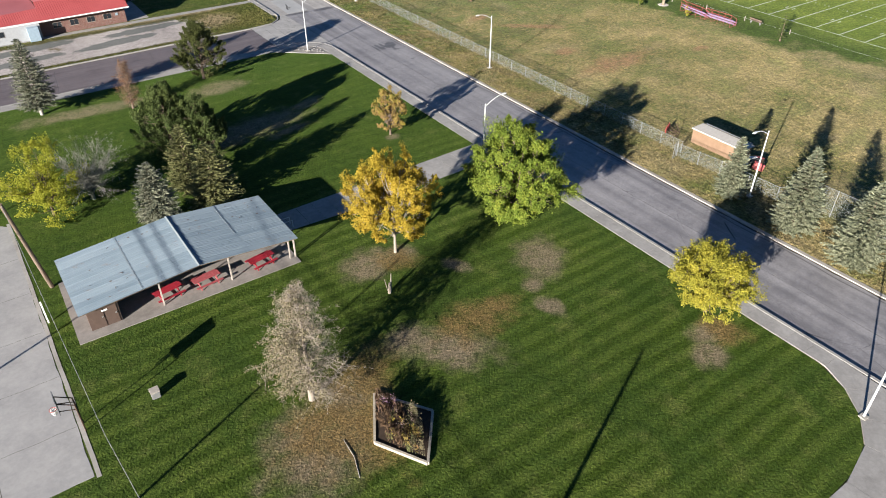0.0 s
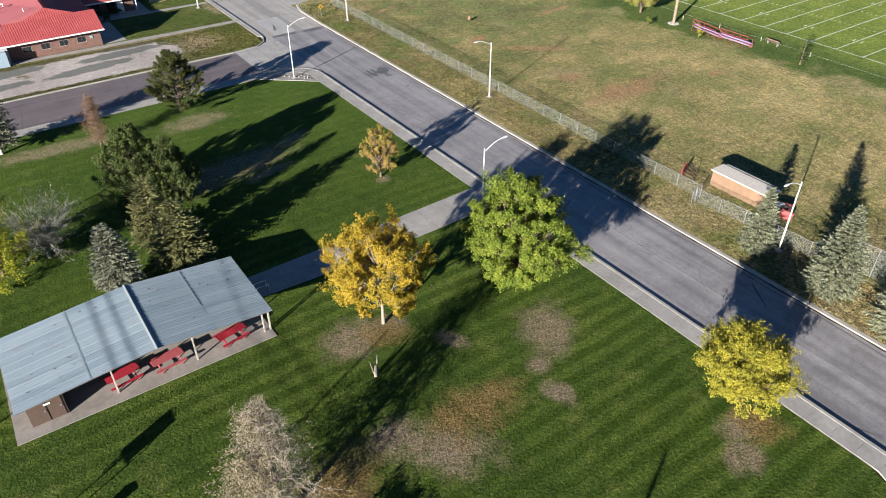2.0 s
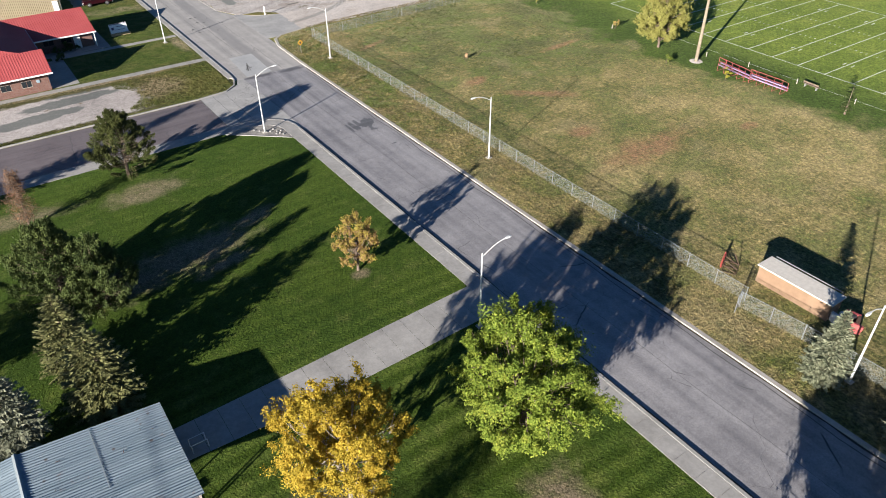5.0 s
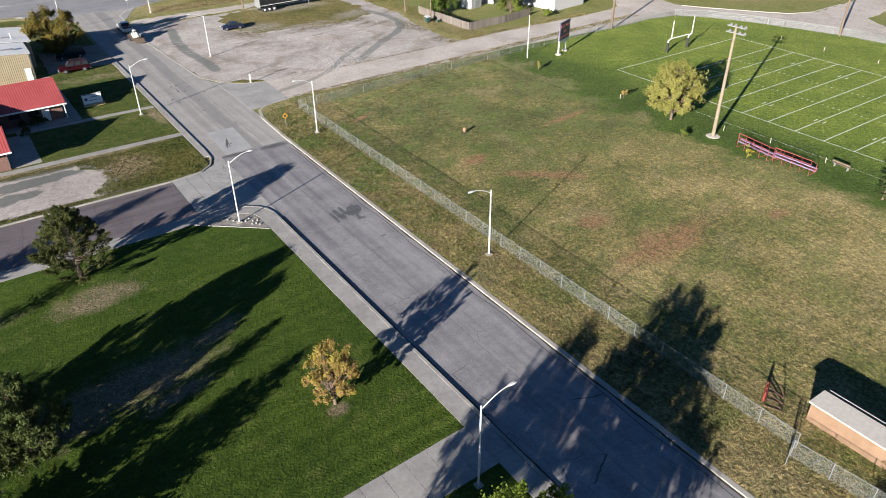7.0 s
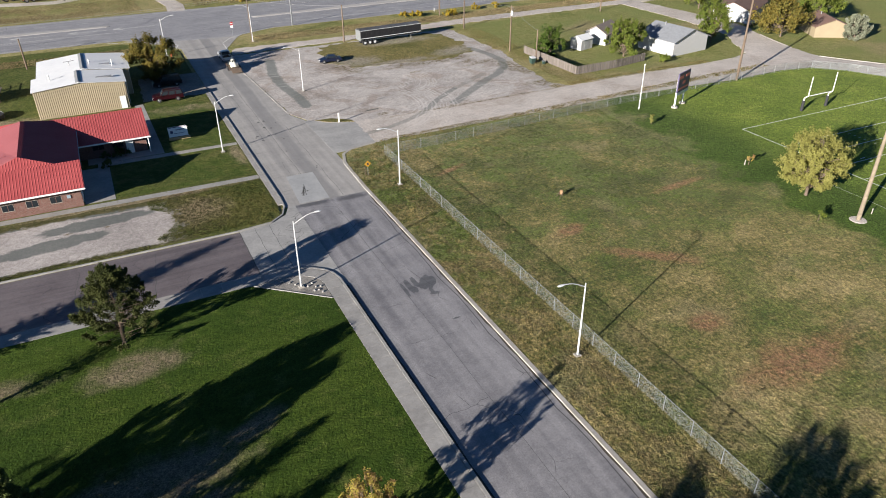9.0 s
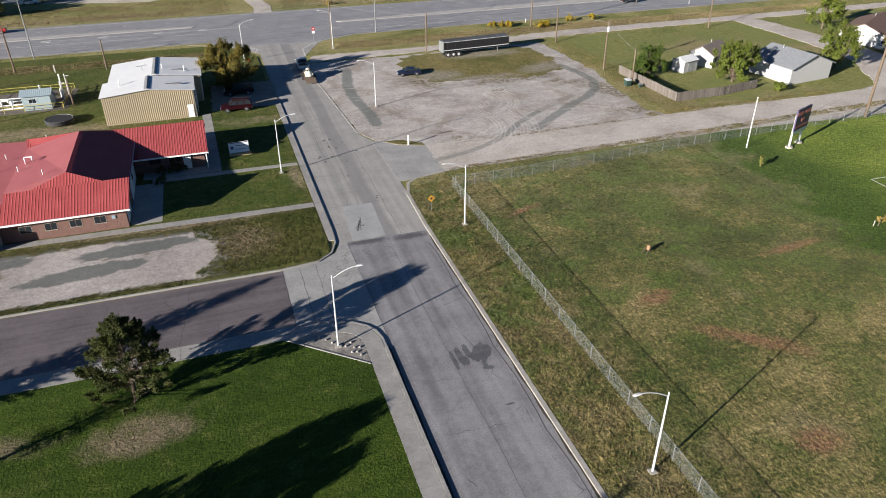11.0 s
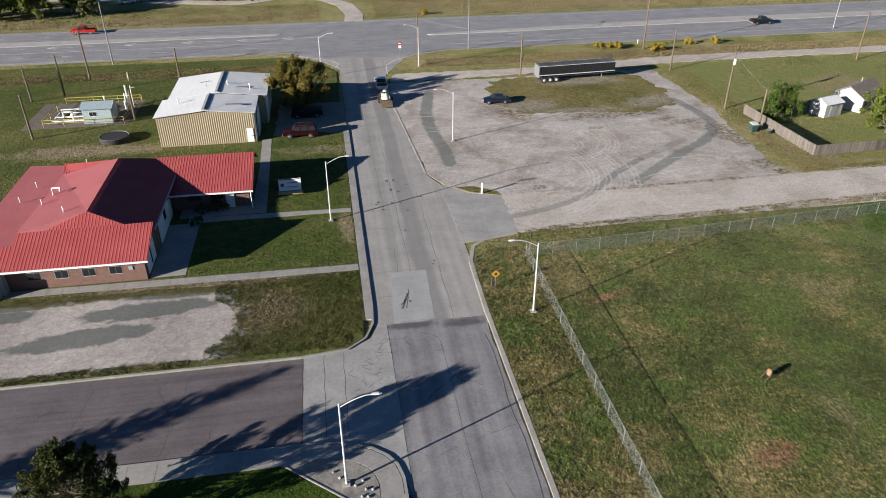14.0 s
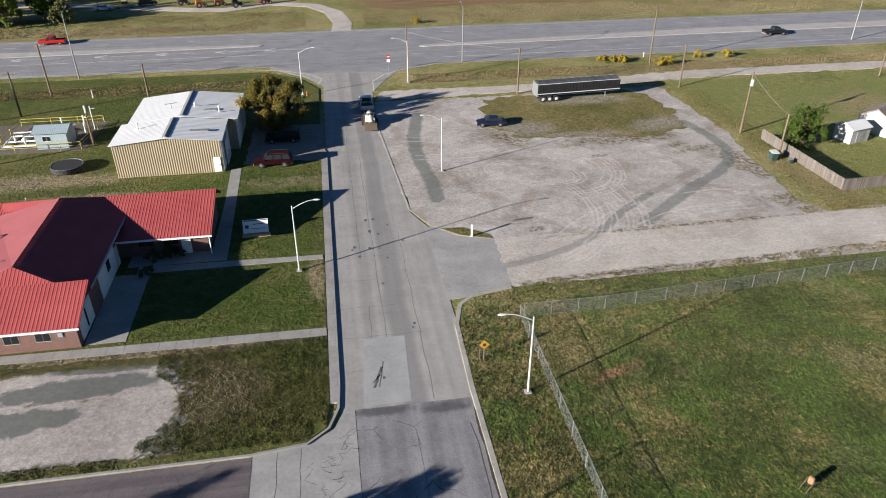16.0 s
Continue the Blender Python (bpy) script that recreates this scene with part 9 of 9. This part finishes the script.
blades("lawn_grass", "short mown grass blades of the park lawn", -1.5, 46.15, 8.1, 100.9, 300000, 0.050, 0.022, m_lawn, 0.12, 41, on_lawn, lay=0.03)
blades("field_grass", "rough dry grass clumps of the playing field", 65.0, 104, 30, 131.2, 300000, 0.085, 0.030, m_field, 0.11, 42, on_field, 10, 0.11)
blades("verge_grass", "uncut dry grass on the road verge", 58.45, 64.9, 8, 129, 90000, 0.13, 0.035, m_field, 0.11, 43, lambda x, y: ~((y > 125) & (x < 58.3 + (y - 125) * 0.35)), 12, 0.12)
tufts("fence_weeds", "unmown dark weeds along the chain-link fence", 64.3, 65.0, 20, 131, 5000, 0.11, 0.05, m_weeds, 0.10, 1, patch=0.5)
blades("weed_grass", "rough weeds beside the gravel parking strip", 32, 46.3, 114.2, 126.9, 46000, 0.14, 0.032, m_yard, 0.10, 44, lambda x, y: (np.hypot((x - 20) / 14.5, (y - 119.8) / 7) > 1.0) & ((x < 45) | (y > 116)), 14, 0.13)
tufts("weed_grass", "weeds along the broken kerb", -10, 31, 113.6, 114.6, 5000, 0.07, 0.045, m_yard, 0.11, 5, patch=0.5)
tufts("weed_grass", "weeds between gravel and pavement", -5, 34, 125.6, 127.2, 4000, 0.05, 0.045, m_yard, 0.11, 6, patch=0.4)
blades("yard_grass", "grass blades of the plots by the buildings", 26.8, 46.4, 129, 165.5, 40000, 0.07, 0.035, m_yard, 0.10, 45, lambda x, y: ~((x < 36.4) & (y > 140.2)) & ~((y > 140.3) & (y < 142.3)) & ~((x < 29) & (y > 128)), 8, 0.12)
tufts("roadside_grass", "tall dry grass in the ditch by the highway", 64, 200, 200.6, 206.5, 22000, 0.20, 0.05, m_straw, 0.0, 8, patch=0.25)
tufts("roadside_grass", "tall dry grass in the ditch west of the street", -60, 40, 201.5, 206.8, 16000, 0.20, 0.05, m_straw, 0.09, 9, patch=0.25)
tufts("island_grass", "patchy weeds beside the gravel lot", 73, 104, 170, 191, 9000, 0.08, 0.05, m_weeds, 0.05, 10, keep=lambda a, b: math.hypot((a - 88.5) / 15, (b - 180.5) / 10) < 1)
tufts("prairie_grass", "tall pale dry grass beyond the highway", -60, 220, 247, 266, 30000, 0.28, 0.07, m_straw, -0.02, 11, keep=lambda a, b: not 44 < a < 58, patch=0.15)
tufts("weed_grass", "brown weeds along the dirt road edge", 66, 170, 129.5, 137, 26000, 0.14, 0.05, m_weeds, 0.09, 12, keep=lambda a, b: abs(b - (131.6 + (a - 66) * 0.045)) < 0.9 and a < 150, patch=0.5)
tufts("weed_grass", "dry weeds along the back of the dirt road", 104, 142, 141, 147.5, 9000, 0.14, 0.05, m_weeds, 0.03, 13, keep=lambda a, b: abs(b - 142.9) < 0.9, patch=0.5)
tufts("weed_grass", "dry weeds at the edge of the gravel lot", 106, 114, 143, 190, 7000, 0.12, 0.05, m_weeds, 0.02, 14, keep=lambda a, b: a > 108.2, patch=0.3)
